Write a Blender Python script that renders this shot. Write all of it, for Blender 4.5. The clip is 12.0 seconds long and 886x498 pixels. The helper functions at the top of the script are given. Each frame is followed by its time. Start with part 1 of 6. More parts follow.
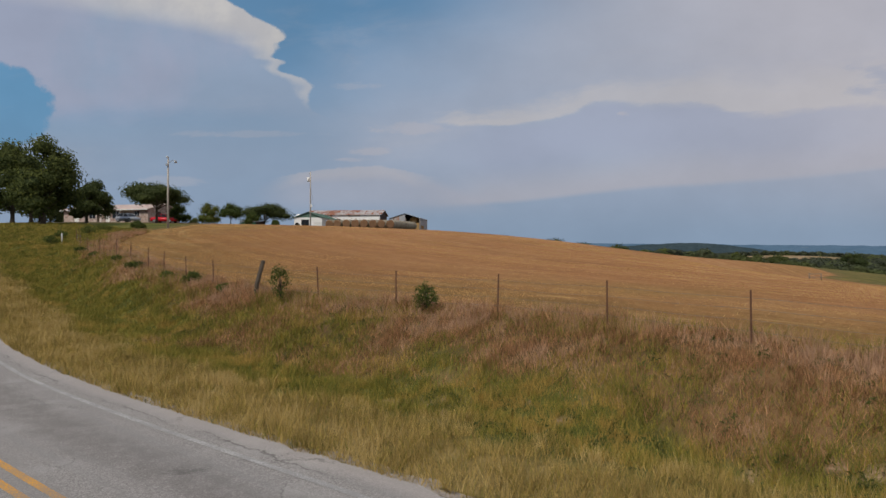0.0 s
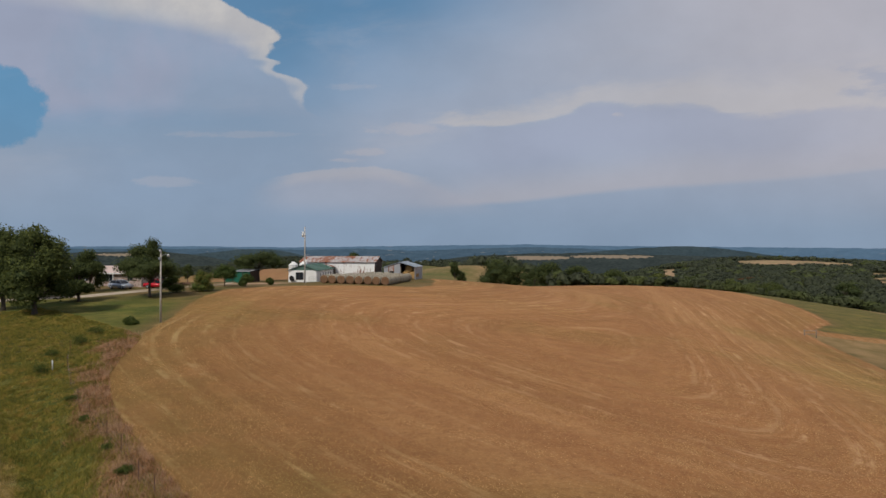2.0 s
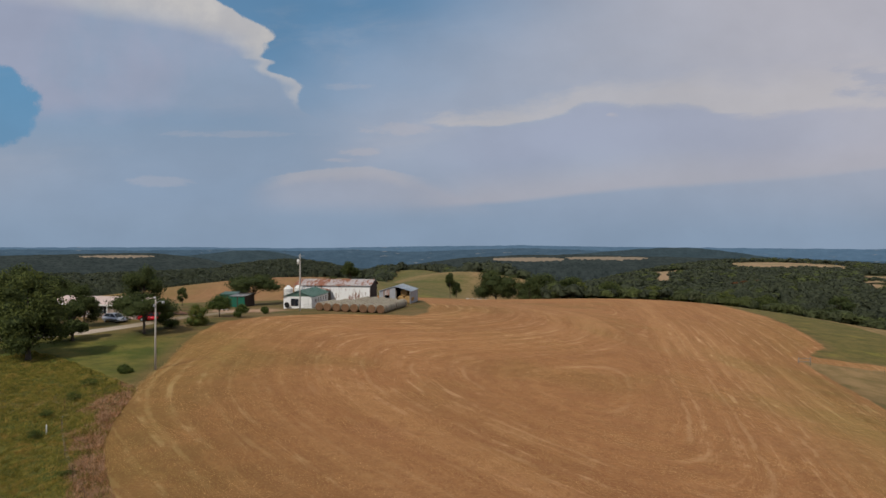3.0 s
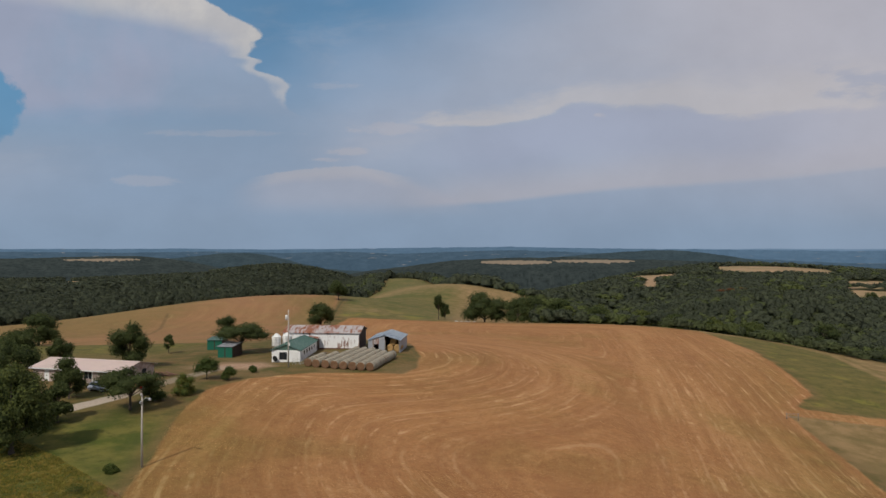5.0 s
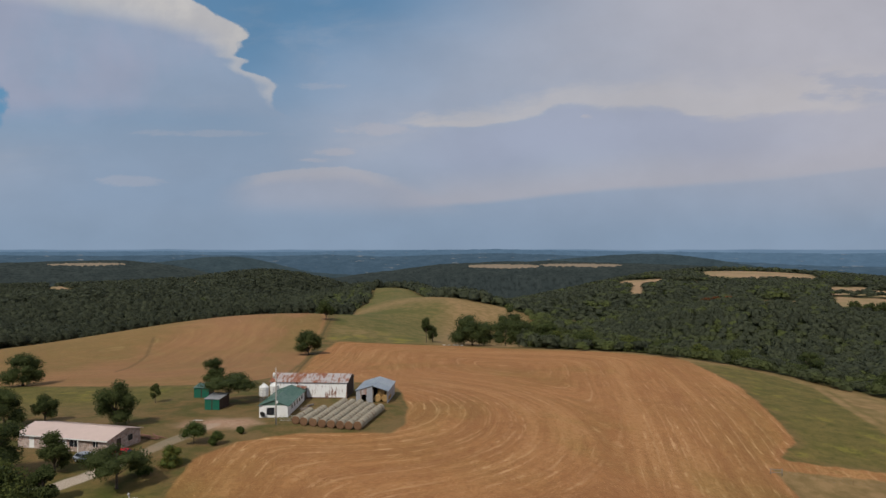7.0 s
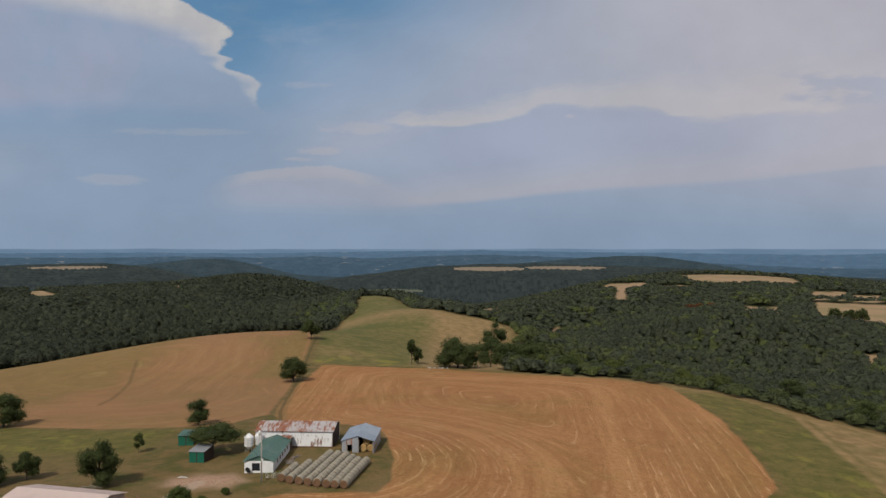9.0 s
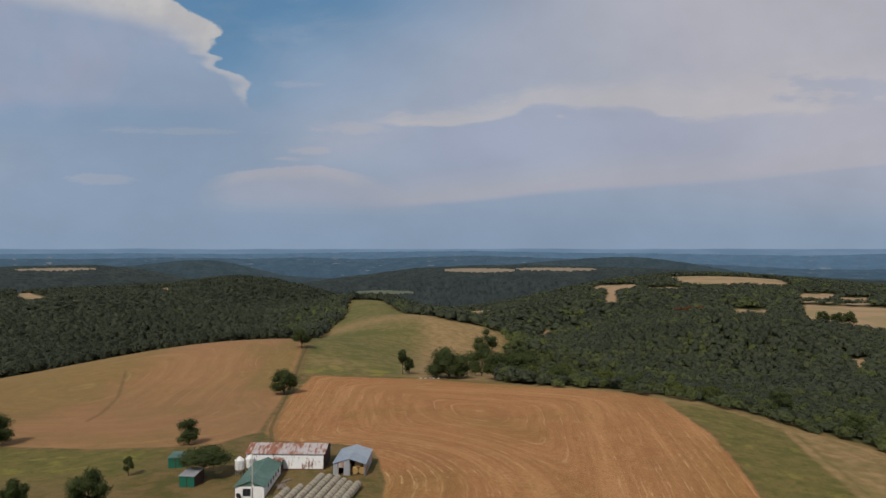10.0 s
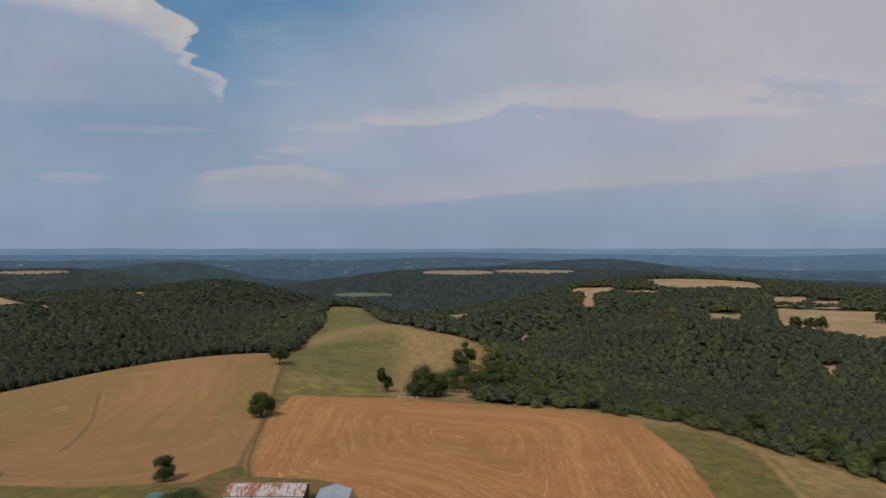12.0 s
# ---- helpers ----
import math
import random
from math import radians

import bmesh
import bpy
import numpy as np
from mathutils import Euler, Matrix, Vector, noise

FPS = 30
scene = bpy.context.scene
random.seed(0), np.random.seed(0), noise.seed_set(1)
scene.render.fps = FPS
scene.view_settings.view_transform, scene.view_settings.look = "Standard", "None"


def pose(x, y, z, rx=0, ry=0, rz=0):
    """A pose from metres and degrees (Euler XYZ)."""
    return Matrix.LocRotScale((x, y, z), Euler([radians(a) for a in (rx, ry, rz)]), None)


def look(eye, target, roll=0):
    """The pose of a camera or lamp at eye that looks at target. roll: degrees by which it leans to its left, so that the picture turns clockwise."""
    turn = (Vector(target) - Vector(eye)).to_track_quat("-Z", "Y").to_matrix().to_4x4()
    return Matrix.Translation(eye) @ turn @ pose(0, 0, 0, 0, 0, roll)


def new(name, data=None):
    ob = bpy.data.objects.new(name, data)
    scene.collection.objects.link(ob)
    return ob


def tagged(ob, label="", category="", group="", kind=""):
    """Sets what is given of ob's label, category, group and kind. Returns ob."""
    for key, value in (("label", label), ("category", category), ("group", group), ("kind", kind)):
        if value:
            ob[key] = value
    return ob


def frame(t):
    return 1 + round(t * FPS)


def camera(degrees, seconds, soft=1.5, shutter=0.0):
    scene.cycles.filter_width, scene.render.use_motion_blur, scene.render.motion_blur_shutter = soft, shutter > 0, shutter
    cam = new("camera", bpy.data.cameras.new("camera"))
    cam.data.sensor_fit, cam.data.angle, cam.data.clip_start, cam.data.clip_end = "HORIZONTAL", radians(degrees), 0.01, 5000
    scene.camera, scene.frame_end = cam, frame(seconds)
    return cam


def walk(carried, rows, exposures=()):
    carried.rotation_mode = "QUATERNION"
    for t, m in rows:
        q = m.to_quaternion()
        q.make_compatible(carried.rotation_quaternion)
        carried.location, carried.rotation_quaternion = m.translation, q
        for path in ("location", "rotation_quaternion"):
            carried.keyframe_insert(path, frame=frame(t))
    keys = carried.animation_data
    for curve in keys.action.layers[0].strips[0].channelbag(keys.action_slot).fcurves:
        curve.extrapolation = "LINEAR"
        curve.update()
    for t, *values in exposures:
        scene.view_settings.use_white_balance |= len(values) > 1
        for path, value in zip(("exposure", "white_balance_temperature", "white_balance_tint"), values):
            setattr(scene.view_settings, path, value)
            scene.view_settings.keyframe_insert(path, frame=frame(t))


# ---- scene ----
cam = camera(65.5, 12.0, soft=1.5)
# the drone's climb: seconds, x, y, z, tilt from straight down, turn to the left
PATH = (
    (0, 0, 0, 0, 89.836, 0),
    (0.5, 0.02, 0.18, 2.69, 89.855, -0.007),
    (1, -0.04, 0.35, 5.46, 89.857, -0.091),
    (1.5, -0.01, 0.43, 8.25, 89.873, -0.241),
    (2, 0, 0.5, 10.89, 89.887, -0.406),
    (2.5, -0.08, 0.54, 13.57, 89.876, -0.605),
    (3, -0.12, 0.59, 16.33, 89.887, -0.836),
    (5, -0.45, 1.22, 27.31, 89.871, -1.842),
    (5.5, -0.42, 1.14, 30.1, 89.906, -2.092),
    (6, -0.39, 1.04, 32.9, 89.927, -2.35),
    (6.5, -0.43, 0.92, 35.69, 89.929, -2.617),
    (7, -0.5, 0.84, 38.51, 89.931, -2.873),
    (9, -0.64, 0.54, 49.9, 89.882, -4.099),
    (9.5, -0.74, 0.62, 52.46, 89.873, -4.479),
    (10, -0.83, 0.71, 54.93, 89.874, -4.876),
    (10.5, -0.91, 0.82, 57.35, 89.872, -5.281),
    (11, -0.95, 0.95, 59.71, 89.882, -5.732),
    (11.5, -1.01, 1.02, 61.93, 89.862, -6.185),
    (12, -1.09, 1.07, 64.16, 89.842, -6.661),
)
walk(cam, [(t, pose(x, y, z, tilt, 0, turn)) for t, x, y, z, tilt, turn in PATH])

# ---------------------------------------------------------------- sky and sun
SUN_WAY = Vector((-0.345, -0.60, 0.722)).normalized()      # towards the sun, behind and to the left


def tree_of(owner):
    owner.use_nodes = True
    owner.node_tree.nodes.clear()
    return owner.node_tree


class Net:
    """Small helper to write node networks as expressions."""

    def __init__(self, owner):
        self.t = tree_of(owner)

    def node(self, kind, **props):
        n = self.t.nodes.new(kind)
        for key, value in props.items():
            setattr(n, key, value)
        return n

    def plug(self, socket, value):
        if isinstance(value, bpy.types.NodeSocket):
            self.t.links.new(value, socket)
        elif value is not None:
            if isinstance(value, (tuple, list)) and len(value) == 3 and socket.type == "RGBA":
                value = (*value, 1)
            socket.default_value = value

    def m(self, op, a, b=None, c=None):
        n = self.node("ShaderNodeMath", operation=op)
        for s, v in zip(n.inputs, (a, b, c)):
            self.plug(s, v)
        return n.outputs[0]

    def add(self, a, b):
        return self.m("ADD", a, b)

    def sub(self, a, b):
        return self.m("SUBTRACT", a, b)

    def mul(self, a, b):
        return self.m("MULTIPLY", a, b)

    def step(self, v, lo, hi, a=0.0, b=1.0):
        n = self.node("ShaderNodeMapRange", interpolation_type="SMOOTHSTEP")
        for s, w in zip(n.inputs, (v, lo, hi, a, b)):
            self.plug(s, w)
        return n.outputs[0]

    def mix(self, f, a, b, blend="MIX"):
        n = self.node("ShaderNodeMix", data_type="RGBA", blend_type=blend)
        self.plug(n.inputs[0], f)
        self.plug(n.inputs[6], a)
        self.plug(n.inputs[7], b)
        return n.outputs[2]

    def vec(self, x, y, z):
        n = self.node("ShaderNodeCombineXYZ")
        for s, v in zip(n.inputs, (x, y, z)):
            self.plug(s, v)
        return n.outputs[0]

    def noise(self, vector, scale, detail=4.0, rough=0.55, dist=0.0):
        n = self.node("ShaderNodeTexNoise")
        self.plug(n.inputs["Vector"], vector)
        n.inputs["Scale"].default_value, n.inputs["Detail"].default_value = scale, detail
        n.inputs["Roughness"].default_value, n.inputs["Distortion"].default_value = rough, dist
        return n.outputs[0]

    def attr(self, name):
        return self.node("ShaderNodeAttribute", attribute_name=name).outputs["Fac"]

    def curve(self, v, points):
        """A smooth curve through (in, out) points, all within 0..1."""
        n = self.node("ShaderNodeFloatCurve")
        c = n.mapping.curves[0]
        for k, (x, y) in enumerate(points):
            if k < 2:
                c.points[k].location = (x, y)
            else:
                c.points.new(x, y)
        n.mapping.update()
        self.plug(n.inputs["Value"], v)
        return n.outputs[0]

    def line_distance(self, x, y, points):
        """Distance on the plan to a line through points."""
        best = None
        for (ax, ay), (bx, by) in zip(points, points[1:]):
            lx, ly = bx - ax, by - ay
            px, py = self.sub(x, ax), self.sub(y, ay)
            n = lx * lx + ly * ly
            k = self.m("MULTIPLY_ADD", px, lx / n, self.mul(py, ly / n))
            k = self.m("MINIMUM", self.m("MAXIMUM", k, 0.0), 1.0)
            dx, dy = self.m("MULTIPLY_ADD", k, -lx, px), self.m("MULTIPLY_ADD", k, -ly, py)
            d = self.m("SQRT", self.m("MULTIPLY_ADD", dx, dx, self.mul(dy, dy)))
            best = d if best is None else self.m("MINIMUM", best, d)
        return best

    def gain(self, col, value):
        n = self.node("ShaderNodeVectorMath", operation="SCALE")
        self.plug(n.inputs[0], col)
        self.plug(n.inputs["Scale"], value)
        return n.outputs[0]


def sky_world():
    world = bpy.data.worlds.new("sky")
    scene.world = world
    g = Net(world)
    sky = g.node("ShaderNodeTexSky", sky_type="NISHITA", sun_disc=False)
    sky.sun_elevation = math.asin(SUN_WAY.z)
    sky.sun_rotation = math.atan2(SUN_WAY.x, SUN_WAY.y)
    sky.air_density, sky.dust_density, sky.ozone_density = 1.0, 1.2, 1.5
    way = g.node("ShaderNodeTexCoord").outputs["Generated"]
    sep = g.node("ShaderNodeSeparateXYZ")
    g.plug(sep.inputs[0], way)
    x, y, z = sep.outputs
    ahead = g.m("MAXIMUM", g.m("ABSOLUTE", y), 0.22)
    u, v = g.m("DIVIDE", x, ahead), g.m("DIVIDE", z, ahead)
    flat = g.vec(u, v, 0.0)
    streaked = g.vec(g.mul(u, 0.32), g.add(v, g.mul(u, -0.07)), 0.3)
    blue = g.gain(sky.outputs[0], 0.075)
    blue = g.mix(0.62, blue, (0.105, 0.262, 0.445))
    lumps, lumps2 = g.noise(flat, 13.0, 5.0, 0.6), g.noise(flat, 42.0, 5.0, 0.65)
    soft = g.noise(streaked, 5.0, 5.0, 0.55, 0.2)
    rags = g.sub(g.noise(streaked, 26.0, 7.0, 0.68, 0.3), 0.5)

    def height(points):
        """A line across the sky: (u, v) points."""
        return g.mul(g.curve(g.m("DIVIDE", g.add(u, 0.9), 1.8), [((a + 0.9) / 1.8, b * 2) for a, b in points]), 0.5)

    def puff(u0, v0, wide, tall, edge=0.5):
        a, b = g.m("DIVIDE", g.sub(u, u0), wide), g.m("DIVIDE", g.sub(v, v0), tall)
        return g.step(g.add(g.add(g.mul(a, a), g.mul(b, b)), g.add(g.mul(rags, 5.0), g.mul(g.sub(lumps, 0.5), 3.0))), 1.0, 1.0 - edge)

    # high thin haze that closes over the blue towards the right and the horizon
    slant = g.add(g.add(u, g.mul(g.sub(0.36, v), 2.0)), g.mul(g.sub(soft, 0.5), 0.30))
    veil = g.step(slant, -0.10, 0.36)
    veil = g.m("MAXIMUM", veil, g.step(v, 0.25, 0.10, 0.0, 0.93))
    veil = g.m("MAXIMUM", veil, g.step(u, -0.75, -1.2))
    col = g.mix(veil, blue, (0.322, 0.375, 0.478))
    warm = g.mul(g.step(g.add(u, g.mul(v, 0.6)), 0.14, 0.80), 0.85)
    col = g.mix(warm, col, (0.440, 0.428, 0.474))
    # slate-blue air close to the horizon
    low = g.step(v, 0.15, 0.01)
    col = g.mix(g.mul(low, 0.90), col, (0.222, 0.305, 0.420))
    mid = g.mul(g.mul(g.step(u, -0.66, -0.42), g.step(g.add(u, g.mul(g.sub(soft, 0.5), 0.3)), -0.06, -0.26)), g.mul(g.step(v, 0.195, 0.150), g.step(v, 0.02, 0.08)))
    col = g.mix(g.mul(mid, 0.75), col, (0.235, 0.318, 0.440))
    # the towering cloud: an edge that wanders with height
    wob = g.add(g.mul(g.sub(lumps, 0.5), 0.020), g.mul(g.sub(lumps2, 0.5), 0.022))
    rim_line = [(-0.120, 0.150), (-0.160, 0.1850), (-0.1902, 0.2012), (-0.1960, 0.2126), (-0.1926, 0.2232), (-0.1870, 0.2314), (-0.1960, 0.2410), (-0.2224, 0.2513), (-0.2370, 0.2600), (-0.2290, 0.2691),
                (-0.2470, 0.2754), (-0.2400, 0.2853), (-0.2384, 0.2958), (-0.2264, 0.3033), (-0.2328, 0.3121), (-0.2465, 0.3225), (-0.2665, 0.3320), (-0.3089, 0.3556), (-0.3504, 0.3793)]
    edge = g.curve(g.mul(v, 2.0), [(0.0, 0.50)] + [(b * 2, (a + 0.575) * 2) for a, b in rim_line] + [(1.0, 0.10)])
    across = g.sub(g.add(g.mul(edge, 0.5), -0.575), g.sub(u, wob))      # positive inside the cloud
    body = g.mul(g.step(across, -0.003, 0.006), g.step(g.add(v, g.mul(rags, 0.03)), 0.165, 0.215))
    inner = g.noise(g.vec(g.mul(u, 1.4), v, 0.0), 5.5, 5.0, 0.55)
    tower = g.mix(g.step(g.add(g.mul(u, -1.3), inner), 0.85, 1.25), (0.262, 0.335, 0.452), (0.318, 0.352, 0.462))
    wide = g.curve(g.mul(v, 2.0), [(0.0, 0.02), (0.42, 0.025), (0.46, 0.05), (0.51, 0.05), (0.555, 0.07), (0.60, 0.17), (0.674, 0.44), (0.75, 0.66), (1.0, 0.80)])
    wide = g.mul(wide, 0.5)
    rim = g.step(g.add(across, g.mul(g.sub(g.noise(flat, 8.0, 4.0, 0.55), 0.5), 0.10)), g.mul(wide, 1.25), g.mul(wide, 0.15))
    rim = g.mul(g.mul(rim, g.step(v, 0.195, 0.225)), g.step(v, 0.262, 0.300, 0.55, 0.92))
    tower = g.mix(rim, tower, g.mix(g.step(lumps, 0.35, 0.68), (0.480, 0.468, 0.475), (0.585, 0.558, 0.530)))
    # a hole of blue in it
    du, dv = g.m("DIVIDE", g.sub(u, -0.655), 0.086), g.m("DIVIDE", g.sub(v, 0.203), 0.062)
    hole = g.step(g.add(g.add(g.mul(du, du), g.mul(dv, dv)), g.add(g.mul(g.sub(lumps, 0.5), 1.3), g.mul(g.sub(lumps2, 0.5), 0.7))), 1.18, 0.86)
    body = g.mul(body, g.sub(1.0, hole))
    fade = g.mul(body, g.sub(1.0, g.mul(g.step(g.mul(u, -1.0), 0.9, 1.3), 0.5)))
    col = g.mix(g.mul(hole, 0.85), col, (0.120, 0.275, 0.450))
    col = g.mix(g.mul(fade, 0.96), col, tower)
    # a long bright bank rising to the right over a flat grey underside
    line = g.sub(v, height([(-0.9, 0.17), (-0.0767, 0.1834), (0.0049, 0.1783), (0.0954, 0.1765), (0.1865, 0.1928), (0.2199, 0.2096), (0.3035, 0.2062), (0.3878, 0.2077), (0.4301, 0.1947), (0.4726, 0.1934), (0.558, 0.2008), (0.7028, 0.2120), (0.9, 0.23)]))
    thick = height([(-0.9, 0.01), (-0.0767, 0.010), (0.0, 0.022), (0.1367, 0.036), (0.3035, 0.046), (0.4726, 0.082), (0.7028, 0.095), (0.9, 0.1)])
    rag = g.add(line, g.mul(rags, 0.030))
    band = g.mul(g.mul(g.step(rag, -0.003, 0.004), g.step(g.add(rag, g.mul(rags, 0.03)), thick, g.mul(thick, 0.25))), g.mul(g.step(u, -0.04, 0.03), g.step(u, 0.95, 0.55)))
    col = g.mix(g.mul(band, g.step(u, 0.0, 0.3, 0.62, 0.48)), col, (0.520, 0.490, 0.485))
    under = g.mul(g.mul(g.step(rag, 0.0, -0.008), g.step(rag, -0.11, -0.04)), g.mul(g.step(u, -0.05, 0.12), g.step(u, 0.75, 0.35, 0.15, 0.60)))
    col = g.mix(under, col, (0.325, 0.362, 0.478))
    # dusky wisps over its far end
    dusk = g.mul(g.step(g.noise(streaked, 21.0, 6.0, 0.6, 0.2), 0.47, 0.60), g.mul(g.mul(g.step(u, 0.42, 0.54), g.step(u, 0.95, 0.70)), g.mul(g.step(v, 0.205, 0.228), g.step(v, 0.282, 0.258))))
    col = g.mix(g.mul(dusk, 0.62), col, (0.330, 0.362, 0.462))
    # a lower bank with a clean lower edge
    rag2 = g.add(g.sub(v, height([(-0.9, 0.03), (-0.0767, 0.0551), (0.0707, 0.0628), (0.1367, 0.0679), (0.2199, 0.0773), (0.3035, 0.0858), (0.3878, 0.0911), (0.4726, 0.0981), (0.558, 0.1052), (0.644, 0.1156), (0.7028, 0.1226), (0.9, 0.145)])), g.mul(rags, 0.006))
    band2 = g.mul(g.mul(g.step(rag2, -0.003, 0.006), g.step(rag2, 0.060, 0.006)), g.mul(g.step(u, -0.06, 0.08), g.step(u, 0.85, 0.2, 0.25, 1.0)))
    col = g.mix(g.mul(band2, 0.55), col, (0.440, 0.415, 0.448))
    under2 = g.mul(g.mul(g.step(rag2, 0.001, -0.006), g.step(rag2, -0.085, -0.01)), g.step(u, 0.0, 0.25))
    col = g.mix(g.mul(under2, 0.40), col, (0.272, 0.338, 0.452))
    # a lens-shaped cloud low down, and its pale foot
    lu = g.m("DIVIDE", g.sub(u, -0.130), 0.115)
    crest = g.sub(g.sub(0.117, g.mul(g.mul(lu, lu), 0.0145)), g.add(g.mul(rags, 0.014), g.mul(g.sub(lumps, 0.5), 0.022)))
    lens = g.mul(g.step(g.sub(crest, v), -0.001, 0.003), g.step(g.sub(crest, v), 0.026, 0.008))
    lens = g.mul(lens, g.step(g.m("ABSOLUTE", g.add(lu, g.mul(rags, 0.8))), 1.15, 0.5))
    foot = g.mul(g.mul(g.step(g.sub(crest, v), 0.0, 0.02), g.step(v, 0.040, 0.075)), g.mul(g.step(u, -0.29, -0.20), g.step(u, 0.16, 0.0)))
    col = g.mix(g.mul(foot, 0.45), col, (0.385, 0.382, 0.440))
    col = g.mix(g.mul(lens, 0.46), col, (0.465, 0.435, 0.450))
    # small loose streaks
    for u0, v0, wide, tall, much in ((-0.390, 0.0965, 0.055, 0.0090, 0.26), (-0.108, 0.1385, 0.036, 0.0070, 0.42), (-0.145, 0.1270, 0.045, 0.0045, 0.40), (-0.055, 0.1750, 0.060, 0.0110, 0.40), (-0.121, 0.2340, 0.040, 0.0075, 0.22), (0.262, 0.1925, 0.012, 0.0050, 0.55), (-0.300, 0.1640, 0.120, 0.0060, 0.22)):
        col = g.mix(g.mul(puff(u0, v0, wide, tall, 0.9), much), col, (0.450, 0.430, 0.462))
    wisps = g.step(g.noise(streaked, 10.0, 7.0, 0.62, 0.35), 0.50, 0.74)
    col = g.mix(g.mul(g.mul(wisps, 0.22), g.step(v, 0.06, 0.16)), col, (0.43, 0.43, 0.475))
    drift = g.noise(g.vec(g.mul(u, 0.7), v, 0.8), 9.0, 5.0, 0.55)
    col = g.gain(col, g.step(drift, 0.25, 0.75, 0.945, 1.045))
    # land past the last ridges, painted into the sky, its blue haze in the colour
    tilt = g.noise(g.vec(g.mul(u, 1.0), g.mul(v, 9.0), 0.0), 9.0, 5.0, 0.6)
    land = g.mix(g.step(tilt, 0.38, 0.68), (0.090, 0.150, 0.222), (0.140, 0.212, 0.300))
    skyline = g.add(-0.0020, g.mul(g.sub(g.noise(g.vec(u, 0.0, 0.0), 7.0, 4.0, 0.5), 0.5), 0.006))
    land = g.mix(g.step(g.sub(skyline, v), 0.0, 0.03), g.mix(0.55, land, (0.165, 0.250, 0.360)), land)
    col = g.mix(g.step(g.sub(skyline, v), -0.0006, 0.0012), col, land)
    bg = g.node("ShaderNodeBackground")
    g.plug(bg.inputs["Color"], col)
    bg.inputs["Strength"].default_value = 1.0
    out = g.node("ShaderNodeOutputWorld")
    g.plug(out.inputs[0], bg.outputs[0])


sky_world()
sun = new("sun", bpy.data.lights.new("sun", "SUN"))
sun.data.energy, sun.data.angle, sun.data.color = 2.9, radians(0.55), (1.0, 0.93, 0.82)
sun.matrix_world = look(SUN_WAY * 300, (0, 0, 0))


# ---------------------------------------------------------------- the lie of the land
# rounded hills and hollows: centre x, y, spread, height
NEAR_HILLS = [
    (-18, 165, 24, 1.1), (-62, 128, 20, 1.1), (-101, 129, 426, 49.31), (-31, 146, 59, 5.32), (84, 293, 49, 2.72), (-168, -112, 131, 6.33), (101, 101, 22, 3.7),
    (87, 185, 82, 2.63), (-22, 0, 22, -2.07), (0, -112, 73, 2.02), (224, 22, 90, -5.68), (-112, 300, 52, -3.16),
    (-28, 37, 19, -2.04), (-45, 150, 25, -1.96), (101, 101, 36, -8.61), (167, 221, 45, -3.1), (123, 258, 46, 2.9),
]
MIDDLE_HILLS = [
    (370, 470, 150, 20.53), (-56, 452, 73, 13.94), (75, 579, 93, 36.93), (101, 456, 75, -18.3), (336, 168, 60, -16.13),
    (-134, 582, 95, -22.89), (-151, 445, 75, 12.5), (-280, 470, 87, -21.01), (280, 370, 74, -13.71), (168, 560, 94, 16.78),
    (95, 370, 62, 7.43)]
FAR_HILLS = [
    (-34, 672, 108, 28.43), (-280, 672, 116, 27.48), (112, 1904, 305, -106.57), (-17, 937, 150, 92.3), (67, 1120, 179, -53.61),
    (299, 806, 215, -164.68), (477, 739, 141, 36.72), (-289, 1646, 268, 66.24), (823, 1775, 314, 41.46), (-168, 784, 129, -98.2),
    (381, 1120, 189, 43.55), (2464, 4032, 1182, -74.28), (672, 448, 202, -12.87), (784, 3304, 543, 103.25), (0, 3360, 538, -148.53),
    (-560, 3360, 851, 89.92), (370, 829, 146, 118.78), (-32, 782, 125, 60.65), (-448, 672, 129, -12.85), (-508, 1139, 199, 22.0), (-300, 1660, 110, 15.0),
    (-559, 1632, 431, -40.79), (1680, 2800, 816, -29.24)]
BASE = -50.4


def ground(x, y):
    x, y = np.asarray(x, float), np.asarray(y, float)
    z = np.full(np.broadcast(x, y).shape, BASE)
    for cx, cy, s, h in NEAR_HILLS + MIDDLE_HILLS + FAR_HILLS:
        z = z + h * np.exp(-((x - cx) ** 2 + (y - cy) ** 2) / (2.0 * s * s))
    # beyond the last ridge the land falls into a wide valley
    r = np.hypot(x, y)
    k = np.clip((r - 2000) / 500, 0, 1)
    return z - 120.0 * k * k * (3 - 2 * k) + roadside_bank(x, y)


def roadside_bank(x, y):
    """The field stands above the road: a bank under the fence that levels out into the field."""
    out = np.zeros(np.broadcast(x, y).shape)
    x, y = np.broadcast_arrays(x, y)
    m = (np.abs(x - 10) < 75) & (y > -50) & (y < 125)
    if m.any():
        px, py = x[m], y[m]
        away = signed_edge(px, py, FENCE, False)[0]
        inside = signed_edge(px, py, FIELD_SIDE)[0] > 0
        d = np.where(inside, away, -away)
        rise = np.interp(px, [-36, -30, -25, -19, -10, 15, 25], [0.0, 0.25, 0.80, 1.50, 1.00, 0.72, 0.10])
        out[m] = rise * ease(d, -4.2, 0.2) * np.exp(-np.maximum(d, 0) / 16.0)
    return out


def gz(x, y):
    return float(ground(x, y))


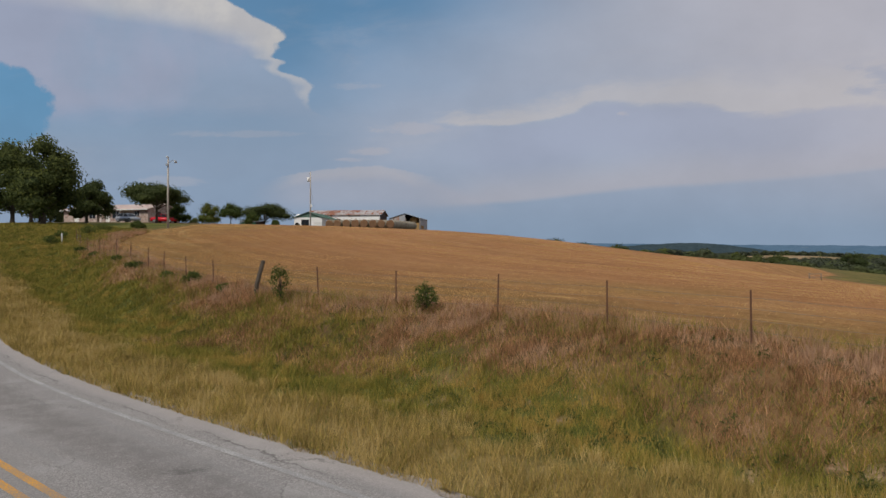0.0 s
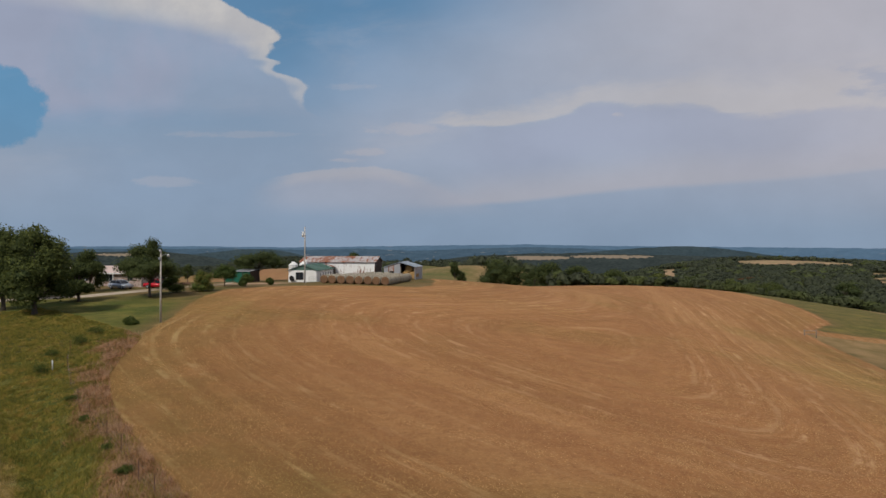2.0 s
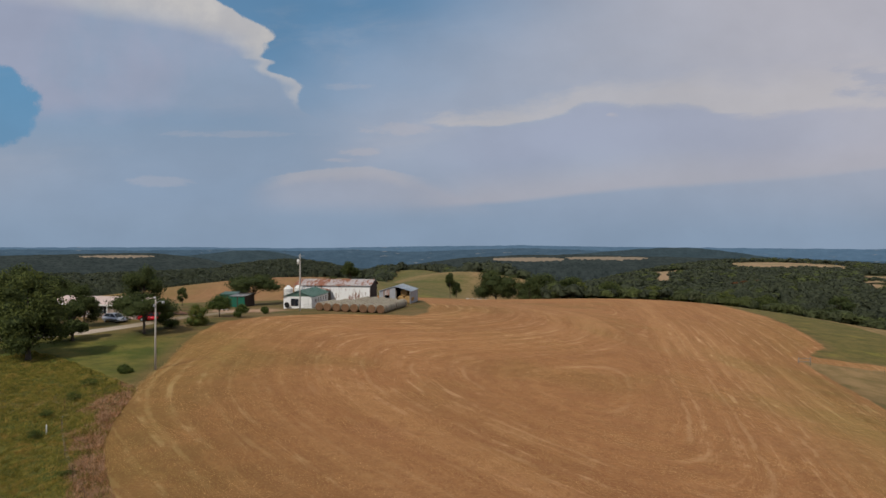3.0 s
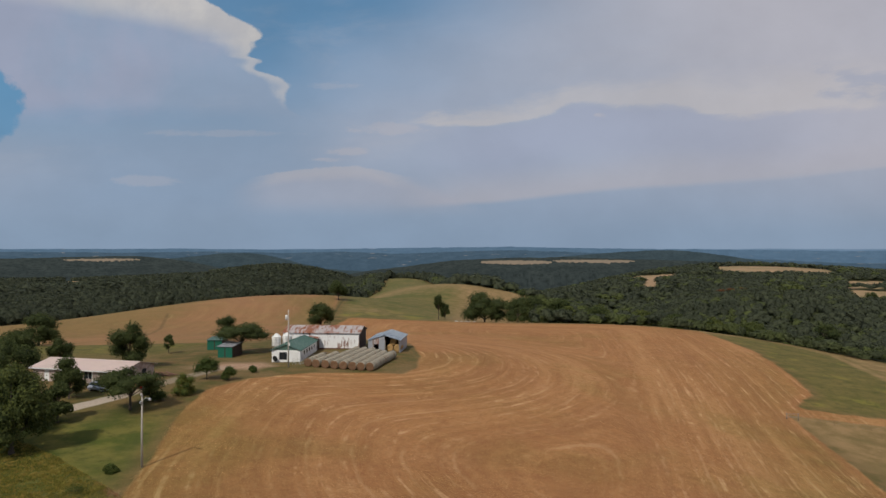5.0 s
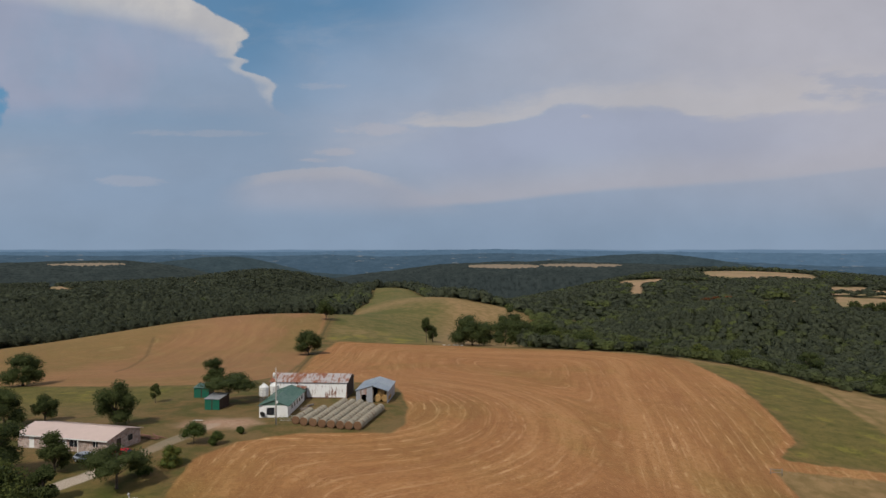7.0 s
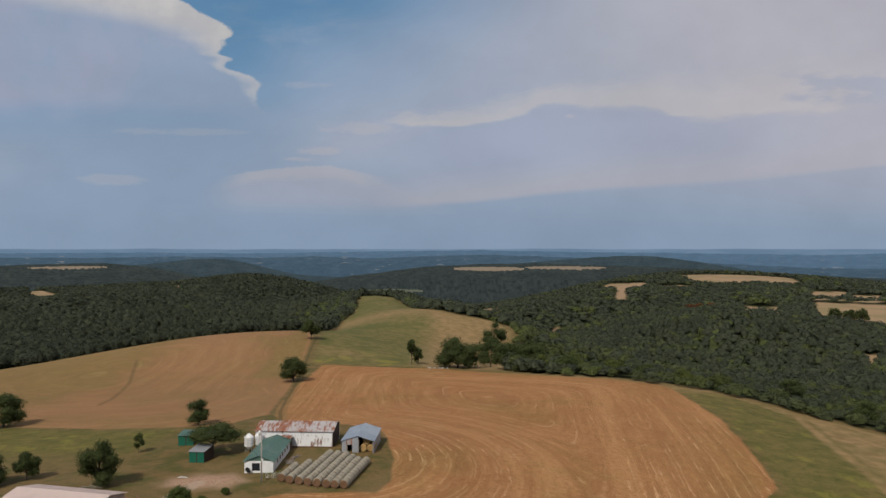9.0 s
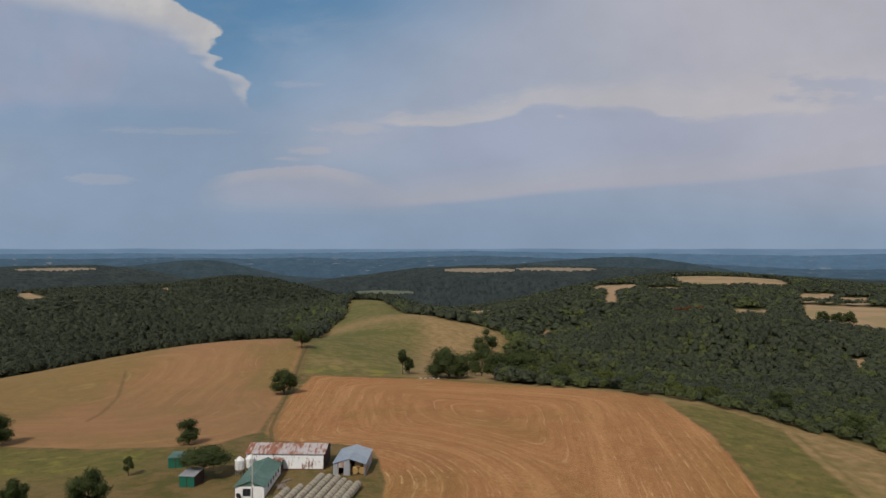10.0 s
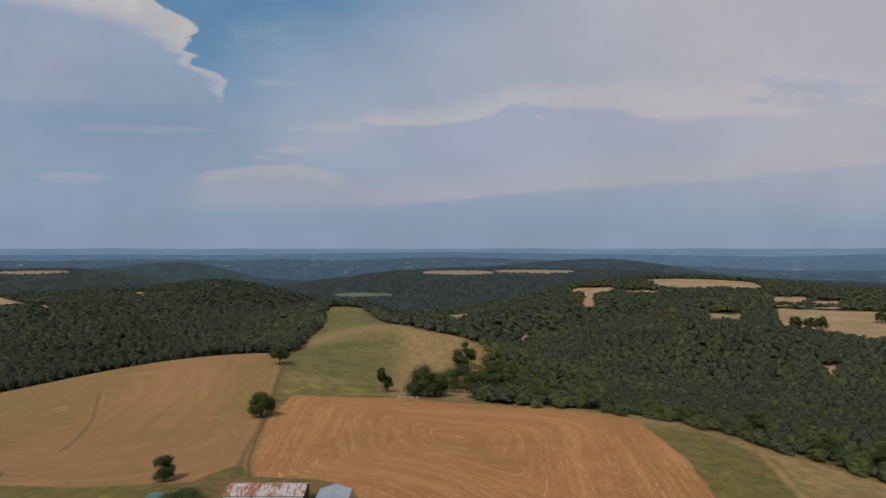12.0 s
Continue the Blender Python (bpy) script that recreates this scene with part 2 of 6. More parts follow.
# outlines on the plan
FENCE = [(18.5, 4.0), (15.3, 7.0), (12.4, 9.8), (9.6, 12.6), (6.9, 15.4), (4.3, 18.0), (1.6, 20.2), (-1.5, 22.0), (-4.4, 24.4), (-9.9, 29.7), (-11.8, 31.7), (-13.9, 34.3), (-15.5, 36.2), (-18.0, 39.7), (-20.0, 42.2), (-23.0, 46.2), (-26.0, 50.4), (-29.0, 55.0), (-32.0, 60.2), (-34.6, 65.5)]
FIELD_SIDE = FENCE + [(-36, 120), (120, 120), (120, -60), (60, -40)]
FIELD_MAIN = [(19, 5), (13, 10.8), (7.6, 16.4), (5, 18.9), (2.2, 21.2), (-1, 23.0), (-4, 25.3), (-7, 28), (-9.6, 30.7), (-13.3, 35.2), (-17.3, 40.3), (-21, 45.5), (-24.6, 51.5), (-27.6, 57.5), (-29.2, 63), (-31.2, 73), (-32.6, 86), (-35, 101), (-36, 116),
              (-31, 125.7), (-22, 131.2), (-12, 132), (-4, 131.5), (-1.2, 138), (-0.6, 152), (-3, 176), (-12, 186), (-31, 192), (-35.5, 205), (-38, 230), (-40, 280), (-35, 336),
              (21, 333), (66, 292), (108, 272), (108, 263), (104, 214), (94, 173), (89, 156), (81, 147), (78, 143), (100, 141.5), (150, 133), (150, 129), (100, 137), (73, 136.6), (68, 107), (60, 75), (50, 30), (40, -12)]
FIELD_LEFT = [(-37.5, 208), (-46, 191), (-58, 191), (-81, 194), (-120, 209), (-190, 232), (-230, 300), (-200, 392), (-170, 424), (-118, 452), (-82, 462), (-56, 452), (-49, 415), (-46, 368), (-44, 310), (-41.5, 280), (-39.3, 230)]
KNOLL = [(-44, 415), (-40, 340), (22, 337), (40, 326), (50, 322), (62, 345), (68, 400), (76, 450), (82, 485), (84, 498), (93, 545), (86, 566), (64, 572), (46, 582), (29, 620), (17, 752), (6, 805), (-5, 900), (-30, 935), (-42, 885), (-41, 706), (-47, 660), (-51, 614), (-50, 520), (-46, 470)]
MEADOW_RIGHT = [(109, 275), (128, 263), (153, 233), (170, 205), (178, 150), (150, 133), (100, 141.5), (78, 143), (81, 147), (89, 156), (94, 173), (104, 214), (108, 263)]
YARD = [(-120, 60), (-30, 66), (-31, 73), (-32.6, 86), (-35, 101), (-36, 116), (-31, 125.7), (-22, 131.2), (-4, 131.5), (0, 140), (-0.6, 152), (-3, 176), (-12, 186), (-31, 192), (-43, 198), (-46, 189), (-58, 191), (-81, 194), (-120, 209), (-190, 232), (-260, 220), (-260, 90)]
# far clearings in the woods: centre x, y, half lengths, turn in degrees
CLEARINGS = [[(672, 1468), (894, 1426), (1010, 1700), (760, 1820)], [(740, 1180), (817, 1188), (925, 1345), (839, 1338)], [(804, 1153), (860, 1155), (956, 1283), (891, 1277)],
             [(720, 847), (589, 739), (542, 748), (495, 779), (735, 1155), (882, 1113), (960, 1070)], [(424, 814), (461, 795), (628, 1081), (559, 1073)], [(433, 609), (443, 604), (472, 642), (459, 646)],
             [(529, 1767), (554, 1482), (640, 1692), (600, 1900)], [(387, 1183), (404, 1165), (580, 1670), (570, 1743)], [(552, 1411), (605, 1348), (674, 1501), (620, 1584)],
             [(226, 1426), (248, 1350), (330, 1700), (300, 1800)], [(167, 1335), (201, 1303), (280, 1800), (240, 1850)], [(247, 1082), (260, 1066), (268, 1108), (256, 1116)],
             [(-842, 1651), (-475, 1110), (-640, 1500), (-1000, 1960)], [(-566, 1614), (-418, 1387), (-520, 1720), (-640, 1900)], [(-100, 1880), (140, 1880), (140, 1960), (-100, 1960)]]
ROAD_EDGE = [(75, -58), (40, -28), (18, -7.5), (5, 4.4), (-0.1, 8.9), (-2.6, 11.0), (-5.3, 13.3), (-7.2, 15.0), (-9.7, 17.3), (-14.2, 22.1), (-21, 31), (-30, 43), (-42, 56), (-58, 70), (-80, 84), (-120, 102), (-200, 120)]


def signed_edge(x, y, outline, closed=True):
    """Distance to an outline, positive inside it, and the way along it to the nearest point."""
    p = np.array(outline, float)
    a, b = (p, np.roll(p, -1, 0)) if closed else (p[:-1], p[1:])
    best, along, inside, run = np.full(x.shape, 1e9), np.zeros(x.shape), np.zeros(x.shape, bool), 0.0
    for (ax, ay), (bx, by) in zip(a, b):
        lx, ly = bx - ax, by - ay
        n = math.hypot(lx, ly)
        k = np.clip(((x - ax) * lx + (y - ay) * ly) / (n * n), 0, 1)
        d = np.hypot(x - ax - k * lx, y - ay - k * ly)
        along = np.where(d < best, run + k * n, along)
        best = np.minimum(best, d)
        if closed and by != ay:
            inside ^= ((ay > y) != (by > y)) & (x < (bx - ax) * (y - ay) / (by - ay) + ax)
        run += n
    return np.where(inside, best, -best) if closed else best, along


def soft_edge(x, y, outline, k):
    """Distance to an outline with its corners rounded off, for tracks that a mower would leave."""
    p = np.array(outline, float)
    total = np.zeros(x.shape)
    for (ax, ay), (bx, by) in zip(p, np.roll(p, -1, 0)):
        lx, ly = bx - ax, by - ay
        t = np.clip(((x - ax) * lx + (y - ay) * ly) / (lx * lx + ly * ly), 0, 1)
        total += np.exp(-np.hypot(x - ax - t * lx, y - ay - t * ly) / k)
    return -k * np.log(total + 1e-30)


def mown_rounds(x, y):
    """How far into the hay field a place lies, counted in the rounds that the mower made along fence, yard and woods."""
    sides = [np.hypot(x + 14, (y - 153) * 0.85) - 19,                       # round the yard
             (40 + 0.33 * y - 0.0003 * y * y - x) * 0.96,                   # along the meadow
             334 - y, ((108 - x) * 61 + (272 - y) * 87) / 106,              # along the far edge and the woods
             (x - 19) * 0.773 + (y - 5) * 0.634, x + 33]                    # along the fence and the lane
    return -4.0 * np.log(sum(np.exp(-np.clip(d, -30, 400) / 4.0) for d in sides) + 1e-30)


def ease(v, lo, hi):
    k = np.clip((v - lo) / (hi - lo), 0, 1)
    return k * k * (3 - 2 * k)


def patch_noise(x, y, size, seed):
    """Smooth random patches of the given size, from -1 to 1."""
    table = np.random.default_rng(seed).uniform(-1, 1, (128, 128))
    u, v = np.asarray(x) / size, np.asarray(y) / size
    i, j = np.floor(u).astype(int), np.floor(v).astype(int)
    a, b = u - i, v - j
    a, b = a * a * (3 - 2 * a), b * b * (3 - 2 * b)
    top = table[i % 128, j % 128] * (1 - a) + table[(i + 1) % 128, j % 128] * a
    low = table[i % 128, (j + 1) % 128] * (1 - a) + table[(i + 1) % 128, (j + 1) % 128] * a
    return top * (1 - b) + low * b


def clearing_mask(x, y):
    out = np.zeros(x.shape)
    wob = 3.0 * np.sin(x * 0.11) * np.sin(y * 0.07 + 1.0) + 2.0 * np.sin(x * 0.23 + y * 0.19)
    for outline in CLEARINGS:
        out = np.maximum(out, ease(signed_edge(x, y, outline)[0] + wob, -4.0, 4.0))
    return out


def open_land(x, y):
    """How far a place is inside farmed or mown land, in metres; below zero is woodland."""
    best = np.full(x.shape, -1e9)
    for outline in (FIELD_MAIN, FIELD_LEFT, KNOLL, MEADOW_RIGHT, YARD):
        best = np.maximum(best, signed_edge(x, y, outline)[0])
    return best


# ---------------------------------------------------------------- materials
def finish(g, colour, rough=0.85, bump=None, strength=0.3, distance=0.02, metal=0.0, spec=0.3, alpha=None):
    b = g.node("ShaderNodeBsdfPrincipled")
    g.plug(b.inputs["Base Color"], colour)
    g.plug(b.inputs["Roughness"], rough)
    g.plug(b.inputs["Metallic"], metal)
    b.inputs["Specular IOR Level"].default_value = spec
    if bump is not None:
        n = g.node("ShaderNodeBump")
        n.inputs["Strength"].default_value, n.inputs["Distance"].default_value = strength, distance
        g.plug(n.inputs["Height"], bump)
        g.plug(b.inputs["Normal"], n.outputs[0])
    out = g.node("ShaderNodeOutputMaterial")
    g.plug(out.inputs[0], b.outputs[0])
    return b


def place_of(g):
    return g.node("ShaderNodeTexCoord").outputs["Object"]


def ground_material():
    mat = bpy.data.materials.new("farmland")
    g = Net(mat)
    p = place_of(g)
    big, mid, fine = g.noise(p, 0.025, 4.0), g.noise(p, 0.22, 5.0, 0.6), g.noise(p, 2.6, 6.0, 0.68)
    tiny = g.noise(p, 14.0, 4.0, 0.7)
    # stubble with swaths that follow the outline of the field
    sep = g.node("ShaderNodeSeparateXYZ")
    g.plug(sep.inputs[0], p)
    x, y = sep.outputs[0], sep.outputs[1]
    slow = g.sub(g.noise(p, 0.014, 2.0, 0.5), 0.5)
    lane = g.add(g.attr("across"), g.mul(slow, 1.6))                        # rounds that follow the outline
    grit, crumb = g.noise(p, 0.85, 6.0, 0.7), g.noise(p, 6.5, 5.0, 0.72)
    patchy = g.step(g.noise(p, 0.05, 6.0, 0.72), 0.44, 0.64)
    grain = g.vec(lane, g.mul(x, 0.06), g.mul(y, 0.06))
    band, broad, thin = g.noise(grain, 0.16, 3.0, 0.6), g.noise(grain, 0.6, 5.0, 0.7), g.noise(grain, 2.6, 5.0, 0.7)
    crest = g.m("SINE", g.mul(g.add(lane, g.mul(g.sub(grit, 0.5), 0.9)), 2.35))
    ridge = g.mul(g.step(crest, 0.55, 0.98), g.step(g.add(g.noise(p, 0.30, 6.0, 0.75), g.mul(g.sub(thin, 0.5), 0.7)), 0.46, 0.62))
    thin = g.step(g.add(g.add(g.mul(crest, 0.05), thin), g.mul(g.sub(crumb, 0.5), 0.25)), 0.53, 0.70)
    hay = g.mix(g.step(broad, 0.32, 0.66), (0.258, 0.116, 0.045), (0.352, 0.170, 0.071))
    hay = g.mix(g.mul(g.step(g.noise(p, 0.035, 4.0), 0.44, 0.64), 0.50), hay, (0.340, 0.172, 0.070))
    hay = g.mix(g.mul(g.step(big, 0.46, 0.66), 0.45), hay, (0.234, 0.135, 0.046))
    hay = g.mix(g.mul(g.step(mid, 0.42, 0.66), 0.50), hay, (0.226, 0.097, 0.038))
    hay = g.mix(g.mul(g.step(g.noise(p, 0.11, 4.0, 0.6), 0.56, 0.70), 0.45), hay, (0.392, 0.196, 0.100))
    hay = g.mix(g.step(band, 0.49, 0.32, 0.0, 0.60), hay, (0.222, 0.098, 0.042))
    hay = g.mix(g.step(band, 0.52, 0.66, 0.0, 0.58), hay, (0.420, 0.228, 0.100))
    hay = g.mix(g.mul(g.step(g.add(crest, g.mul(g.sub(broad, 0.5), 2.0)), -0.2, -0.9), g.step(patchy, 0.0, 1.0, 0.06, 0.24)), hay, (0.195, 0.100, 0.040))
    hay = g.mix(g.mul(g.step(grit, 0.42, 0.66), 0.52), hay, (0.191, 0.082, 0.032))
    hay = g.mix(g.mul(thin, g.mul(g.step(patchy, 0.0, 1.0, 0.10, 0.66), g.mul(g.step(lane, 44.0, 30.0, 0.25, 1.0), g.step(y, 235.0, 165.0, 0.30, 1.0)))), hay, (0.500, 0.300, 0.152))
    hay = g.mix(g.mul(g.mul(g.step(g.noise(p, 0.09, 5.0, 0.7), 0.56, 0.68), g.step(grit, 0.58, 0.38)), 0.45), hay, (0.482, 0.296, 0.150))
    hay = g.mix(g.mul(g.step(fine, 0.44, 0.68), 0.50), hay, (0.166, 0.078, 0.031))
    tracks = g.m("SINE", g.mul(g.add(lane, g.mul(g.sub(mid, 0.5), 1.5)), 1.15))
    tracks = g.mul(g.step(g.add(tracks, g.mul(g.sub(fine, 0.5), 0.20)), 0.94, 1.0), g.step(g.noise(p, 0.045, 5.0, 0.7), 0.44, 0.60))
    hay = g.mix(g.mul(ridge, g.mul(g.mul(g.step(patchy, 0.0, 1.0, 0.14, 0.80), g.mul(g.step(lane, 40.0, 26.0, 0.12, 1.0), g.step(y, 235.0, 165.0, 0.12, 1.0))), g.sub(1.0, g.mul(g.attr("left"), 0.7)))), hay, (0.520, 0.330, 0.180))
    hay = g.mix(g.mul(tracks, 0.42), hay, (0.520, 0.335, 0.180))
    hay = g.mix(g.mul(g.step(crumb, 0.50, 0.66), 0.60), hay, (0.482, 0.305, 0.150))
    hay = g.mix(g.mul(g.step(tiny, 0.50, 0.72), 0.40), hay, (0.462, 0.296, 0.146))
    hay = g.mix(g.mul(g.step(g.add(y, g.mul(g.sub(big, 0.5), 90.0)), 115.0, 40.0), g.step(x, 30.0, -8.0, 0.12, 0.45)), hay, (0.176, 0.080, 0.036))
    hay = g.mix(g.mul(g.attr("left"), 0.52), hay, (0.222, 0.134, 0.076))
    hay = g.mix(0.5, hay, g.mix(1.0, hay, (1.10, 1.02, 0.88), "MULTIPLY"))
    hay = g.mix(g.mul(g.attr("olive"), g.step(mid, 0.25, 0.65, 0.55, 1.0)), hay, g.mix(1.0, hay, (0.74, 0.92, 0.72), "MULTIPLY"))
    # pasture
    grass = g.mix(g.step(mid, 0.38, 0.62), (0.088, 0.080, 0.023), (0.170, 0.108, 0.044))
    grass = g.mix(g.mul(g.step(g.noise(p, 0.09, 5.0, 0.65), 0.45, 0.58), 0.60), grass, (0.185, 0.124, 0.056))
    grass = g.mix(g.mul(g.step(fine, 0.40, 0.72), 0.5), grass, (0.060, 0.060, 0.020))
    lush = g.mix(g.step(mid, 0.30, 0.70), (0.100, 0.092, 0.024), (0.160, 0.128, 0.038))
    lush = g.mix(g.mul(g.step(g.noise(p, 0.16, 4.0), 0.55, 0.68), 0.7), lush, (0.215, 0.190, 0.036))
    lush = g.mix(g.mul(g.step(fine, 0.45, 0.75), 0.5), lush, (0.045, 0.060, 0.015))
    lush = g.mix(g.step(y, 150.0, 105.0, 0.0, 0.80), lush, g.mix(g.step(mid, 0.35, 0.65), (0.056, 0.078, 0.013), (0.140, 0.128, 0.030)))
    lush = g.mix(g.mul(g.step(g.noise(p, 0.5, 5.0, 0.7), 0.50, 0.66), 0.6), lush, (0.045, 0.058, 0.014))
    col = g.mix(g.attr("lush"), grass, lush)
    # roadside: straw-coloured shoulder, rusty dry weeds on the bank
    straw = g.mix(g.step(fine, 0.35, 0.70), (0.150, 0.115, 0.038), (0.290, 0.215, 0.085))
    rust = g.mix(g.step(mid, 0.36, 0.66), (0.105, 0.066, 0.027), (0.225, 0.130, 0.060))
    rust = g.mix(g.mul(g.step(fine, 0.42, 0.74), 0.6), rust, (0.090, 0.066, 0.032))
    rust = g.mix(g.mul(g.step(tiny, 0.60, 0.78), g.step(mid, 0.55, 0.7)), rust, (0.420, 0.300, 0.200))
    parched = g.mix(g.step(g.add(mid, g.mul(g.sub(fine, 0.5), 0.5)), 0.35, 0.65), (0.185, 0.125, 0.050), (0.290, 0.190, 0.088))
    parched = g.mix(g.mul(g.step(g.noise(p, 0.05, 5.0, 0.65), 0.50, 0.62), 0.5), parched, (0.155, 0.125, 0.045))
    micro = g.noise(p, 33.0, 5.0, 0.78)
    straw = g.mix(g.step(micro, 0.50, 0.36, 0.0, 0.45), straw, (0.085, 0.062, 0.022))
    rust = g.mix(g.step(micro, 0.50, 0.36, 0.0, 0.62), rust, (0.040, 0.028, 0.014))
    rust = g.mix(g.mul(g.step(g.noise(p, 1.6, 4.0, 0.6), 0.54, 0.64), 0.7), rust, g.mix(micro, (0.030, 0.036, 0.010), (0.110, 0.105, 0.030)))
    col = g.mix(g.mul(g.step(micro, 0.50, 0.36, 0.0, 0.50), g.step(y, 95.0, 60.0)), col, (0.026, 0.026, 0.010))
    col = g.mix(g.attr("dry"), col, parched)
    col = g.mix(g.attr("straw"), col, straw)
    col = g.mix(g.attr("rust"), col, rust)
    earth = g.mix(g.step(tiny, 0.35, 0.65), (0.270, 0.165, 0.095), (0.460, 0.320, 0.220))
    col = g.mix(g.attr("bare"), col, earth)
    wild = g.step(g.add(mid, g.mul(g.sub(fine, 0.5), 0.4)), 0.40, 0.60)
    knoll = g.mix(wild, (0.112, 0.102, 0.032), (0.165, 0.132, 0.050))
    knoll = g.mix(g.mul(g.step(g.noise(p, 0.045, 5.0, 0.65), 0.52, 0.40), 0.8), knoll, (0.090, 0.096, 0.026))
    knoll = g.mix(g.mul(g.mul(g.step(g.noise(p, 0.10, 4.0, 0.6), 0.50, 0.62), g.step(y, 400.0, 345.0)), g.step(x, 22.0, 5.0, 0.0, 0.8)), knoll, (0.205, 0.180, 0.036))
    knoll = g.mix(g.attr("dry"), knoll, g.mix(wild, (0.200, 0.138, 0.058), (0.275, 0.180, 0.086)))
    col = g.mix(g.attr("knoll"), col, knoll)
    worn = g.add(g.attr("hay"), g.add(g.mul(g.sub(mid, 0.5), 0.55), g.mul(g.sub(fine, 0.5), 0.45)))
    col = g.mix(g.step(worn, 0.32, 0.68), col, hay)
    far = g.mix(g.step(g.noise(p, 0.012, 3.0), 0.45, 0.60), (0.310, 0.208, 0.120), (0.240, 0.180, 0.092))
    col = g.mix(g.attr("clearing"), col, far)
    # a grassy lane between the fields, with two wheel ruts, and a dark drain across the hay
    lane = g.add(g.line_distance(x, y, [(-31, 190), (-35, 212), (-38, 245), (-41, 292), (-45, 370), (-46, 412)]), g.mul(g.sub(fine, 0.5), 0.9))
    col = g.mix(g.step(lane, 2.3, 1.4, 0.0, 0.45), col, (0.150, 0.105, 0.040))
    col = g.mix(g.step(lane, 0.8, 0.3, 0.0, 0.55), col, (0.066, 0.058, 0.022))
    drain = g.add(g.line_distance(x, y, [(-127, 350), (-112, 300), (-104, 262), (-102, 245)]), g.mul(g.sub(fine, 0.5), 1.2))
    col = g.mix(g.mul(g.step(drain, 1.1, 0.4), g.step(g.noise(p, 0.12, 3.0), 0.36, 0.50, 0.10, 0.50)), col, (0.100, 0.070, 0.032))
    gravel = g.mix(g.step(fine, 0.3, 0.7), (0.270, 0.160, 0.098), (0.430, 0.290, 0.195))
    col = g.mix(g.mul(g.attr("gravel"), g.step(fine, 0.2, 0.5, 0.6, 1.0)), col, gravel)
    drive = g.line_distance(x, y, [(-130, 62), (-75, 90), (-52, 103), (-48, 110), (-42, 129), (-39, 138.5)])
    drive = g.add(drive, g.mul(g.sub(mid, 0.5), 1.6))
    pale = g.mix(g.step(tiny, 0.35, 0.65), (0.330, 0.265, 0.205), (0.520, 0.440, 0.360))
    col = g.mix(g.mul(g.step(drive, 1.9, 1.2), g.step(y, 106.0, 116.0, 0.95, 0.35)), col, pale)
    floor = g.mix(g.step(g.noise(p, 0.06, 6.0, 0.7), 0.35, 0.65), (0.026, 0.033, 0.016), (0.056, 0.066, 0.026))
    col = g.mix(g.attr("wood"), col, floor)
    finish(g, col, 0.95, g.add(fine, g.mul(tiny, 0.5)), 0.5, 0.12, spec=0.12)
    return mat


def leaf_material(name, dark, light, yellow=(0.17, 0.16, 0.03), mottle=0.0, scale=1.0, thin_leaf=0.38):
    mat = bpy.data.materials.new(name)
    g = Net(mat)
    rnd = g.node("ShaderNodeNewGeometry").outputs["Random Per Island"]
    tone = g.attr("tone")
    col = g.mix(rnd, dark, light)
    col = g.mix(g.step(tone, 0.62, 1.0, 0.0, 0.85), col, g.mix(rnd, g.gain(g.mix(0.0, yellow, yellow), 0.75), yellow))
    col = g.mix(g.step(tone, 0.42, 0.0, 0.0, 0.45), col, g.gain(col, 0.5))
    if mottle:                                                # shade in the gaps between leaf tufts, painted as dark mottling
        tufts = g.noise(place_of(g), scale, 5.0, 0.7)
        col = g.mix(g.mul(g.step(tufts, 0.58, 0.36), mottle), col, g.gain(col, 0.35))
    b = finish(g, col, 0.75, spec=0.15)
    # daylight that passes through the leaves
    thin, both = g.node("ShaderNodeBsdfTranslucent"), g.node("ShaderNodeMixShader")
    g.plug(thin.inputs[0], g.gain(col, 1.25))
    both.inputs[0].default_value = thin_leaf
    g.plug(both.inputs[1], b.outputs[0])
    g.plug(both.inputs[2], thin.outputs[0])
    g.plug(b.outputs[0].links[0].to_node.inputs[0], both.outputs[0])
    return mat


def plain(name, colour, rough=0.6, metal=0.0, grain=0.12, scale=6.0, stain=None, bump=0.15):
    mat = bpy.data.materials.new(name)
    g = Net(mat)
    p = place_of(g)
    n1, n2 = g.noise(p, scale, 5.0, 0.62), g.noise(p, scale * 0.18, 4.0)
    c = g.mix(n1, g.gain(g.mix(0.0, colour, colour), 1.0 - grain * 1.6), g.gain(g.mix(0.0, colour, colour), 1.0 + grain))
    if stain:
        c = g.mix(g.mul(g.step(g.add(n2, g.mul(g.sub(n1, 0.5), 0.5)), 0.50, 0.68), 0.8), c, stain)
    finish(g, c, rough, n1, bump, 0.01, metal)
    return mat


GROUND = ground_material()
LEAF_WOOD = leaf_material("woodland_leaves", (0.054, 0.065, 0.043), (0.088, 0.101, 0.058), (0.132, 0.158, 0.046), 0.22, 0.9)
LEAF_TREE = leaf_material("tree_leaves", (0.042, 0.058, 0.020), (0.092, 0.112, 0.036), (0.14, 0.155, 0.036))
LEAF_BUSH = leaf_material("bush_leaves", (0.040, 0.062, 0.016), (0.105, 0.135, 0.035))
GRASS_BLADE = leaf_material("grass_blades", (0.05, 0.06, 0.02), (0.11, 0.12, 0.03))
BARK = plain("bark", (0.085, 0.068, 0.052), 0.9, grain=0.35, scale=9.0, bump=0.6)


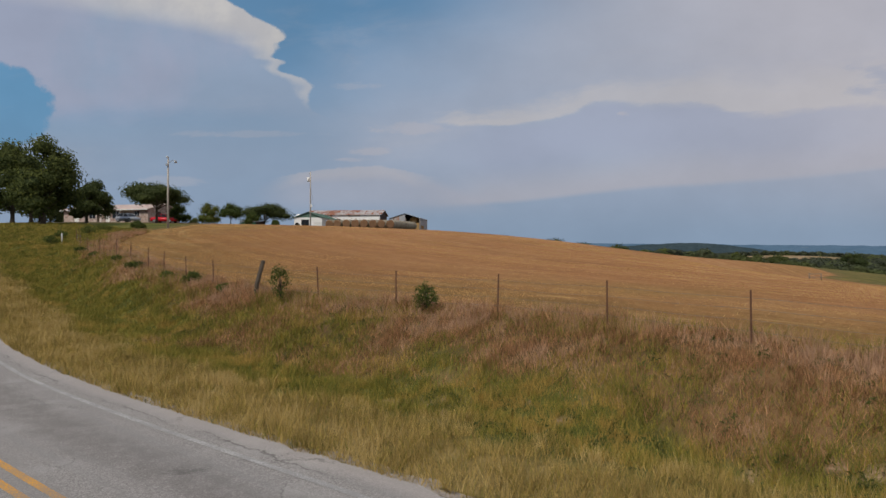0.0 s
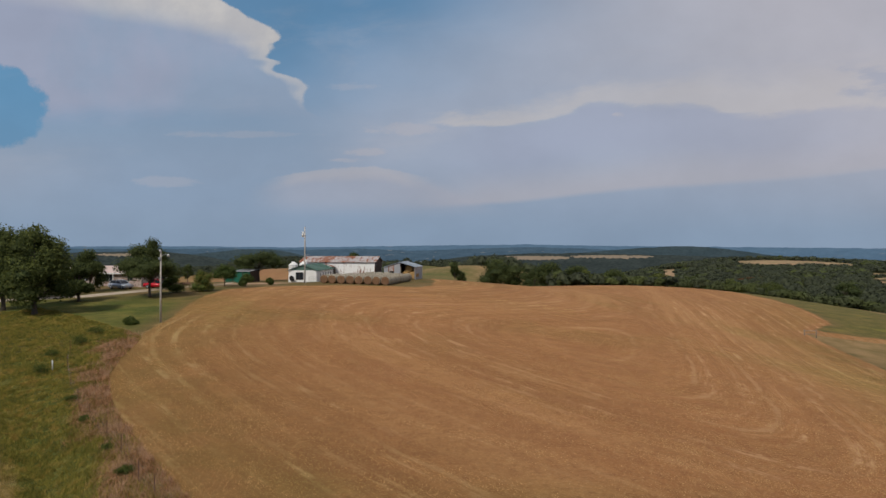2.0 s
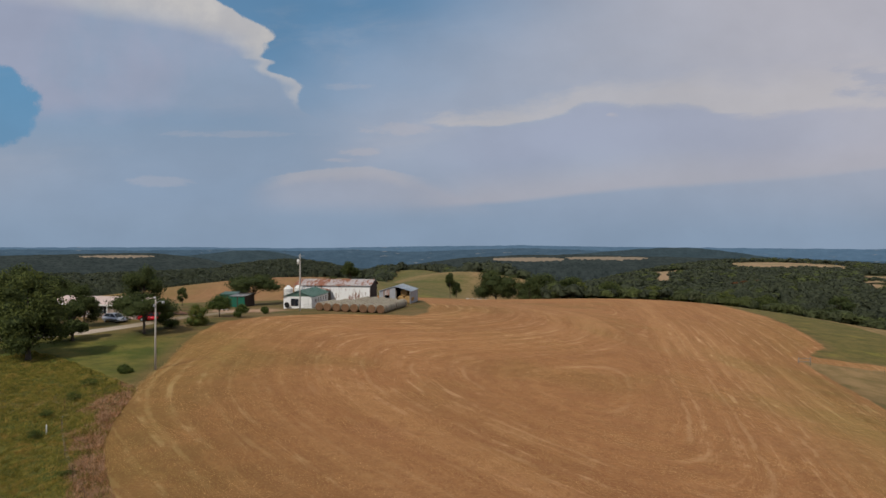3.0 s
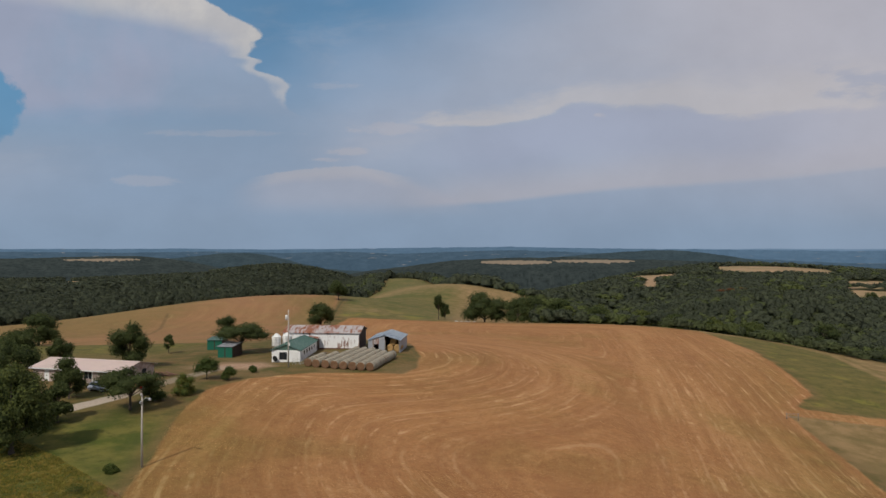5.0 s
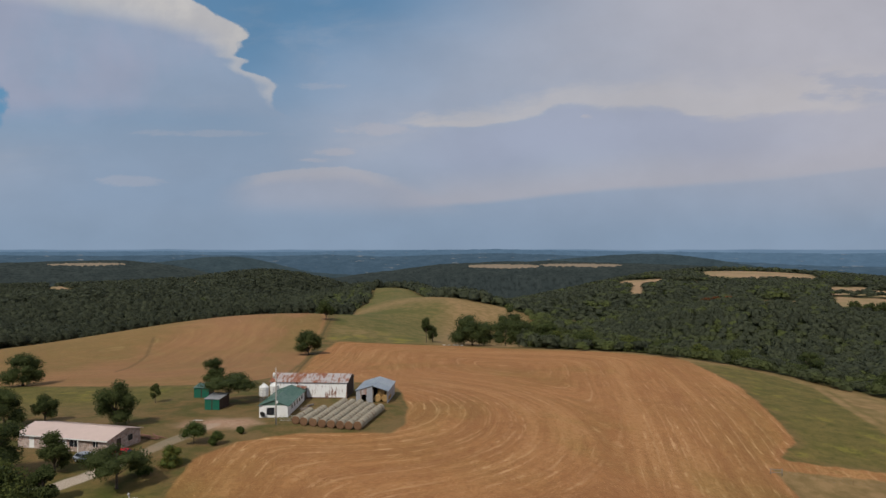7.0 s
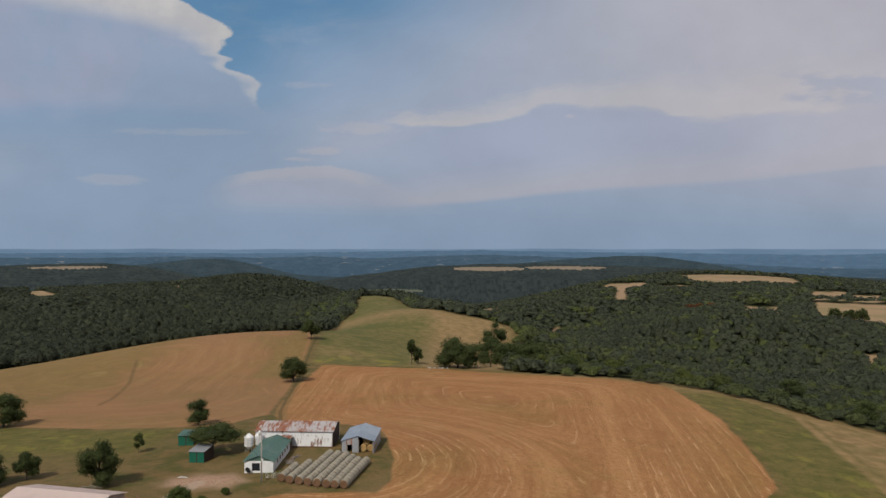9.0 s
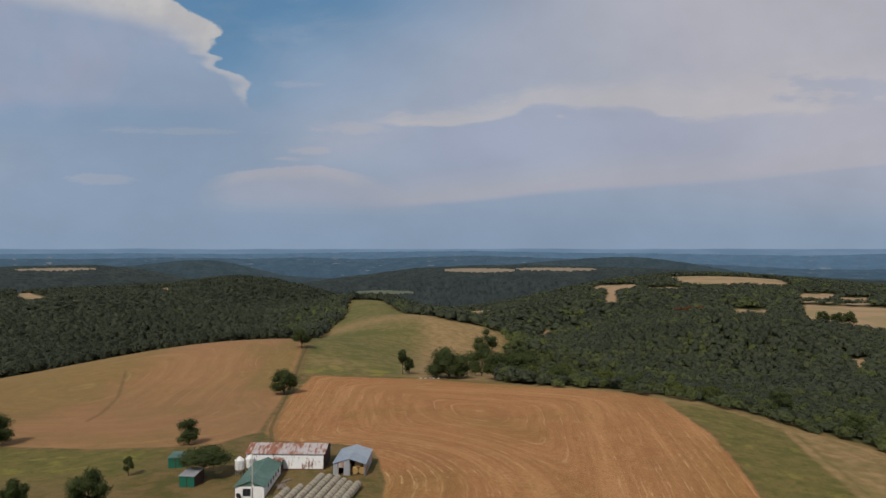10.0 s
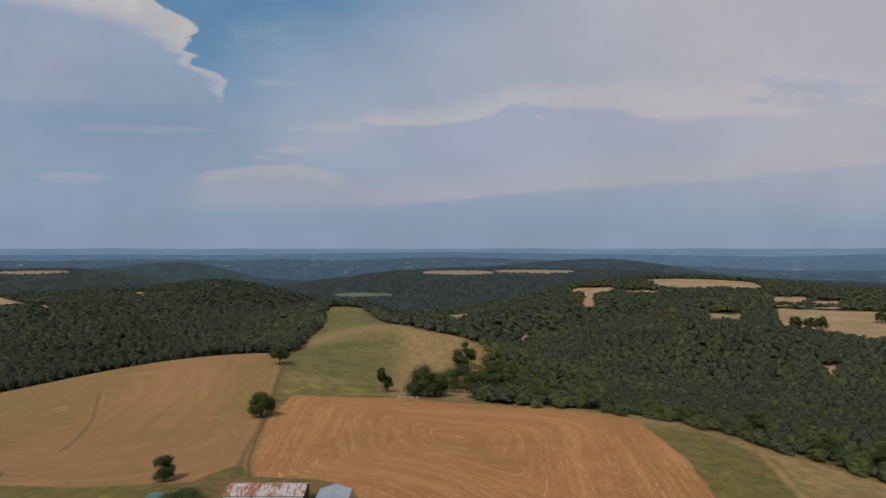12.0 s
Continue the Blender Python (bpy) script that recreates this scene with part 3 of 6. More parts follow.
# ---------------------------------------------------------------- helpers for building
def mesh_object(name, verts, faces, material, attrs=(), parent=None, smooth=False, normals=None):
    """A mesh from numpy arrays; faces all have the same number of corners. attrs: (name, value per vertex)."""
    me = bpy.data.meshes.new(name)
    verts, faces = np.asarray(verts, np.float32), np.asarray(faces, np.int32)
    k = faces.shape[1]
    me.vertices.add(len(verts))
    me.vertices.foreach_set("co", verts.ravel())
    me.loops.add(faces.size)
    me.loops.foreach_set("vertex_index", faces.ravel())
    me.polygons.add(len(faces))
    me.polygons.foreach_set("loop_start", np.arange(0, faces.size, k, dtype=np.int32))
    me.polygons.foreach_set("use_smooth", np.full(len(faces), smooth))
    me.update(calc_edges=True)
    for label, values in attrs:
        me.attributes.new(label, "FLOAT", "POINT").data.foreach_set("value", np.asarray(values, np.float32))
    if normals is not None:                                   # soft shading for leaf clumps
        normals = normals / (np.linalg.norm(normals, axis=1, keepdims=True) + 1e-9)
        me.attributes.new("custom_normal", "FLOAT_VECTOR", "POINT").data.foreach_set("vector", normals.astype(np.float32).ravel())
    me.materials.append(material)
    ob = new(name, me)
    if parent is not None:
        ob.parent = parent
    return ob


def part(name, bm, material, parent=None, label="", smooth=False):
    """Links a bmesh as one mesh object under a thing or a part."""
    me = bpy.data.meshes.new(name)
    bm.normal_update()
    bm.to_mesh(me)
    bm.free()
    if smooth:
        me.polygons.foreach_set("use_smooth", [True] * len(me.polygons))
    me.materials.append(material)
    ob = new(name, me)
    if parent is not None:
        ob.parent = parent
    return tagged(ob, label)


def thing(name, x, y, turn=0.0, label="", category="", group="", z=None, kind=""):
    ob = new(name)
    ob.matrix_basis = pose(x, y, gz(x, y) if z is None else z, 0, 0, turn)
    return tagged(ob, label, category, group, kind)


# ---------------------------------------------------------------- ground
def tussocks(x, y):
    return 0.10 * patch_noise(x, y, 0.85, 51) + 0.025 * patch_noise(x, y, 0.4, 52)


def bare_soil(x, y, d_road):
    """Worn pale earth showing through along the ditch."""
    spot = patch_noise(x, y, 0.6, 53) + 0.7 * patch_noise(x, y, 0.22, 54) + 0.5 * patch_noise(x, y, 3.0, 55)
    return 0.7 * ease(spot, 0.70, 1.15) * ease(d_road, 3.0, 4.0) * (1 - ease(d_road, 5.0, 6.5)) * ease(x, -4, 1)


def build_ground():
    r = np.concatenate([np.linspace(0.02, 6, 9), np.exp(np.arange(math.log(6.4), math.log(4750), 0.0165))])
    # finer steps of angle ahead than behind
    ang = np.concatenate([np.linspace(-48, 48, 521), np.linspace(48, 312, 100)[1:-1]])
    a = np.radians(ang)
    x, y = (r[:, None] * np.sin(a)), (r[:, None] * np.cos(a))
    z = ground(x, y)
    d_road, _ = signed_edge(x, y, ROAD_EDGE, False)
    main, _ = signed_edge(x, y, FIELD_MAIN)
    left, _ = signed_edge(x, y, FIELD_LEFT)
    knoll, _ = signed_edge(x, y, KNOLL)
    meadow, _ = signed_edge(x, y, MEADOW_RIGHT)
    yard, _ = signed_edge(x, y, YARD)
    dist = np.hypot(x, y)
    soft = np.clip(dist * 0.012, 1.2, 4.0)
    hay = np.maximum(ease(main, -soft, soft), ease(left, -soft, soft))
    across = np.where(left > main, soft_edge(x, y, FIELD_LEFT, 12.0), mown_rounds(x, y))
    lush = ease(yard, -2, 3) * ease(-x, 24, 40) * ease(y, 60, 80) * (1 - ease(y, 92, 112)) + 0.9 * ease(yard, 0, 5) * ease(y, 150, 176) * ease(-x, 52, 64)
    lush = np.maximum(lush, 0.75 * ease(meadow, -1, 4))
    inland = np.maximum.reduce([main, left, knoll, meadow, yard])
    past_track = x - np.interp(y, [146, 171, 195, 230, 262], [115, 122, 128, 140, 132])
    dry = ease(past_track, 0, 5) * ease(meadow, -8, 2) * ease(y, 138, 150)
    dry = np.maximum(dry, 0.85 * ease(x, 66, 76) * (1 - ease(y, 137, 141)) * ease(dist, 90, 110))
    dry = np.maximum(dry, 0.8 * ease(inland, -14, -8) * ease(x, 30, 60) * ease(y, 250, 270) * (1 - ease(knoll, -6, -1)))
    dry = np.maximum(dry, ease(knoll, -3, 3) * np.clip(ease(x - 0.1 * (y - 340), -2, 22) * (1 - ease(y, 560, 640)) + 0.8 * np.exp(-((y - 600) / 38) ** 2) + 0.5 * np.exp(-((y - 372) / 16) ** 2) * ease(-x, 0, 30), 0, 1))
    near = (1 - ease(dist, 85, 110)) * (1 - ease(main, -1.2, 0.3)) * (1 - ease(yard, -3, 3))
    lush = np.maximum(lush, near * 0.9)
    straw = near * (1 - ease(d_road, 1.6, 3.2))
    bank = 2.3 + 2.9 * ease(x, -24, 2) + 1.6 * patch_noise(x, y, 2.6, 5)
    rust = near * ease(main, -bank - 0.8, -bank + 0.8) * ease(d_road, 2.5, 5.0) * ease(y, -2, 3)
    clear = clearing_mask(x, y)
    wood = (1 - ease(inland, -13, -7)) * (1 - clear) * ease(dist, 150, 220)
    pad = 1 - ease(np.hypot((x + 38) / 1.6, (y - 139.5) / 0.9) + 0.5 * np.sin(x) * np.sin(y * 0.8), 3.4, 6.4)
    gravel = pad
    track, _ = signed_edge(x, y, [(132, 262), (140, 230), (128, 195), (122, 171), (115, 146)], False)
    dry = np.maximum(dry, 1 - ease(track, 0.8, 2.6))
    straw = np.maximum(straw, 0.55 * ease(left, 0.0, 1.5) * (1 - ease(left, 2.0, 4.5)) * ease(-x, 60, 80))
    olive = 1.1 * ease(x - 0.35 * y, 5, 45) * ease(main, 0, 4) * (1 - ease(y, 150, 230)) + (1 - ease(main, 2, 11)) * (1 - ease(dist, 60, 120)) * 0.5
    blotch = patch_noise(x + 0.4 * y, y, 30.0, 41) + 0.7 * patch_noise(x, y, 11.0, 42) + 0.35 * patch_noise(x, y, 4.0, 43)
    olive = olive * 0.8 + ease(blotch, 0.1, 1.0) * 0.45 * (hay > 0.5) + 0.30 * ease(left, 0, 4) * ease(blotch, -0.9, 0.3)
    olive = np.clip(olive + (ease(-x - 110, 0, 30) + ease(x, -66, -57) * ease(y, 285, 320)) * ease(left, 0, 4), 0, 1)
    olive = np.clip(olive + 0.55 * (1 - ease(main, 3, 24)) * (1 - ease(dist, 90, 150)), 0, 1)
    straw = np.maximum(straw, 0.7 * ease(main, -1.0, 0.2) * (1 - ease(main, 0.8, 2.0)) * ease(x, 20, 50) * ease(y, 255, 280))
    bare = near * bare_soil(x, y, d_road)
    # a shallow ditch beside the road, ruts and tussocks
    z = z + (tussocks(x, y) * ease(d_road, 0.6, 2.0) - 0.30 * np.exp(-((d_road - 4.5) / 1.6) ** 2)) * near
    n = len(ang)
    i, j = np.meshgrid(np.arange(len(r) - 1), np.arange(n), indexing="ij")
    k = (j + 1) % n
    faces = np.stack([i * n + j, i * n + k, (i + 1) * n + k, (i + 1) * n + j], -1).reshape(-1, 4)[:, ::-1]
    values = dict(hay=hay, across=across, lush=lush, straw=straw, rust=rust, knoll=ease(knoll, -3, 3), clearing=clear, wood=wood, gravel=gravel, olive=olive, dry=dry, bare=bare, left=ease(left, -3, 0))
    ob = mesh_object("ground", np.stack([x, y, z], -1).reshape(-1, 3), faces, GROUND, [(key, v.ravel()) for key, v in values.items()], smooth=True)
    return tagged(ob, "rolling farmland with mown hay stubble, pasture and woodland floor", "ground", kind="structure")


build_ground()


# ---------------------------------------------------------------- woods
def unit_shell():
    """A ball of 24 four-cornered faces on shared corners, its underside left open."""
    grid, faces = {}, []

    def corner(p):
        return grid.setdefault(tuple(p), len(grid))

    for axis in range(3):
        for side in (-1, 1):
            if axis == 2 and side < 0:
                continue
            for a in (-1, 0):
                for b in (-1, 0):
                    ring = []
                    for da, db in ((0, 0), (1, 0), (1, 1), (0, 1)):
                        p = [0, 0, 0]
                        p[axis], p[(axis + 1) % 3], p[(axis + 2) % 3] = side, a + da, b + db
                        ring.append(corner(p))
                    faces.append(ring if side > 0 else ring[::-1])
    v = np.array(list(grid), float)
    return v / np.linalg.norm(v, axis=1, keepdims=True), np.array(faces)


SHELL_V, SHELL_F = unit_shell()
# the upper half of it with its rim drawn down, for boughs in a closed canopy
DOME_F = SHELL_F[(SHELL_V[SHELL_F][:, :, 2] > -0.1).all(1)]
USED = np.unique(DOME_F)
DOME_V, DOME_F = SHELL_V[USED], np.searchsorted(USED, DOME_F)
DOME_F = np.concatenate([DOME_F[:, (0, 1, 2)], DOME_F[:, (0, 2, 3)]])
DOME_D = DOME_V.copy()
DOME_V = np.where(DOME_V[:, 2:] < 0.1, DOME_V * np.array([0.95, 0.95, 0]) + np.array([0, 0, -0.6]), DOME_V)


def leaf_cloud(rng, count, size, lobes=7, squash=0.8):
    """A crown about one unit wide and tall, standing on zero: rounded boughs with loose leaf clumps over them."""
    cen = rng.normal(size=(lobes, 3))
    cen /= np.linalg.norm(cen, axis=1, keepdims=True)
    cen *= rng.uniform(0.16, 0.30, (lobes, 1))
    cen[:, 2] = cen[:, 2] * squash + 0.5
    cen[0] = (0, 0, 0.60)
    rad = rng.uniform(0.20, 0.29, lobes) if lobes > 2 else rng.uniform(0.34, 0.44, lobes)
    verts, faces, norms, n = [], [], [], 0
    for k in range(lobes):
        rough = 1 + rng.normal(0, 0.13, (len(DOME_V), 1))
        verts.append(cen[k] + DOME_V * rough * rad[k] * 0.84)
        norms.append(DOME_D * 0.6 + np.array([0, 0, 0.4]) + (verts[-1] - np.array([0, 0, 0.35])) * 0.6 + rng.normal(0, 0.18, DOME_V.shape))
        faces.append(DOME_F + n)
        n += len(DOME_V)
    pick = rng.integers(0, lobes, count)
    way = rng.normal(size=(count, 3))
    way /= np.linalg.norm(way, axis=1, keepdims=True)
    way[:, 2] = np.where(way[:, 2] < -0.3, -way[:, 2], way[:, 2])
    pos = cen[pick] + way * (rad[pick] * rng.uniform(0.84, 1.22, count))[:, None]
    nrm = way + rng.normal(size=(count, 3)) * 0.7 + np.array([0, 0, 0.25])
    nrm /= np.linalg.norm(nrm, axis=1, keepdims=True)
    side = np.cross(nrm, rng.normal(size=(count, 3)))
    side /= np.linalg.norm(side, axis=1, keepdims=True)
    up = np.cross(nrm, side)
    s = size * rng.uniform(0.6, 1.25, (count, 1))
    tuft = np.stack([pos - side * s - up * s * 0.8, pos + side * s * 1.1 - up * s * 0.5, pos + side * s * 0.1 + up * s * 1.1], 1)
    verts.append(tuft.reshape(-1, 3)), norms.append(np.repeat(way * 0.9 + nrm * 0.2 + np.array([0, 0, 0.4]), 3, 0)), faces.append(np.arange(count * 3).reshape(-1, 3) + n)
    return np.concatenate(verts), np.concatenate(faces), np.concatenate(norms)


def scatter_woods(name, lo, hi, gap, half_angle, leaves, leaf, seed, tall, label, lobes):
    rng = np.random.default_rng(seed)
    a = math.radians(half_angle)
    xs = np.arange(-hi * math.sin(a), hi * math.sin(a) + gap, gap)
    ys = np.arange(lo * math.cos(a) * 0.8, hi, gap)
    x, y = (v.ravel() for v in np.meshgrid(xs, ys))
    x, y = x + rng.uniform(-0.48, 0.48, x.size) * gap, y + rng.uniform(-0.48, 0.48, y.size) * gap
    r, az = np.hypot(x, y), np.arctan2(x, y)
    keep = (r >= lo) & (r < hi) & (np.abs(az) < a)
    x, y = x[keep], y[keep]
    edge = open_land(x, y)
    keep = (edge < -2.8) & ~((np.abs(x + 42) < 14) & (y < 430)) & (clearing_mask(x, y) < 0.3) & (rng.uniform(size=x.size) < 0.96)
    x, y, edge = x[keep], y[keep], edge[keep]
    kinds = [leaf_cloud(rng, leaves, leaf, lobes) for _ in range(10)]
    which = rng.integers(0, len(kinds), x.size)
    size = gap * rng.uniform(1.2, 1.75, x.size)
    height = tall * rng.uniform(0.78, 1.2, x.size)
    turn = rng.uniform(0, 2 * math.pi, x.size)
    patch = 0.48 + 0.16 * np.sin(x * 0.021 + 1.3) * np.cos(y * 0.017) + 0.10 * np.sin(x * 0.06 + y * 0.05) + rng.normal(0, 0.17, x.size)
    # brighter young trees along the right-hand field edge and beside the knoll
    sunny = ease(x, 55, 100) * (1 - ease(-edge, 40, 200)) * 0.80 + 0.9 * np.exp(-((x + 90) / 45) ** 2 - ((y - 800) / 110) ** 2) + 0.07 * ease(x, 100, 200) * (1 - ease(y, 700, 1000))
    young = rng.uniform(size=x.size) < sunny
    # other trees are toned darker towards the left and along the left edges
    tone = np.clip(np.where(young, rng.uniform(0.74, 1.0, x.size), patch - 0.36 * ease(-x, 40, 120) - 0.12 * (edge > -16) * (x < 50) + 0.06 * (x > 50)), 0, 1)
    height *= 1 - 0.26 * ease(x, 50, 80) * ease(edge, -90, -40)          # the young edge of the wood stays low
    size, height = size * np.where(young, 0.85, 1.0), height * np.where(young, 0.8, 1.0)
    lift = 0.12 * (1 - ease(edge, -22, -8))                              # inside the wood only the tops of the crowns stand free
    verts, faces, tones, norms, n = [], [], [], [], 0
    z = ground(x, y)
    for k, (shape, ring, soft) in enumerate(kinds):
        m = which == k
        c, s = np.cos(turn[m])[:, None], np.sin(turn[m])[:, None]
        px, py, pz = shape[:, 0][None] * size[m][:, None], shape[:, 1][None] * size[m][:, None], (lift[m][:, None] + (1 - lift[m][:, None]) * shape[:, 2][None]) * height[m][:, None]
        verts.append(np.stack([x[m][:, None] + px * c - py * s, y[m][:, None] + px * s + py * c, z[m][:, None] + pz - height[m][:, None] * 0.04], -1).reshape(-1, 3))
        faces.append((ring[None] + n + (np.arange(m.sum()) * len(shape))[:, None, None]).reshape(-1, 3))
        n += len(verts[-1])
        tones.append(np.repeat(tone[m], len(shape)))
        norms.append(np.stack([soft[:, 0][None] * c - soft[:, 1][None] * s, soft[:, 0][None] * s + soft[:, 1][None] * c, soft[:, 2][None] + 0 * c], -1).reshape(-1, 3))
    faces = np.concatenate(faces)
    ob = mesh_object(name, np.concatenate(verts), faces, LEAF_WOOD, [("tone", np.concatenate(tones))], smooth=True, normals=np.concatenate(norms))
    return tagged(ob, label, "woodland", kind="stuff")


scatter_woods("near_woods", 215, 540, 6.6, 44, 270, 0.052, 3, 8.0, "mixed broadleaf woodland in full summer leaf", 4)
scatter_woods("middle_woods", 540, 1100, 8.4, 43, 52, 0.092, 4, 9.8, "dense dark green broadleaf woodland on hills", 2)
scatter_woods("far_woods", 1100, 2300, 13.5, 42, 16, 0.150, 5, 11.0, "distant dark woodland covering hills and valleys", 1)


# ---------------------------------------------------------------- the blue distance
def distant_ridge(name, far, skyline, low, high, speck, seed, grain=0.2):
    """A long ridge with haze painted into its glowing colour: direction in degrees and height of its crest."""
    mat = bpy.data.materials.new(name)
    g = Net(mat)
    p = place_of(g)
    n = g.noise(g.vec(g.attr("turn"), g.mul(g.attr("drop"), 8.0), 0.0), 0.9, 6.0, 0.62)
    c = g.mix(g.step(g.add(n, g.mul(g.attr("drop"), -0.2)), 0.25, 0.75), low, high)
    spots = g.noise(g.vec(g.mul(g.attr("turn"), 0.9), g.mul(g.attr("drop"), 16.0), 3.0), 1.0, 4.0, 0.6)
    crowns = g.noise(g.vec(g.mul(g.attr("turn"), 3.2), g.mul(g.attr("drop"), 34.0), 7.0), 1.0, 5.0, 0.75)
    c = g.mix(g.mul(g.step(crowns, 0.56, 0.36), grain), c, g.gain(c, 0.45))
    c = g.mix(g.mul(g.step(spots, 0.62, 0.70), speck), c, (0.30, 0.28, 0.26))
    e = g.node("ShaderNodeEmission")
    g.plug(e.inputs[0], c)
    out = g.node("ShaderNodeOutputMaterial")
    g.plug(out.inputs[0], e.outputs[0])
    a = np.arange(-60.0, 60.01, 0.1)
    pts = np.array(skyline)
    h = np.interp(a, pts[:, 0], pts[:, 1])
    h = np.convolve(np.pad(h, 12, "edge"), np.ones(25) / 25, "valid")
    rng = np.random.default_rng(seed)
    h = h + np.convolve(rng.normal(0, 1.0, len(a) + 6), np.ones(7) / 7, "valid") * far / 1900
    rows = [(0.0, h), (0.5, h * 0.4 - 60), (1.0, h * 0 - 330)]
    v, turn, drop = [], [], []
    for k, z in rows:
        r = far - k * 240
        v.append(np.stack([np.sin(np.radians(a)) * r, np.cos(np.radians(a)) * r, z], -1))
        turn.append(a), drop.append(a * 0 + k)
    m = len(a)
    i, j = np.meshgrid(np.arange(2), np.arange(m - 1), indexing="ij")
    faces = np.stack([(i + 1) * m + j, (i + 1) * m + j + 1, i * m + j + 1, i * m + j], -1).reshape(-1, 4)
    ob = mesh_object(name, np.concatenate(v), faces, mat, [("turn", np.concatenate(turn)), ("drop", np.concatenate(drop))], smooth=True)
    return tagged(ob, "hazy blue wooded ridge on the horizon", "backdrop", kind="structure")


# emission colours turn bluer and paler with distance to stand for haze
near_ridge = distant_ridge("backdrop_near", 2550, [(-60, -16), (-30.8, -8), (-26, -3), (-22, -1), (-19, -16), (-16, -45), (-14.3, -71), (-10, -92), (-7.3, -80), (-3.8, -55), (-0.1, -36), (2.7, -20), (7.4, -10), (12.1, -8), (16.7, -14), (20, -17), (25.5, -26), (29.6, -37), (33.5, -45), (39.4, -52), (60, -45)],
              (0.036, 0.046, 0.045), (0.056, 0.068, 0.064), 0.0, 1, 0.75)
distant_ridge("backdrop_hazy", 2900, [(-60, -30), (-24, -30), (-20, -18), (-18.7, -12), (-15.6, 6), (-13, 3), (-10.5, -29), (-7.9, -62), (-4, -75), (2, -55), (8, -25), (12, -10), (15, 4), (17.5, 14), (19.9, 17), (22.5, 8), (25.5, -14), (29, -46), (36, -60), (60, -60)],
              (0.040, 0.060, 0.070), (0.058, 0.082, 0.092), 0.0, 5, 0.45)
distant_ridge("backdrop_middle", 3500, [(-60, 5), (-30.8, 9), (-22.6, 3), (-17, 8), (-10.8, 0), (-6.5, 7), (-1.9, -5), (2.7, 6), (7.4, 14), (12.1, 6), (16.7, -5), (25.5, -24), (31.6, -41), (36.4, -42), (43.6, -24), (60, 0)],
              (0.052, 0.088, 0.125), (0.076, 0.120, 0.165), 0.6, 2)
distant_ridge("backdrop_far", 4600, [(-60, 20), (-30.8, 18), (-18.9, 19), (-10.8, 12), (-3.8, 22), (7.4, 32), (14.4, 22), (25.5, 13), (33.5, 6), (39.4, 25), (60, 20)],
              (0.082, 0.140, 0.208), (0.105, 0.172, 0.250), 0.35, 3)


def far_field(a0, a1, low, high, seed, green=False):
    """A pale mown field on the near side of the first ridge; it glows, its daylight put into the emission."""
    name = "far_pasture_glow" if green else "far_stubble_glow"
    mat = bpy.data.materials.get(name) or bpy.data.materials.new(name)
    g = Net(mat)
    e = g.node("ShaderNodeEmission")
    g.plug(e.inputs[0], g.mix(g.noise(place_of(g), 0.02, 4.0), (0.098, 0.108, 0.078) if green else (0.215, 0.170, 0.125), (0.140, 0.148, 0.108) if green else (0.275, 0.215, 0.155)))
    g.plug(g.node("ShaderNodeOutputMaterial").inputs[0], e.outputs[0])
    rng = np.random.default_rng(seed)
    a = np.linspace(a0, a1, 40)
    k = np.sin(np.linspace(0.05, math.pi - 0.05, 40)) ** 0.4
    mid = low + (high - low) * 0.6
    top, bot = mid + (high - mid) * k + rng.normal(0, 0.6, 40), mid + (low - mid) * k + rng.normal(0, 1.6, 40)
    v = np.concatenate([np.stack([np.sin(np.radians(a)) * r, np.cos(np.radians(a)) * r, z], -1) for r, z in ((2400, bot), (2420, top))])
    f = np.array([(j, j + 1, 41 + j, 40 + j) for j in range(39)])
    mesh_object("far_field", v, f, mat, parent=near_ridge)


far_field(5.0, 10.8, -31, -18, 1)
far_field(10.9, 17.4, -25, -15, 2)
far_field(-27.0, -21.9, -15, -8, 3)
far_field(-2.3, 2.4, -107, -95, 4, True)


# ---------------------------------------------------------------- shapes
def box(bm, x0, y0, z0, x1, y1, z1, m=None):
    vs = [bm.verts.new(p) for p in ((x0, y0, z0), (x1, y0, z0), (x1, y1, z0), (x0, y1, z0), (x0, y0, z1), (x1, y0, z1), (x1, y1, z1), (x0, y1, z1))]
    if m is not None:
        for v in vs:
            v.co = m @ v.co
    for f in ((3, 2, 1, 0), (4, 5, 6, 7), (0, 1, 5, 4), (1, 2, 6, 5), (2, 3, 7, 6), (3, 0, 4, 7)):
        bm.faces.new([vs[k] for k in f])
    return vs


def box_part(name, size, material, parent, label="", bevel=0.0):
    bm = bmesh.new()
    box(bm, *size)
    if bevel:
        bmesh.ops.bevel(bm, geom=bm.edges[:], offset=bevel, segments=2, affect="EDGES")
    return part(name, bm, material, parent, label)


def tube(bm, path, radii, sides=8, cap=True):
    """A round bar along a path of points."""
    rings = []
    for k, p in enumerate(path):
        p = Vector(p)
        d = (Vector(path[min(k + 1, len(path) - 1)]) - Vector(path[max(k - 1, 0)])).normalized()
        a = d.cross(Vector((0.31, 0.17, 0.93)) if abs(d.z) < 0.9 else Vector((1, 0, 0))).normalized()
        b = d.cross(a)
        r = radii[k] if isinstance(radii, (list, tuple)) else radii
        rings.append([bm.verts.new(p + (a * math.cos(2 * math.pi * j / sides) + b * math.sin(2 * math.pi * j / sides)) * r) for j in range(sides)])
    for lo, hi in zip(rings, rings[1:]):
        for j in range(sides):
            bm.faces.new((lo[j], lo[(j + 1) % sides], hi[(j + 1) % sides], hi[j]))
    if cap:
        bm.faces.new(rings[0][::-1])
        bm.faces.new(rings[-1])


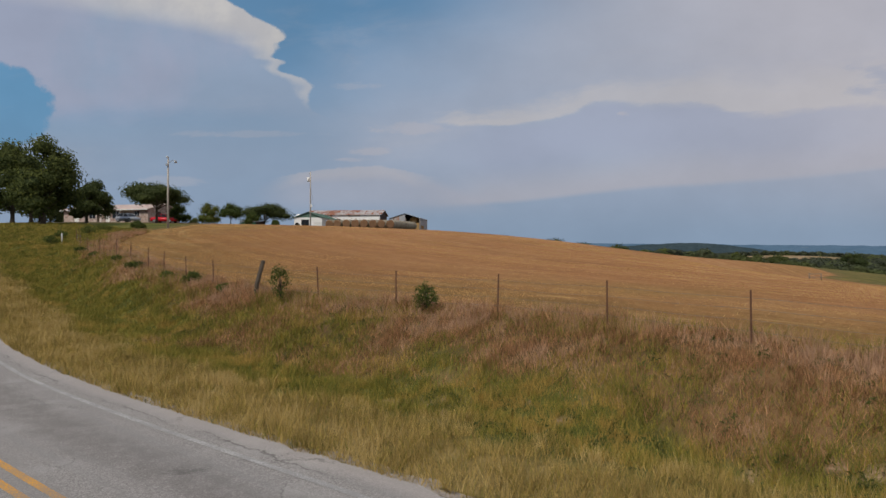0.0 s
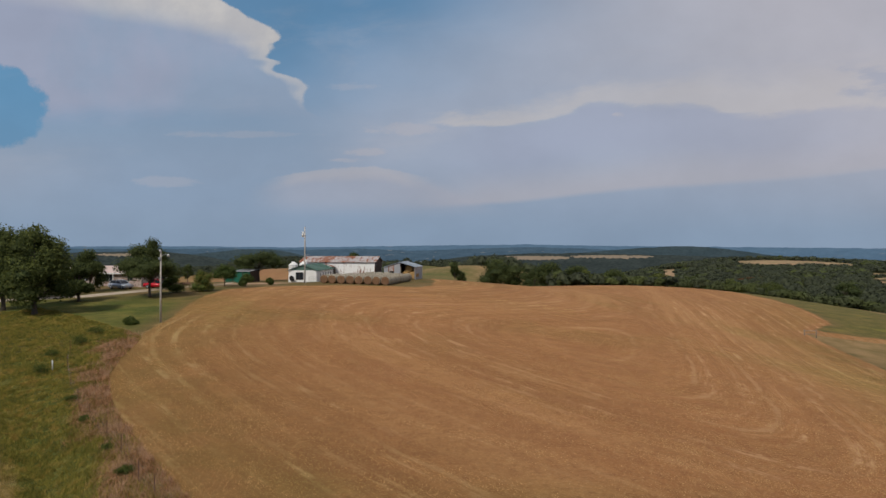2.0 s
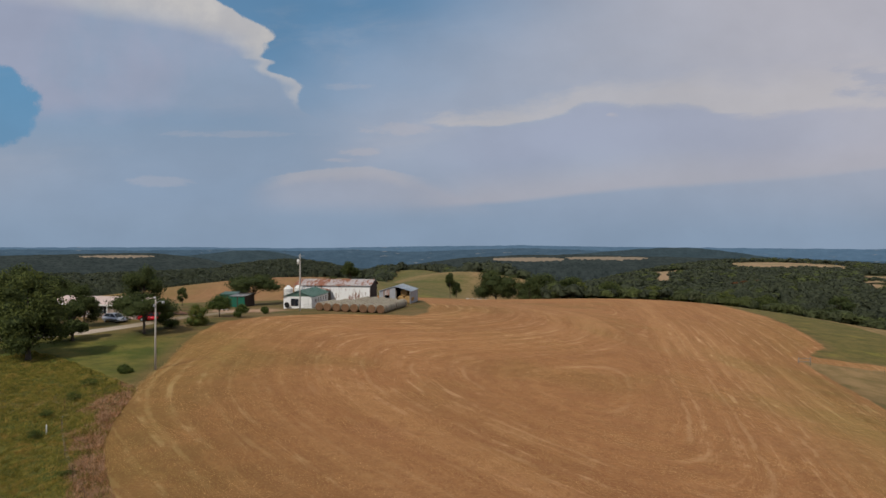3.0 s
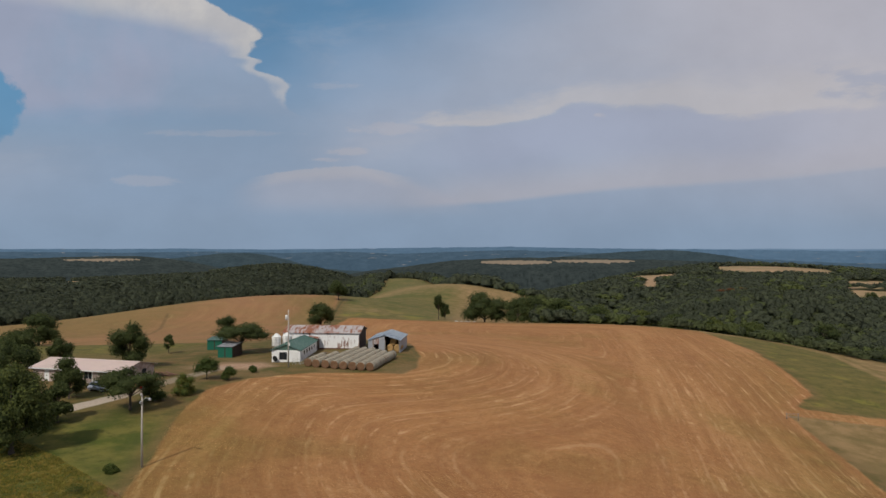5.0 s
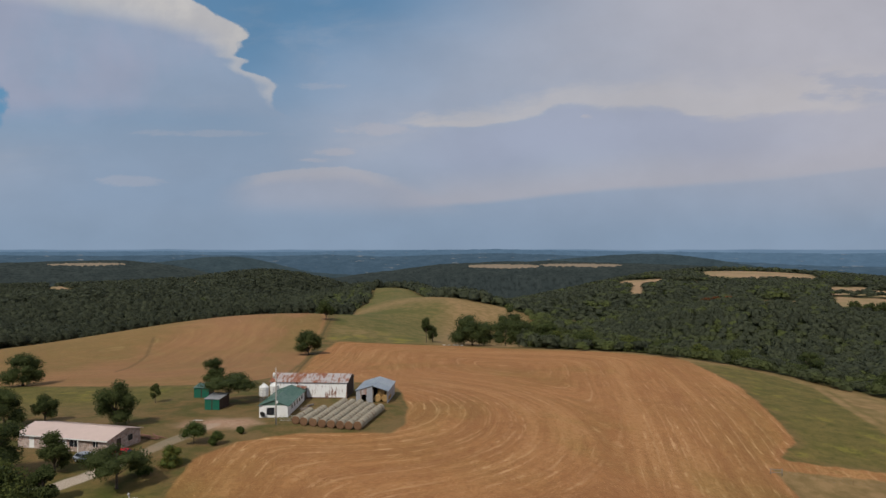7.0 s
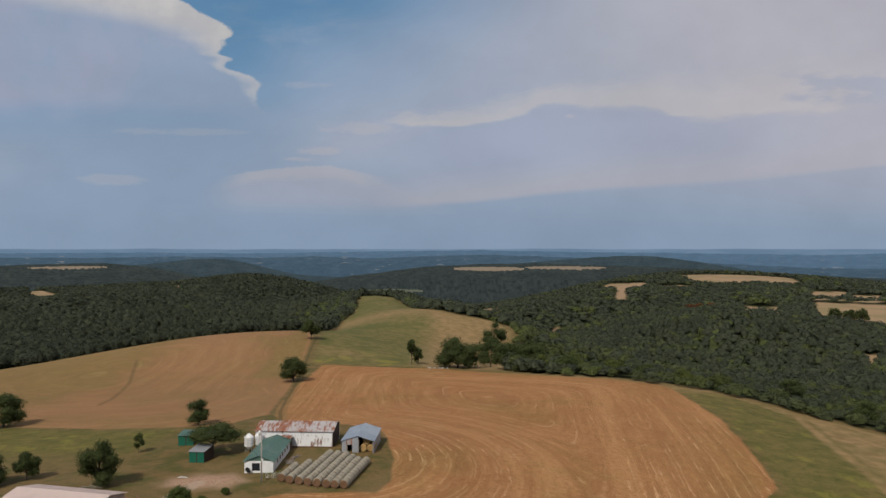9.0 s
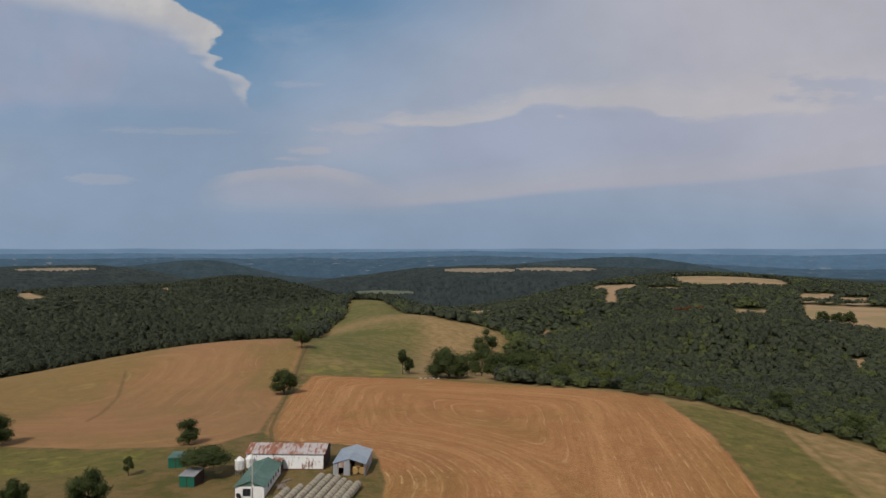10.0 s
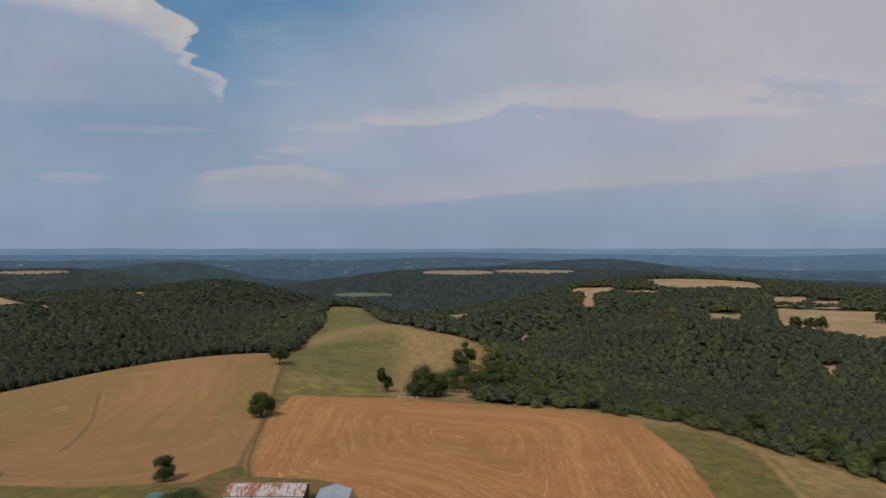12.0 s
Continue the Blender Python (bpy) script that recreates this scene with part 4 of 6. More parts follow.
def prism(bm, outline, axis, lo, hi):
    """A flat outline of (a, b) pushed along an axis: 'x' gives (y, z) outlines, 'y' gives (x, z), 'z' gives (x, y)."""
    def at(p, c):
        return {"x": (c, p[0], p[1]), "y": (p[0], c, p[1]), "z": (p[0], p[1], c)}[axis]
    a, b = [bm.verts.new(at(p, lo)) for p in outline], [bm.verts.new(at(p, hi)) for p in outline]
    bm.faces.new(a), bm.faces.new(b[::-1])
    for k in range(len(a)):
        j = (k + 1) % len(a)
        bm.faces.new((a[k], b[k], b[j], a[j]))
    bmesh.ops.recalc_face_normals(bm, faces=bm.faces[:])


def slab(bm, corners, thick):
    """A sheet through four corners with a thickness."""
    c = [Vector(p) for p in corners]
    n = (c[1] - c[0]).cross(c[3] - c[0]).normalized() * thick
    lo, hi = [bm.verts.new(p - n) for p in c], [bm.verts.new(p) for p in c]
    bm.faces.new(lo[::-1]), bm.faces.new(hi)
    for k in range(4):
        j = (k + 1) % 4
        bm.faces.new((lo[k], lo[j], hi[j], hi[k]))


def panel_roof(parent, corners, material, count, name="roof", thick=0.04, seam=0.03):
    """Metal roofing in separate sheets: corners run eave start, eave end, ridge end, ridge start."""
    a, b, c, d = (Vector(p) for p in corners)
    n = (b - a).cross(d - a).normalized()
    bm = bmesh.new()
    slab(bm, [p - n * 0.006 for p in (a, b, c, d)], thick)
    roof = part(name, bm, material, parent)
    w = (b - a).normalized()
    for k in range(count):
        t0, t1 = k / count, (k + 1) / count
        bm = bmesh.new()
        p, q, r, s = a.lerp(b, t0), a.lerp(b, t1), d.lerp(c, t1), d.lerp(c, t0)
        o = w * 0.008
        slab(bm, [v + n * 0.012 for v in (p + o, q - o, r - o, s + o)], 0.016)
        for f in (0.0, 0.33, 0.66):
            lo, hi = p.lerp(q, f) + o, s.lerp(r, f) + o
            slab(bm, [v + n * (0.014 + seam) for v in (lo, lo + w * 0.05, hi + w * 0.05, hi)], seam)
        part("roof_sheet", bm, material, roof)
    return roof


# ---------------------------------------------------------------- more materials
def asphalt():
    mat = bpy.data.materials.new("worn_asphalt")
    g = Net(mat)
    p = place_of(g)
    grit, patch = g.noise(p, 42.0, 5.0, 0.7), g.noise(p, 0.7, 5.0, 0.6)
    wear = g.noise(g.vec(g.mul(g.attr("across"), 2.2), g.mul(g.attr("along"), 0.06), 0.0), 1.0, 4.0)
    c = g.mix(g.step(grit, 0.35, 0.68), (0.160, 0.150, 0.143), (0.352, 0.330, 0.314))
    c = g.mix(g.mul(g.step(wear, 0.42, 0.62), 0.55), c, (0.215, 0.207, 0.202))
    c = g.mix(g.mul(g.step(patch, 0.50, 0.68), 0.35), c, (0.360, 0.345, 0.330))
    # wheel tracks polished dark, and a pale ravelled edge with a crack along it
    off, ragged = g.attr("across"), g.sub(g.noise(p, 0.9, 5.0, 0.7), 0.5)
    wheel = g.step(g.m("ABSOLUTE", g.add(g.sub(off, 1.75), g.mul(ragged, 0.9))), 0.75, 0.15)
    c = g.mix(g.mul(wheel, g.step(g.noise(p, 2.2, 5.0, 0.7), 0.36, 0.58, 0.25, 0.60)), c, (0.135, 0.123, 0.116))
    c = g.mix(g.mul(g.step(grit, 0.56, 0.70), 0.5), c, (0.420, 0.400, 0.385))
    c = g.mix(g.step(g.add(off, g.mul(ragged, 0.5)), 0.42, 0.10, 0.0, 0.40), c, (0.400, 0.355, 0.330))
    c = g.mix(g.mul(g.step(g.m("ABSOLUTE", g.add(g.sub(off, 0.36), g.mul(ragged, 0.8))), 0.030, 0.008, 0.0, 0.55), g.step(patch, 0.46, 0.58)), c, (0.060, 0.052, 0.048))
    crack = g.node("ShaderNodeTexVoronoi", feature="DISTANCE_TO_EDGE")
    g.plug(crack.inputs["Vector"], g.vec(g.add(g.mul(g.attr("across"), 1.0), g.mul(g.noise(p, 1.2, 5.0, 0.7), 1.2)), g.add(g.mul(g.attr("along"), 0.3), g.mul(g.noise(p, 0.8, 5.0, 0.7), 1.0)), 0.0))
    crack.inputs["Scale"].default_value = 0.55
    lines = g.mul(g.step(g.add(crack.outputs[0], g.mul(g.sub(grit, 0.5), 0.03)), 0.012, 0.002), g.step(patch, 0.48, 0.62))
    c = g.mix(g.mul(lines, 0.45), c, (0.050, 0.048, 0.046))
    finish(g, c, 0.92, grit, 0.4, 0.01, spec=0.2)
    return mat


def road_paint(name, colour):
    mat = bpy.data.materials.new(name)
    g = Net(mat)
    p = place_of(g)
    worn = g.step(g.add(g.noise(p, 30.0, 5.0, 0.7), g.mul(g.noise(p, 1.4, 3.0), 0.4)), 0.55, 0.78)
    c = g.mix(g.mul(worn, 0.75), colour, (0.190, 0.185, 0.180))
    finish(g, c, 0.85, spec=0.2)
    return mat


def rusted(name, paint, rust, lo, hi, rough=0.55, metal=0.0, ribs=None):
    mat = bpy.data.materials.new(name)
    g = Net(mat)
    p = place_of(g)
    sep = g.node("ShaderNodeSeparateXYZ")
    g.plug(sep.inputs[0], p)
    streak = g.vec(g.mul(sep.outputs[0], 1.6), g.mul(sep.outputs[1], 0.35), g.mul(sep.outputs[2], 0.35))
    n1, n2, n3 = g.noise(streak, 1.3, 6.0, 0.68), g.noise(p, 0.33, 4.0), g.noise(p, 5.0, 4.0)
    own = g.mul(g.sub(g.node("ShaderNodeObjectInfo").outputs["Random"], 0.5), 0.10)
    m = g.step(g.add(g.add(g.add(g.mul(n1, 0.65), g.mul(n2, 0.45)), g.mul(g.sub(n3, 0.5), 0.12)), own), lo, hi)
    c = g.mix(m, paint, g.mix(n3, rust, g.gain(g.mix(0.0, rust, rust), 0.6)))
    finish(g, c, g.step(m, 0.0, 1.0, rough, 0.9), n3, 0.1, 0.01, metal)
    return mat


ASPHALT = asphalt()
PAINT_WHITE, PAINT_YELLOW = road_paint("road_paint_white", (0.42, 0.41, 0.40)), road_paint("road_paint_yellow", (0.62, 0.30, 0.030))
SHOULDER = plain("crumbled_shoulder", (0.31, 0.265, 0.225), 0.95, grain=0.5, scale=9.0, bump=0.7)
ROOF_RUST = rusted("rusty_roofing", (0.40, 0.37, 0.36), (0.30, 0.115, 0.060), 0.47, 0.60, 0.5)
WALL_FLAKED = rusted("flaking_white_siding", (0.74, 0.74, 0.73), (0.30, 0.17, 0.13), 0.575, 0.66, 0.55)
WALL_WHITE = plain("white_siding", (0.74, 0.74, 0.73), 0.5, grain=0.06, scale=2.0, stain=(0.55, 0.54, 0.51))
ROOF_GREEN = plain("green_roofing", (0.085, 0.155, 0.125), 0.45, grain=0.15, scale=1.4, stain=(0.130, 0.185, 0.160))
WALL_GREEN = plain("green_siding", (0.012, 0.110, 0.070), 0.5, grain=0.15, scale=2.0)
ROOF_GREY = plain("galvanised_roofing", (0.300, 0.345, 0.400), 0.42, 0.25, grain=0.1, scale=0.8, stain=(0.36, 0.40, 0.44))
WALL_GREY = plain("galvanised_siding", (0.30, 0.31, 0.33), 0.55, 0.0, grain=0.15, scale=1.5, stain=(0.38, 0.37, 0.36))
ROOF_TAN = plain("tan_roofing", (0.560, 0.440, 0.390), 0.6, grain=0.06, scale=1.0, stain=(0.50, 0.40, 0.35))
DARK_WOOD = plain("dark_boards", (0.060, 0.040, 0.032), 0.85, grain=0.3, scale=5.0)
GREY_WOOD = plain("weathered_wood", (0.230, 0.195, 0.165), 0.9, grain=0.3, scale=12.0, bump=0.5)
POLE_WOOD = plain("sun_bleached_pole", (0.400, 0.365, 0.320), 0.85, grain=0.2, scale=10.0, bump=0.4)
POST_RUST = plain("rusty_steel_post", (0.130, 0.062, 0.040), 0.8, grain=0.3, scale=20.0)
WIRE = plain("fence_wire", (0.22, 0.20, 0.19), 0.6, 0.6)
STEEL = plain("galvanised_steel", (0.42, 0.43, 0.44), 0.4, 0.7)
GLASS = plain("dark_window_glass", (0.018, 0.022, 0.028), 0.08, grain=0.0)
TYRE = plain("tyre_rubber", (0.018, 0.018, 0.018), 0.85)
CAR_RED = plain("red_car_paint", (0.420, 0.012, 0.022), 0.25, grain=0.02)
CAR_SILVER = plain("silver_car_paint", (0.36, 0.39, 0.44), 0.3, 0.4, grain=0.02)
LAMP_GLASS = plain("lamp_lens", (0.55, 0.54, 0.50), 0.2, grain=0.02)
PLASTIC_WHITE = plain("white_plastic", (0.70, 0.70, 0.68), 0.5, grain=0.05)


def stone_wall():
    mat = bpy.data.materials.new("mottled_fieldstone")
    g = Net(mat)
    p = place_of(g)
    cells = g.node("ShaderNodeTexVoronoi")
    g.plug(cells.inputs["Vector"], p)
    cells.inputs["Scale"].default_value = 2.6
    n = g.noise(p, 7.0, 5.0, 0.6)
    sep = g.node("ShaderNodeSeparateColor")
    g.plug(sep.inputs[0], cells.outputs["Color"])
    c = g.mix(sep.outputs[0], (0.300, 0.190, 0.155), (0.500, 0.400, 0.350))
    c = g.mix(g.mul(g.step(sep.outputs[1], 0.6, 0.9), 0.6), c, (0.190, 0.155, 0.140))
    edge = g.node("ShaderNodeTexVoronoi", feature="DISTANCE_TO_EDGE")
    g.plug(edge.inputs["Vector"], p)
    edge.inputs["Scale"].default_value = 2.6
    c = g.mix(g.step(edge.outputs[0], 0.07, 0.02), c, (0.430, 0.390, 0.350))
    finish(g, g.mix(g.mul(n, 0.3), c, (0.25, 0.20, 0.18)), 0.9, edge.outputs[0], 0.4, 0.03)
    return mat


def bale_material(name, light, dark):
    mat = bpy.data.materials.new(name)
    g = Net(mat)
    p = place_of(g)
    rnd = g.node("ShaderNodeObjectInfo").outputs["Random"]
    n = g.noise(p, 9.0, 6.0, 0.7)
    sep = g.node("ShaderNodeSeparateXYZ")
    g.plug(sep.inputs[0], p)
    wrap = g.noise(g.vec(0.0, g.mul(sep.outputs[1], 9.0), 0.0), 1.0, 3.0)
    c = g.mix(g.add(g.mul(n, 0.7), g.mul(wrap, 0.3)), dark, light)
    c = g.mix(g.mul(rnd, 0.35), c, g.gain(c, 0.72))
    finish(g, c, 0.95, n, 0.8, 0.05, spec=0.1)
    return mat


STONE = stone_wall()
HAY_OUT, HAY_END, HAY_NEW = bale_material("weathered_bale_side", (0.400, 0.365, 0.285), (0.235, 0.210, 0.158)), bale_material("bale_end", (0.215, 0.125, 0.072), (0.110, 0.062, 0.036)), bale_material("fresh_hay", (0.460, 0.300, 0.130), (0.260, 0.160, 0.065))


# ---------------------------------------------------------------- road
def smooth_line(points, step=1.0):
    p = np.array(points, float)
    d = np.concatenate([[0], np.cumsum(np.hypot(*np.diff(p, axis=0).T))])
    t = np.arange(0, d[-1], step)
    q = np.stack([np.interp(t, d, p[:, k]) for k in range(2)], 1)
    for _ in range(int(6 / step)):
        q[1:-1] = (q[:-2] + 2 * q[1:-1] + q[2:]) / 4
    return q


def strip(name, line, lo, hi, lift, material, parent=None, ragged=0.0, seed=1, cuts=7, gaps=None):
    """A band that follows a line on the plan, from lo to hi metres on its left (the camera's) side."""
    rng = np.random.default_rng(seed)
    t = np.gradient(line, axis=0)
    t /= np.linalg.norm(t, axis=1, keepdims=True)
    n = np.stack([-t[:, 1], t[:, 0]], 1)
    offs = np.linspace(lo, hi, cuts)
    o = np.repeat(offs[None], len(line), 0)
    if ragged:
        o[:, 0] += rng.normal(0, ragged, len(line))
    x, y = line[:, None, 0] + n[:, None, 0] * o, line[:, None, 1] + n[:, None, 1] * o
    ex, ey = line[:, 0] + n[:, 0] * 3.2, line[:, 1] + n[:, 1] * 3.2
    flat = ground(ex, ey)[:, None] + 0 * o                        # the carriageway is level across
    z = flat + lift
    along = np.arange(len(line))[:, None] * np.hypot(*(line[1] - line[0])) + 0 * o
    i, j = np.meshgrid(np.arange(len(line) - 1), np.arange(cuts - 1), indexing="ij")
    faces = np.stack([i * cuts + j, (i + 1) * cuts + j, (i + 1) * cuts + j + 1, i * cuts + j + 1], -1).reshape(-1, 4)[:, ::-1]
    return mesh_object(name, np.stack([x, y, z], -1).reshape(-1, 3), faces, material, [("across", o.ravel()), ("along", along.ravel())], parent, smooth=True)


ROAD_LINE = smooth_line(ROAD_EDGE, 0.5)
ROAD_LIFT = 0.16
road = tagged(strip("road", ROAD_LINE, -0.1, 6.8, ROAD_LIFT, ASPHALT, ragged=0.05, cuts=15), "worn grey asphalt country road with faded lines", "road", kind="structure")
strip("edge_line", ROAD_LINE, 0.62, 0.74, ROAD_LIFT + 0.006, PAINT_WHITE, road, cuts=3)
strip("centre_line", ROAD_LINE, 3.12, 3.24, ROAD_LIFT + 0.006, PAINT_YELLOW, road, cuts=3)
strip("centre_line", ROAD_LINE, 3.42, 3.54, ROAD_LIFT + 0.006, PAINT_YELLOW, road, cuts=3)
strip("shoulder", ROAD_LINE, -0.42, -0.08, ROAD_LIFT - 0.03, SHOULDER, road, ragged=0.10, cuts=4)


# ---------------------------------------------------------------- grass and weeds of the roadside
def blades(x, y, z, tall, wide, lean, rng):
    a = rng.uniform(0, 2 * math.pi, len(x))
    bend = rng.normal(0, lean, (len(x), 2)) * tall[:, None]
    sx, sy = np.cos(a) * wide, np.sin(a) * wide
    return np.stack([np.stack([x - sx, y - sy, z], -1), np.stack([x + sx, y + sy, z], -1), np.stack([x + bend[:, 0], y + bend[:, 1], z + tall], -1)], 1)


def verge_height(x, y):
    d_road = signed_edge(x, y, ROAD_EDGE, False)[0]
    return ground(x, y) + 0.02 - 0.30 * np.exp(-((d_road - 4.5) / 1.6) ** 2) + tussocks(x, y) * ease(d_road, 0.6, 2.0)


def blade_object(name, tris, mat, label, tone):
    ob = mesh_object(name, tris.reshape(-1, 3), np.arange(tris.shape[0] * 3).reshape(-1, 3), mat, [("tone", np.repeat(tone, 3))])
    tagged(ob, label, "grass", kind="stuff")


def roadside_grass():
    rng = np.random.default_rng(11)
    line = ROAD_LINE[(ROAD_LINE[:, 0] < 14) & (ROAD_LINE[:, 0] > -62)]
    t = np.gradient(line, axis=0)
    t /= np.linalg.norm(t, axis=1, keepdims=True)
    n = np.stack([t[:, 1], -t[:, 0]], 1)

    def spots(count):
        k = rng.integers(0, len(line), count)
        d = rng.uniform(0.10, 20.0, count)
        p = line[k] + n[k] * d[:, None] + t[k] * rng.uniform(-0.3, 0.3, (count, 1))
        return p[:, 0], p[:, 1], d

    x, y, d = spots(2300000)
    r = np.hypot(x, y)
    main, _ = signed_edge(x, y, FIELD_MAIN)
    clump = 0.5 + 0.5 * patch_noise(x, y, 0.45, 21)
    bare = patch_noise(x, y, 1.1, 22) + 0.6 * patch_noise(x, y, 3.4, 23)
    thin = np.where((main > -5) & (d > 3.5), np.clip(1.0 - 0.35 * bare, 0.4, 1), 1.0) * (1 - 0.85 * bare_soil(x, y, d))       # worn soil shows through on the bank
    keep = (rng.uniform(size=len(x)) < np.clip(28.0 / r, 0.12, 1) * (0.35 + 0.65 * clump) * thin) & (main < 0.4) & (y > 3)
    x, y, d, r, main = x[keep], y[keep], d[keep], r[keep], main[keep]
    m = len(x)
    wander = 1.6 * patch_noise(x, y, 2.6, 5) + 0.8 * patch_noise(x, y, 0.9, 6) + rng.normal(0, 0.35, m)
    straw = (d < 2.6 + 1.1 * ease(x, -8, 6) + 0.6 * wander) & (rng.uniform(size=m) < 0.80)
    bank = main + wander > -(2.3 + 2.9 * ease(x, -24, 2))
    dry = bank & ~straw & (rng.uniform(size=m) < np.clip(0.50 - 0.6 * patch_noise(x, y, 1.5, 24) - 0.35 * patch_noise(x, y, 4.0, 29) + 0.35 * ease(main, -3, -0.5), 0.05, 0.97))
    tall = np.where(straw, rng.uniform(0.10, 0.30, m), np.where(bank, rng.uniform(0.08, 0.26, m), rng.uniform(0.08, 0.24, m)))
    fringe = (main > -2.0) & (rng.uniform(size=m) < 0.35)
    tall = tall * np.where(fringe, 1.8, 1.0) * (0.55 + 0.9 * clump[keep])
    wide = rng.uniform(0.0010, 0.0034, m) * (1 + r / 10) * np.where(straw, 0.9, 1.15)
    tris = blades(x, y, verge_height(x, y), tall, wide, 0.42, rng)
    shade = np.clip(0.52 + 0.75 * patch_noise(x, y, 0.38, 25) + 0.35 * patch_noise(x, y, 1.6, 26) + rng.normal(0, 0.15, m), 0, 1)
    shade = np.where(fringe & dry, np.clip(shade + 0.35, 0, 1), shade)
    rest = ~straw & ~dry
    shade = np.where(rest, np.clip(shade - 0.10 * ease(-x, 3, 13), 0, 1), shade)          # greener where the verge widens
    blade_object("roadside_straw", tris[straw], STRAW_BLADE, "tall straw-coloured dry grass along the road", shade[straw])
    blade_object("bank_weeds", tris[dry], RUST_BLADE, "rusty dry weeds on the roadside bank", shade[dry])
    blade_object("verge_grass", tris[rest], GREEN_BLADE, "green uncut verge grass", shade[rest])
    # broad-leaved weeds in tufts
    x, y, d = spots(9000)
    main, _ = signed_edge(x, y, FIELD_MAIN)
    keep = (main < -0.5) & (y > 4) & (d > 2.8) & (patch_noise(x, y, 3.0, 27) + 0.5 * patch_noise(x, y, 1.0, 28) > -0.05)
    x, y = x[keep], y[keep]
    each = 22
    size = np.repeat(rng.uniform(0.05, 0.20, len(x)), each)
    a, reach = rng.uniform(0, 2 * math.pi, len(size)), np.sqrt(rng.uniform(0, 1, len(size)))
    z = np.repeat(verge_height(x, y), each)
    px, py = np.repeat(x, each) + np.cos(a) * reach * size, np.repeat(y, each) + np.sin(a) * reach * size
    pz = z + size * rng.uniform(0.1, 1.1, len(size)) * (1.1 - 0.6 * reach)
    leaf = rng.normal(size=(len(size), 3, 3)) * (0.09 * size + 0.010)[:, None, None]
    tufts = np.stack([px, py, pz], -1)[:, None] + leaf
    blade_object("verge_weeds", tufts, WEED_LEAF, "low dark green broad-leaved weeds on the bank", np.clip(np.repeat(rng.normal(0.5, 0.2, len(x)), each), 0, 1))


def hay_stubble():
    rng = np.random.default_rng(12)
    count = 640000
    r = rng.uniform(14, 120, count)
    a = np.radians(rng.uniform(-42, 45, count))
    x, y = r * np.sin(a), r * np.cos(a)
    main, _ = signed_edge(x, y, FIELD_MAIN)
    lines = patch_noise(0.55 * x + 0.83 * y, 0.06 * x, 1.1, 31) + 0.7 * patch_noise(x, y, 5.0, 32)
    keep = (main > -0.4) & (rng.uniform(size=count) < np.clip(0.24 + 0.60 * lines, 0.03, 1))
    x, y, r = x[keep], y[keep], r[keep]
    tall = rng.uniform(0.03, 0.10, len(x))
    tris = blades(x, y, ground(x, y) - 0.01, tall, rng.uniform(0.003, 0.008, len(x)) * (1 + r / 25), 0.7, rng)
    shade = np.clip(0.5 + 0.35 * patch_noise(x, y, 4.0, 33) + rng.normal(0, 0.15, len(x)), 0, 1)
    blade_object("hay_stubble", tris, STUBBLE_BLADE, "short golden stubble of the mown hay field", shade)


STRAW_BLADE = leaf_material("straw_blades", (0.205, 0.150, 0.046), (0.500, 0.352, 0.115), (0.54, 0.40, 0.17), thin_leaf=0.12)
RUST_BLADE = leaf_material("rusty_blades", (0.120, 0.060, 0.024), (0.530, 0.285, 0.140), (0.50, 0.315, 0.20), thin_leaf=0.12)
GREEN_BLADE = leaf_material("verge_blades", (0.078, 0.104, 0.017), (0.345, 0.270, 0.054), (0.42, 0.270, 0.072), thin_leaf=0.12)
STUBBLE_BLADE = leaf_material("stubble_blades", (0.390, 0.212, 0.080), (0.620, 0.400, 0.172), (0.66, 0.46, 0.21), thin_leaf=0.12)
WEED_LEAF = leaf_material("weed_leaves", (0.045, 0.056, 0.016), (0.115, 0.130, 0.036), (0.17, 0.16, 0.04))
roadside_grass()
hay_stubble()


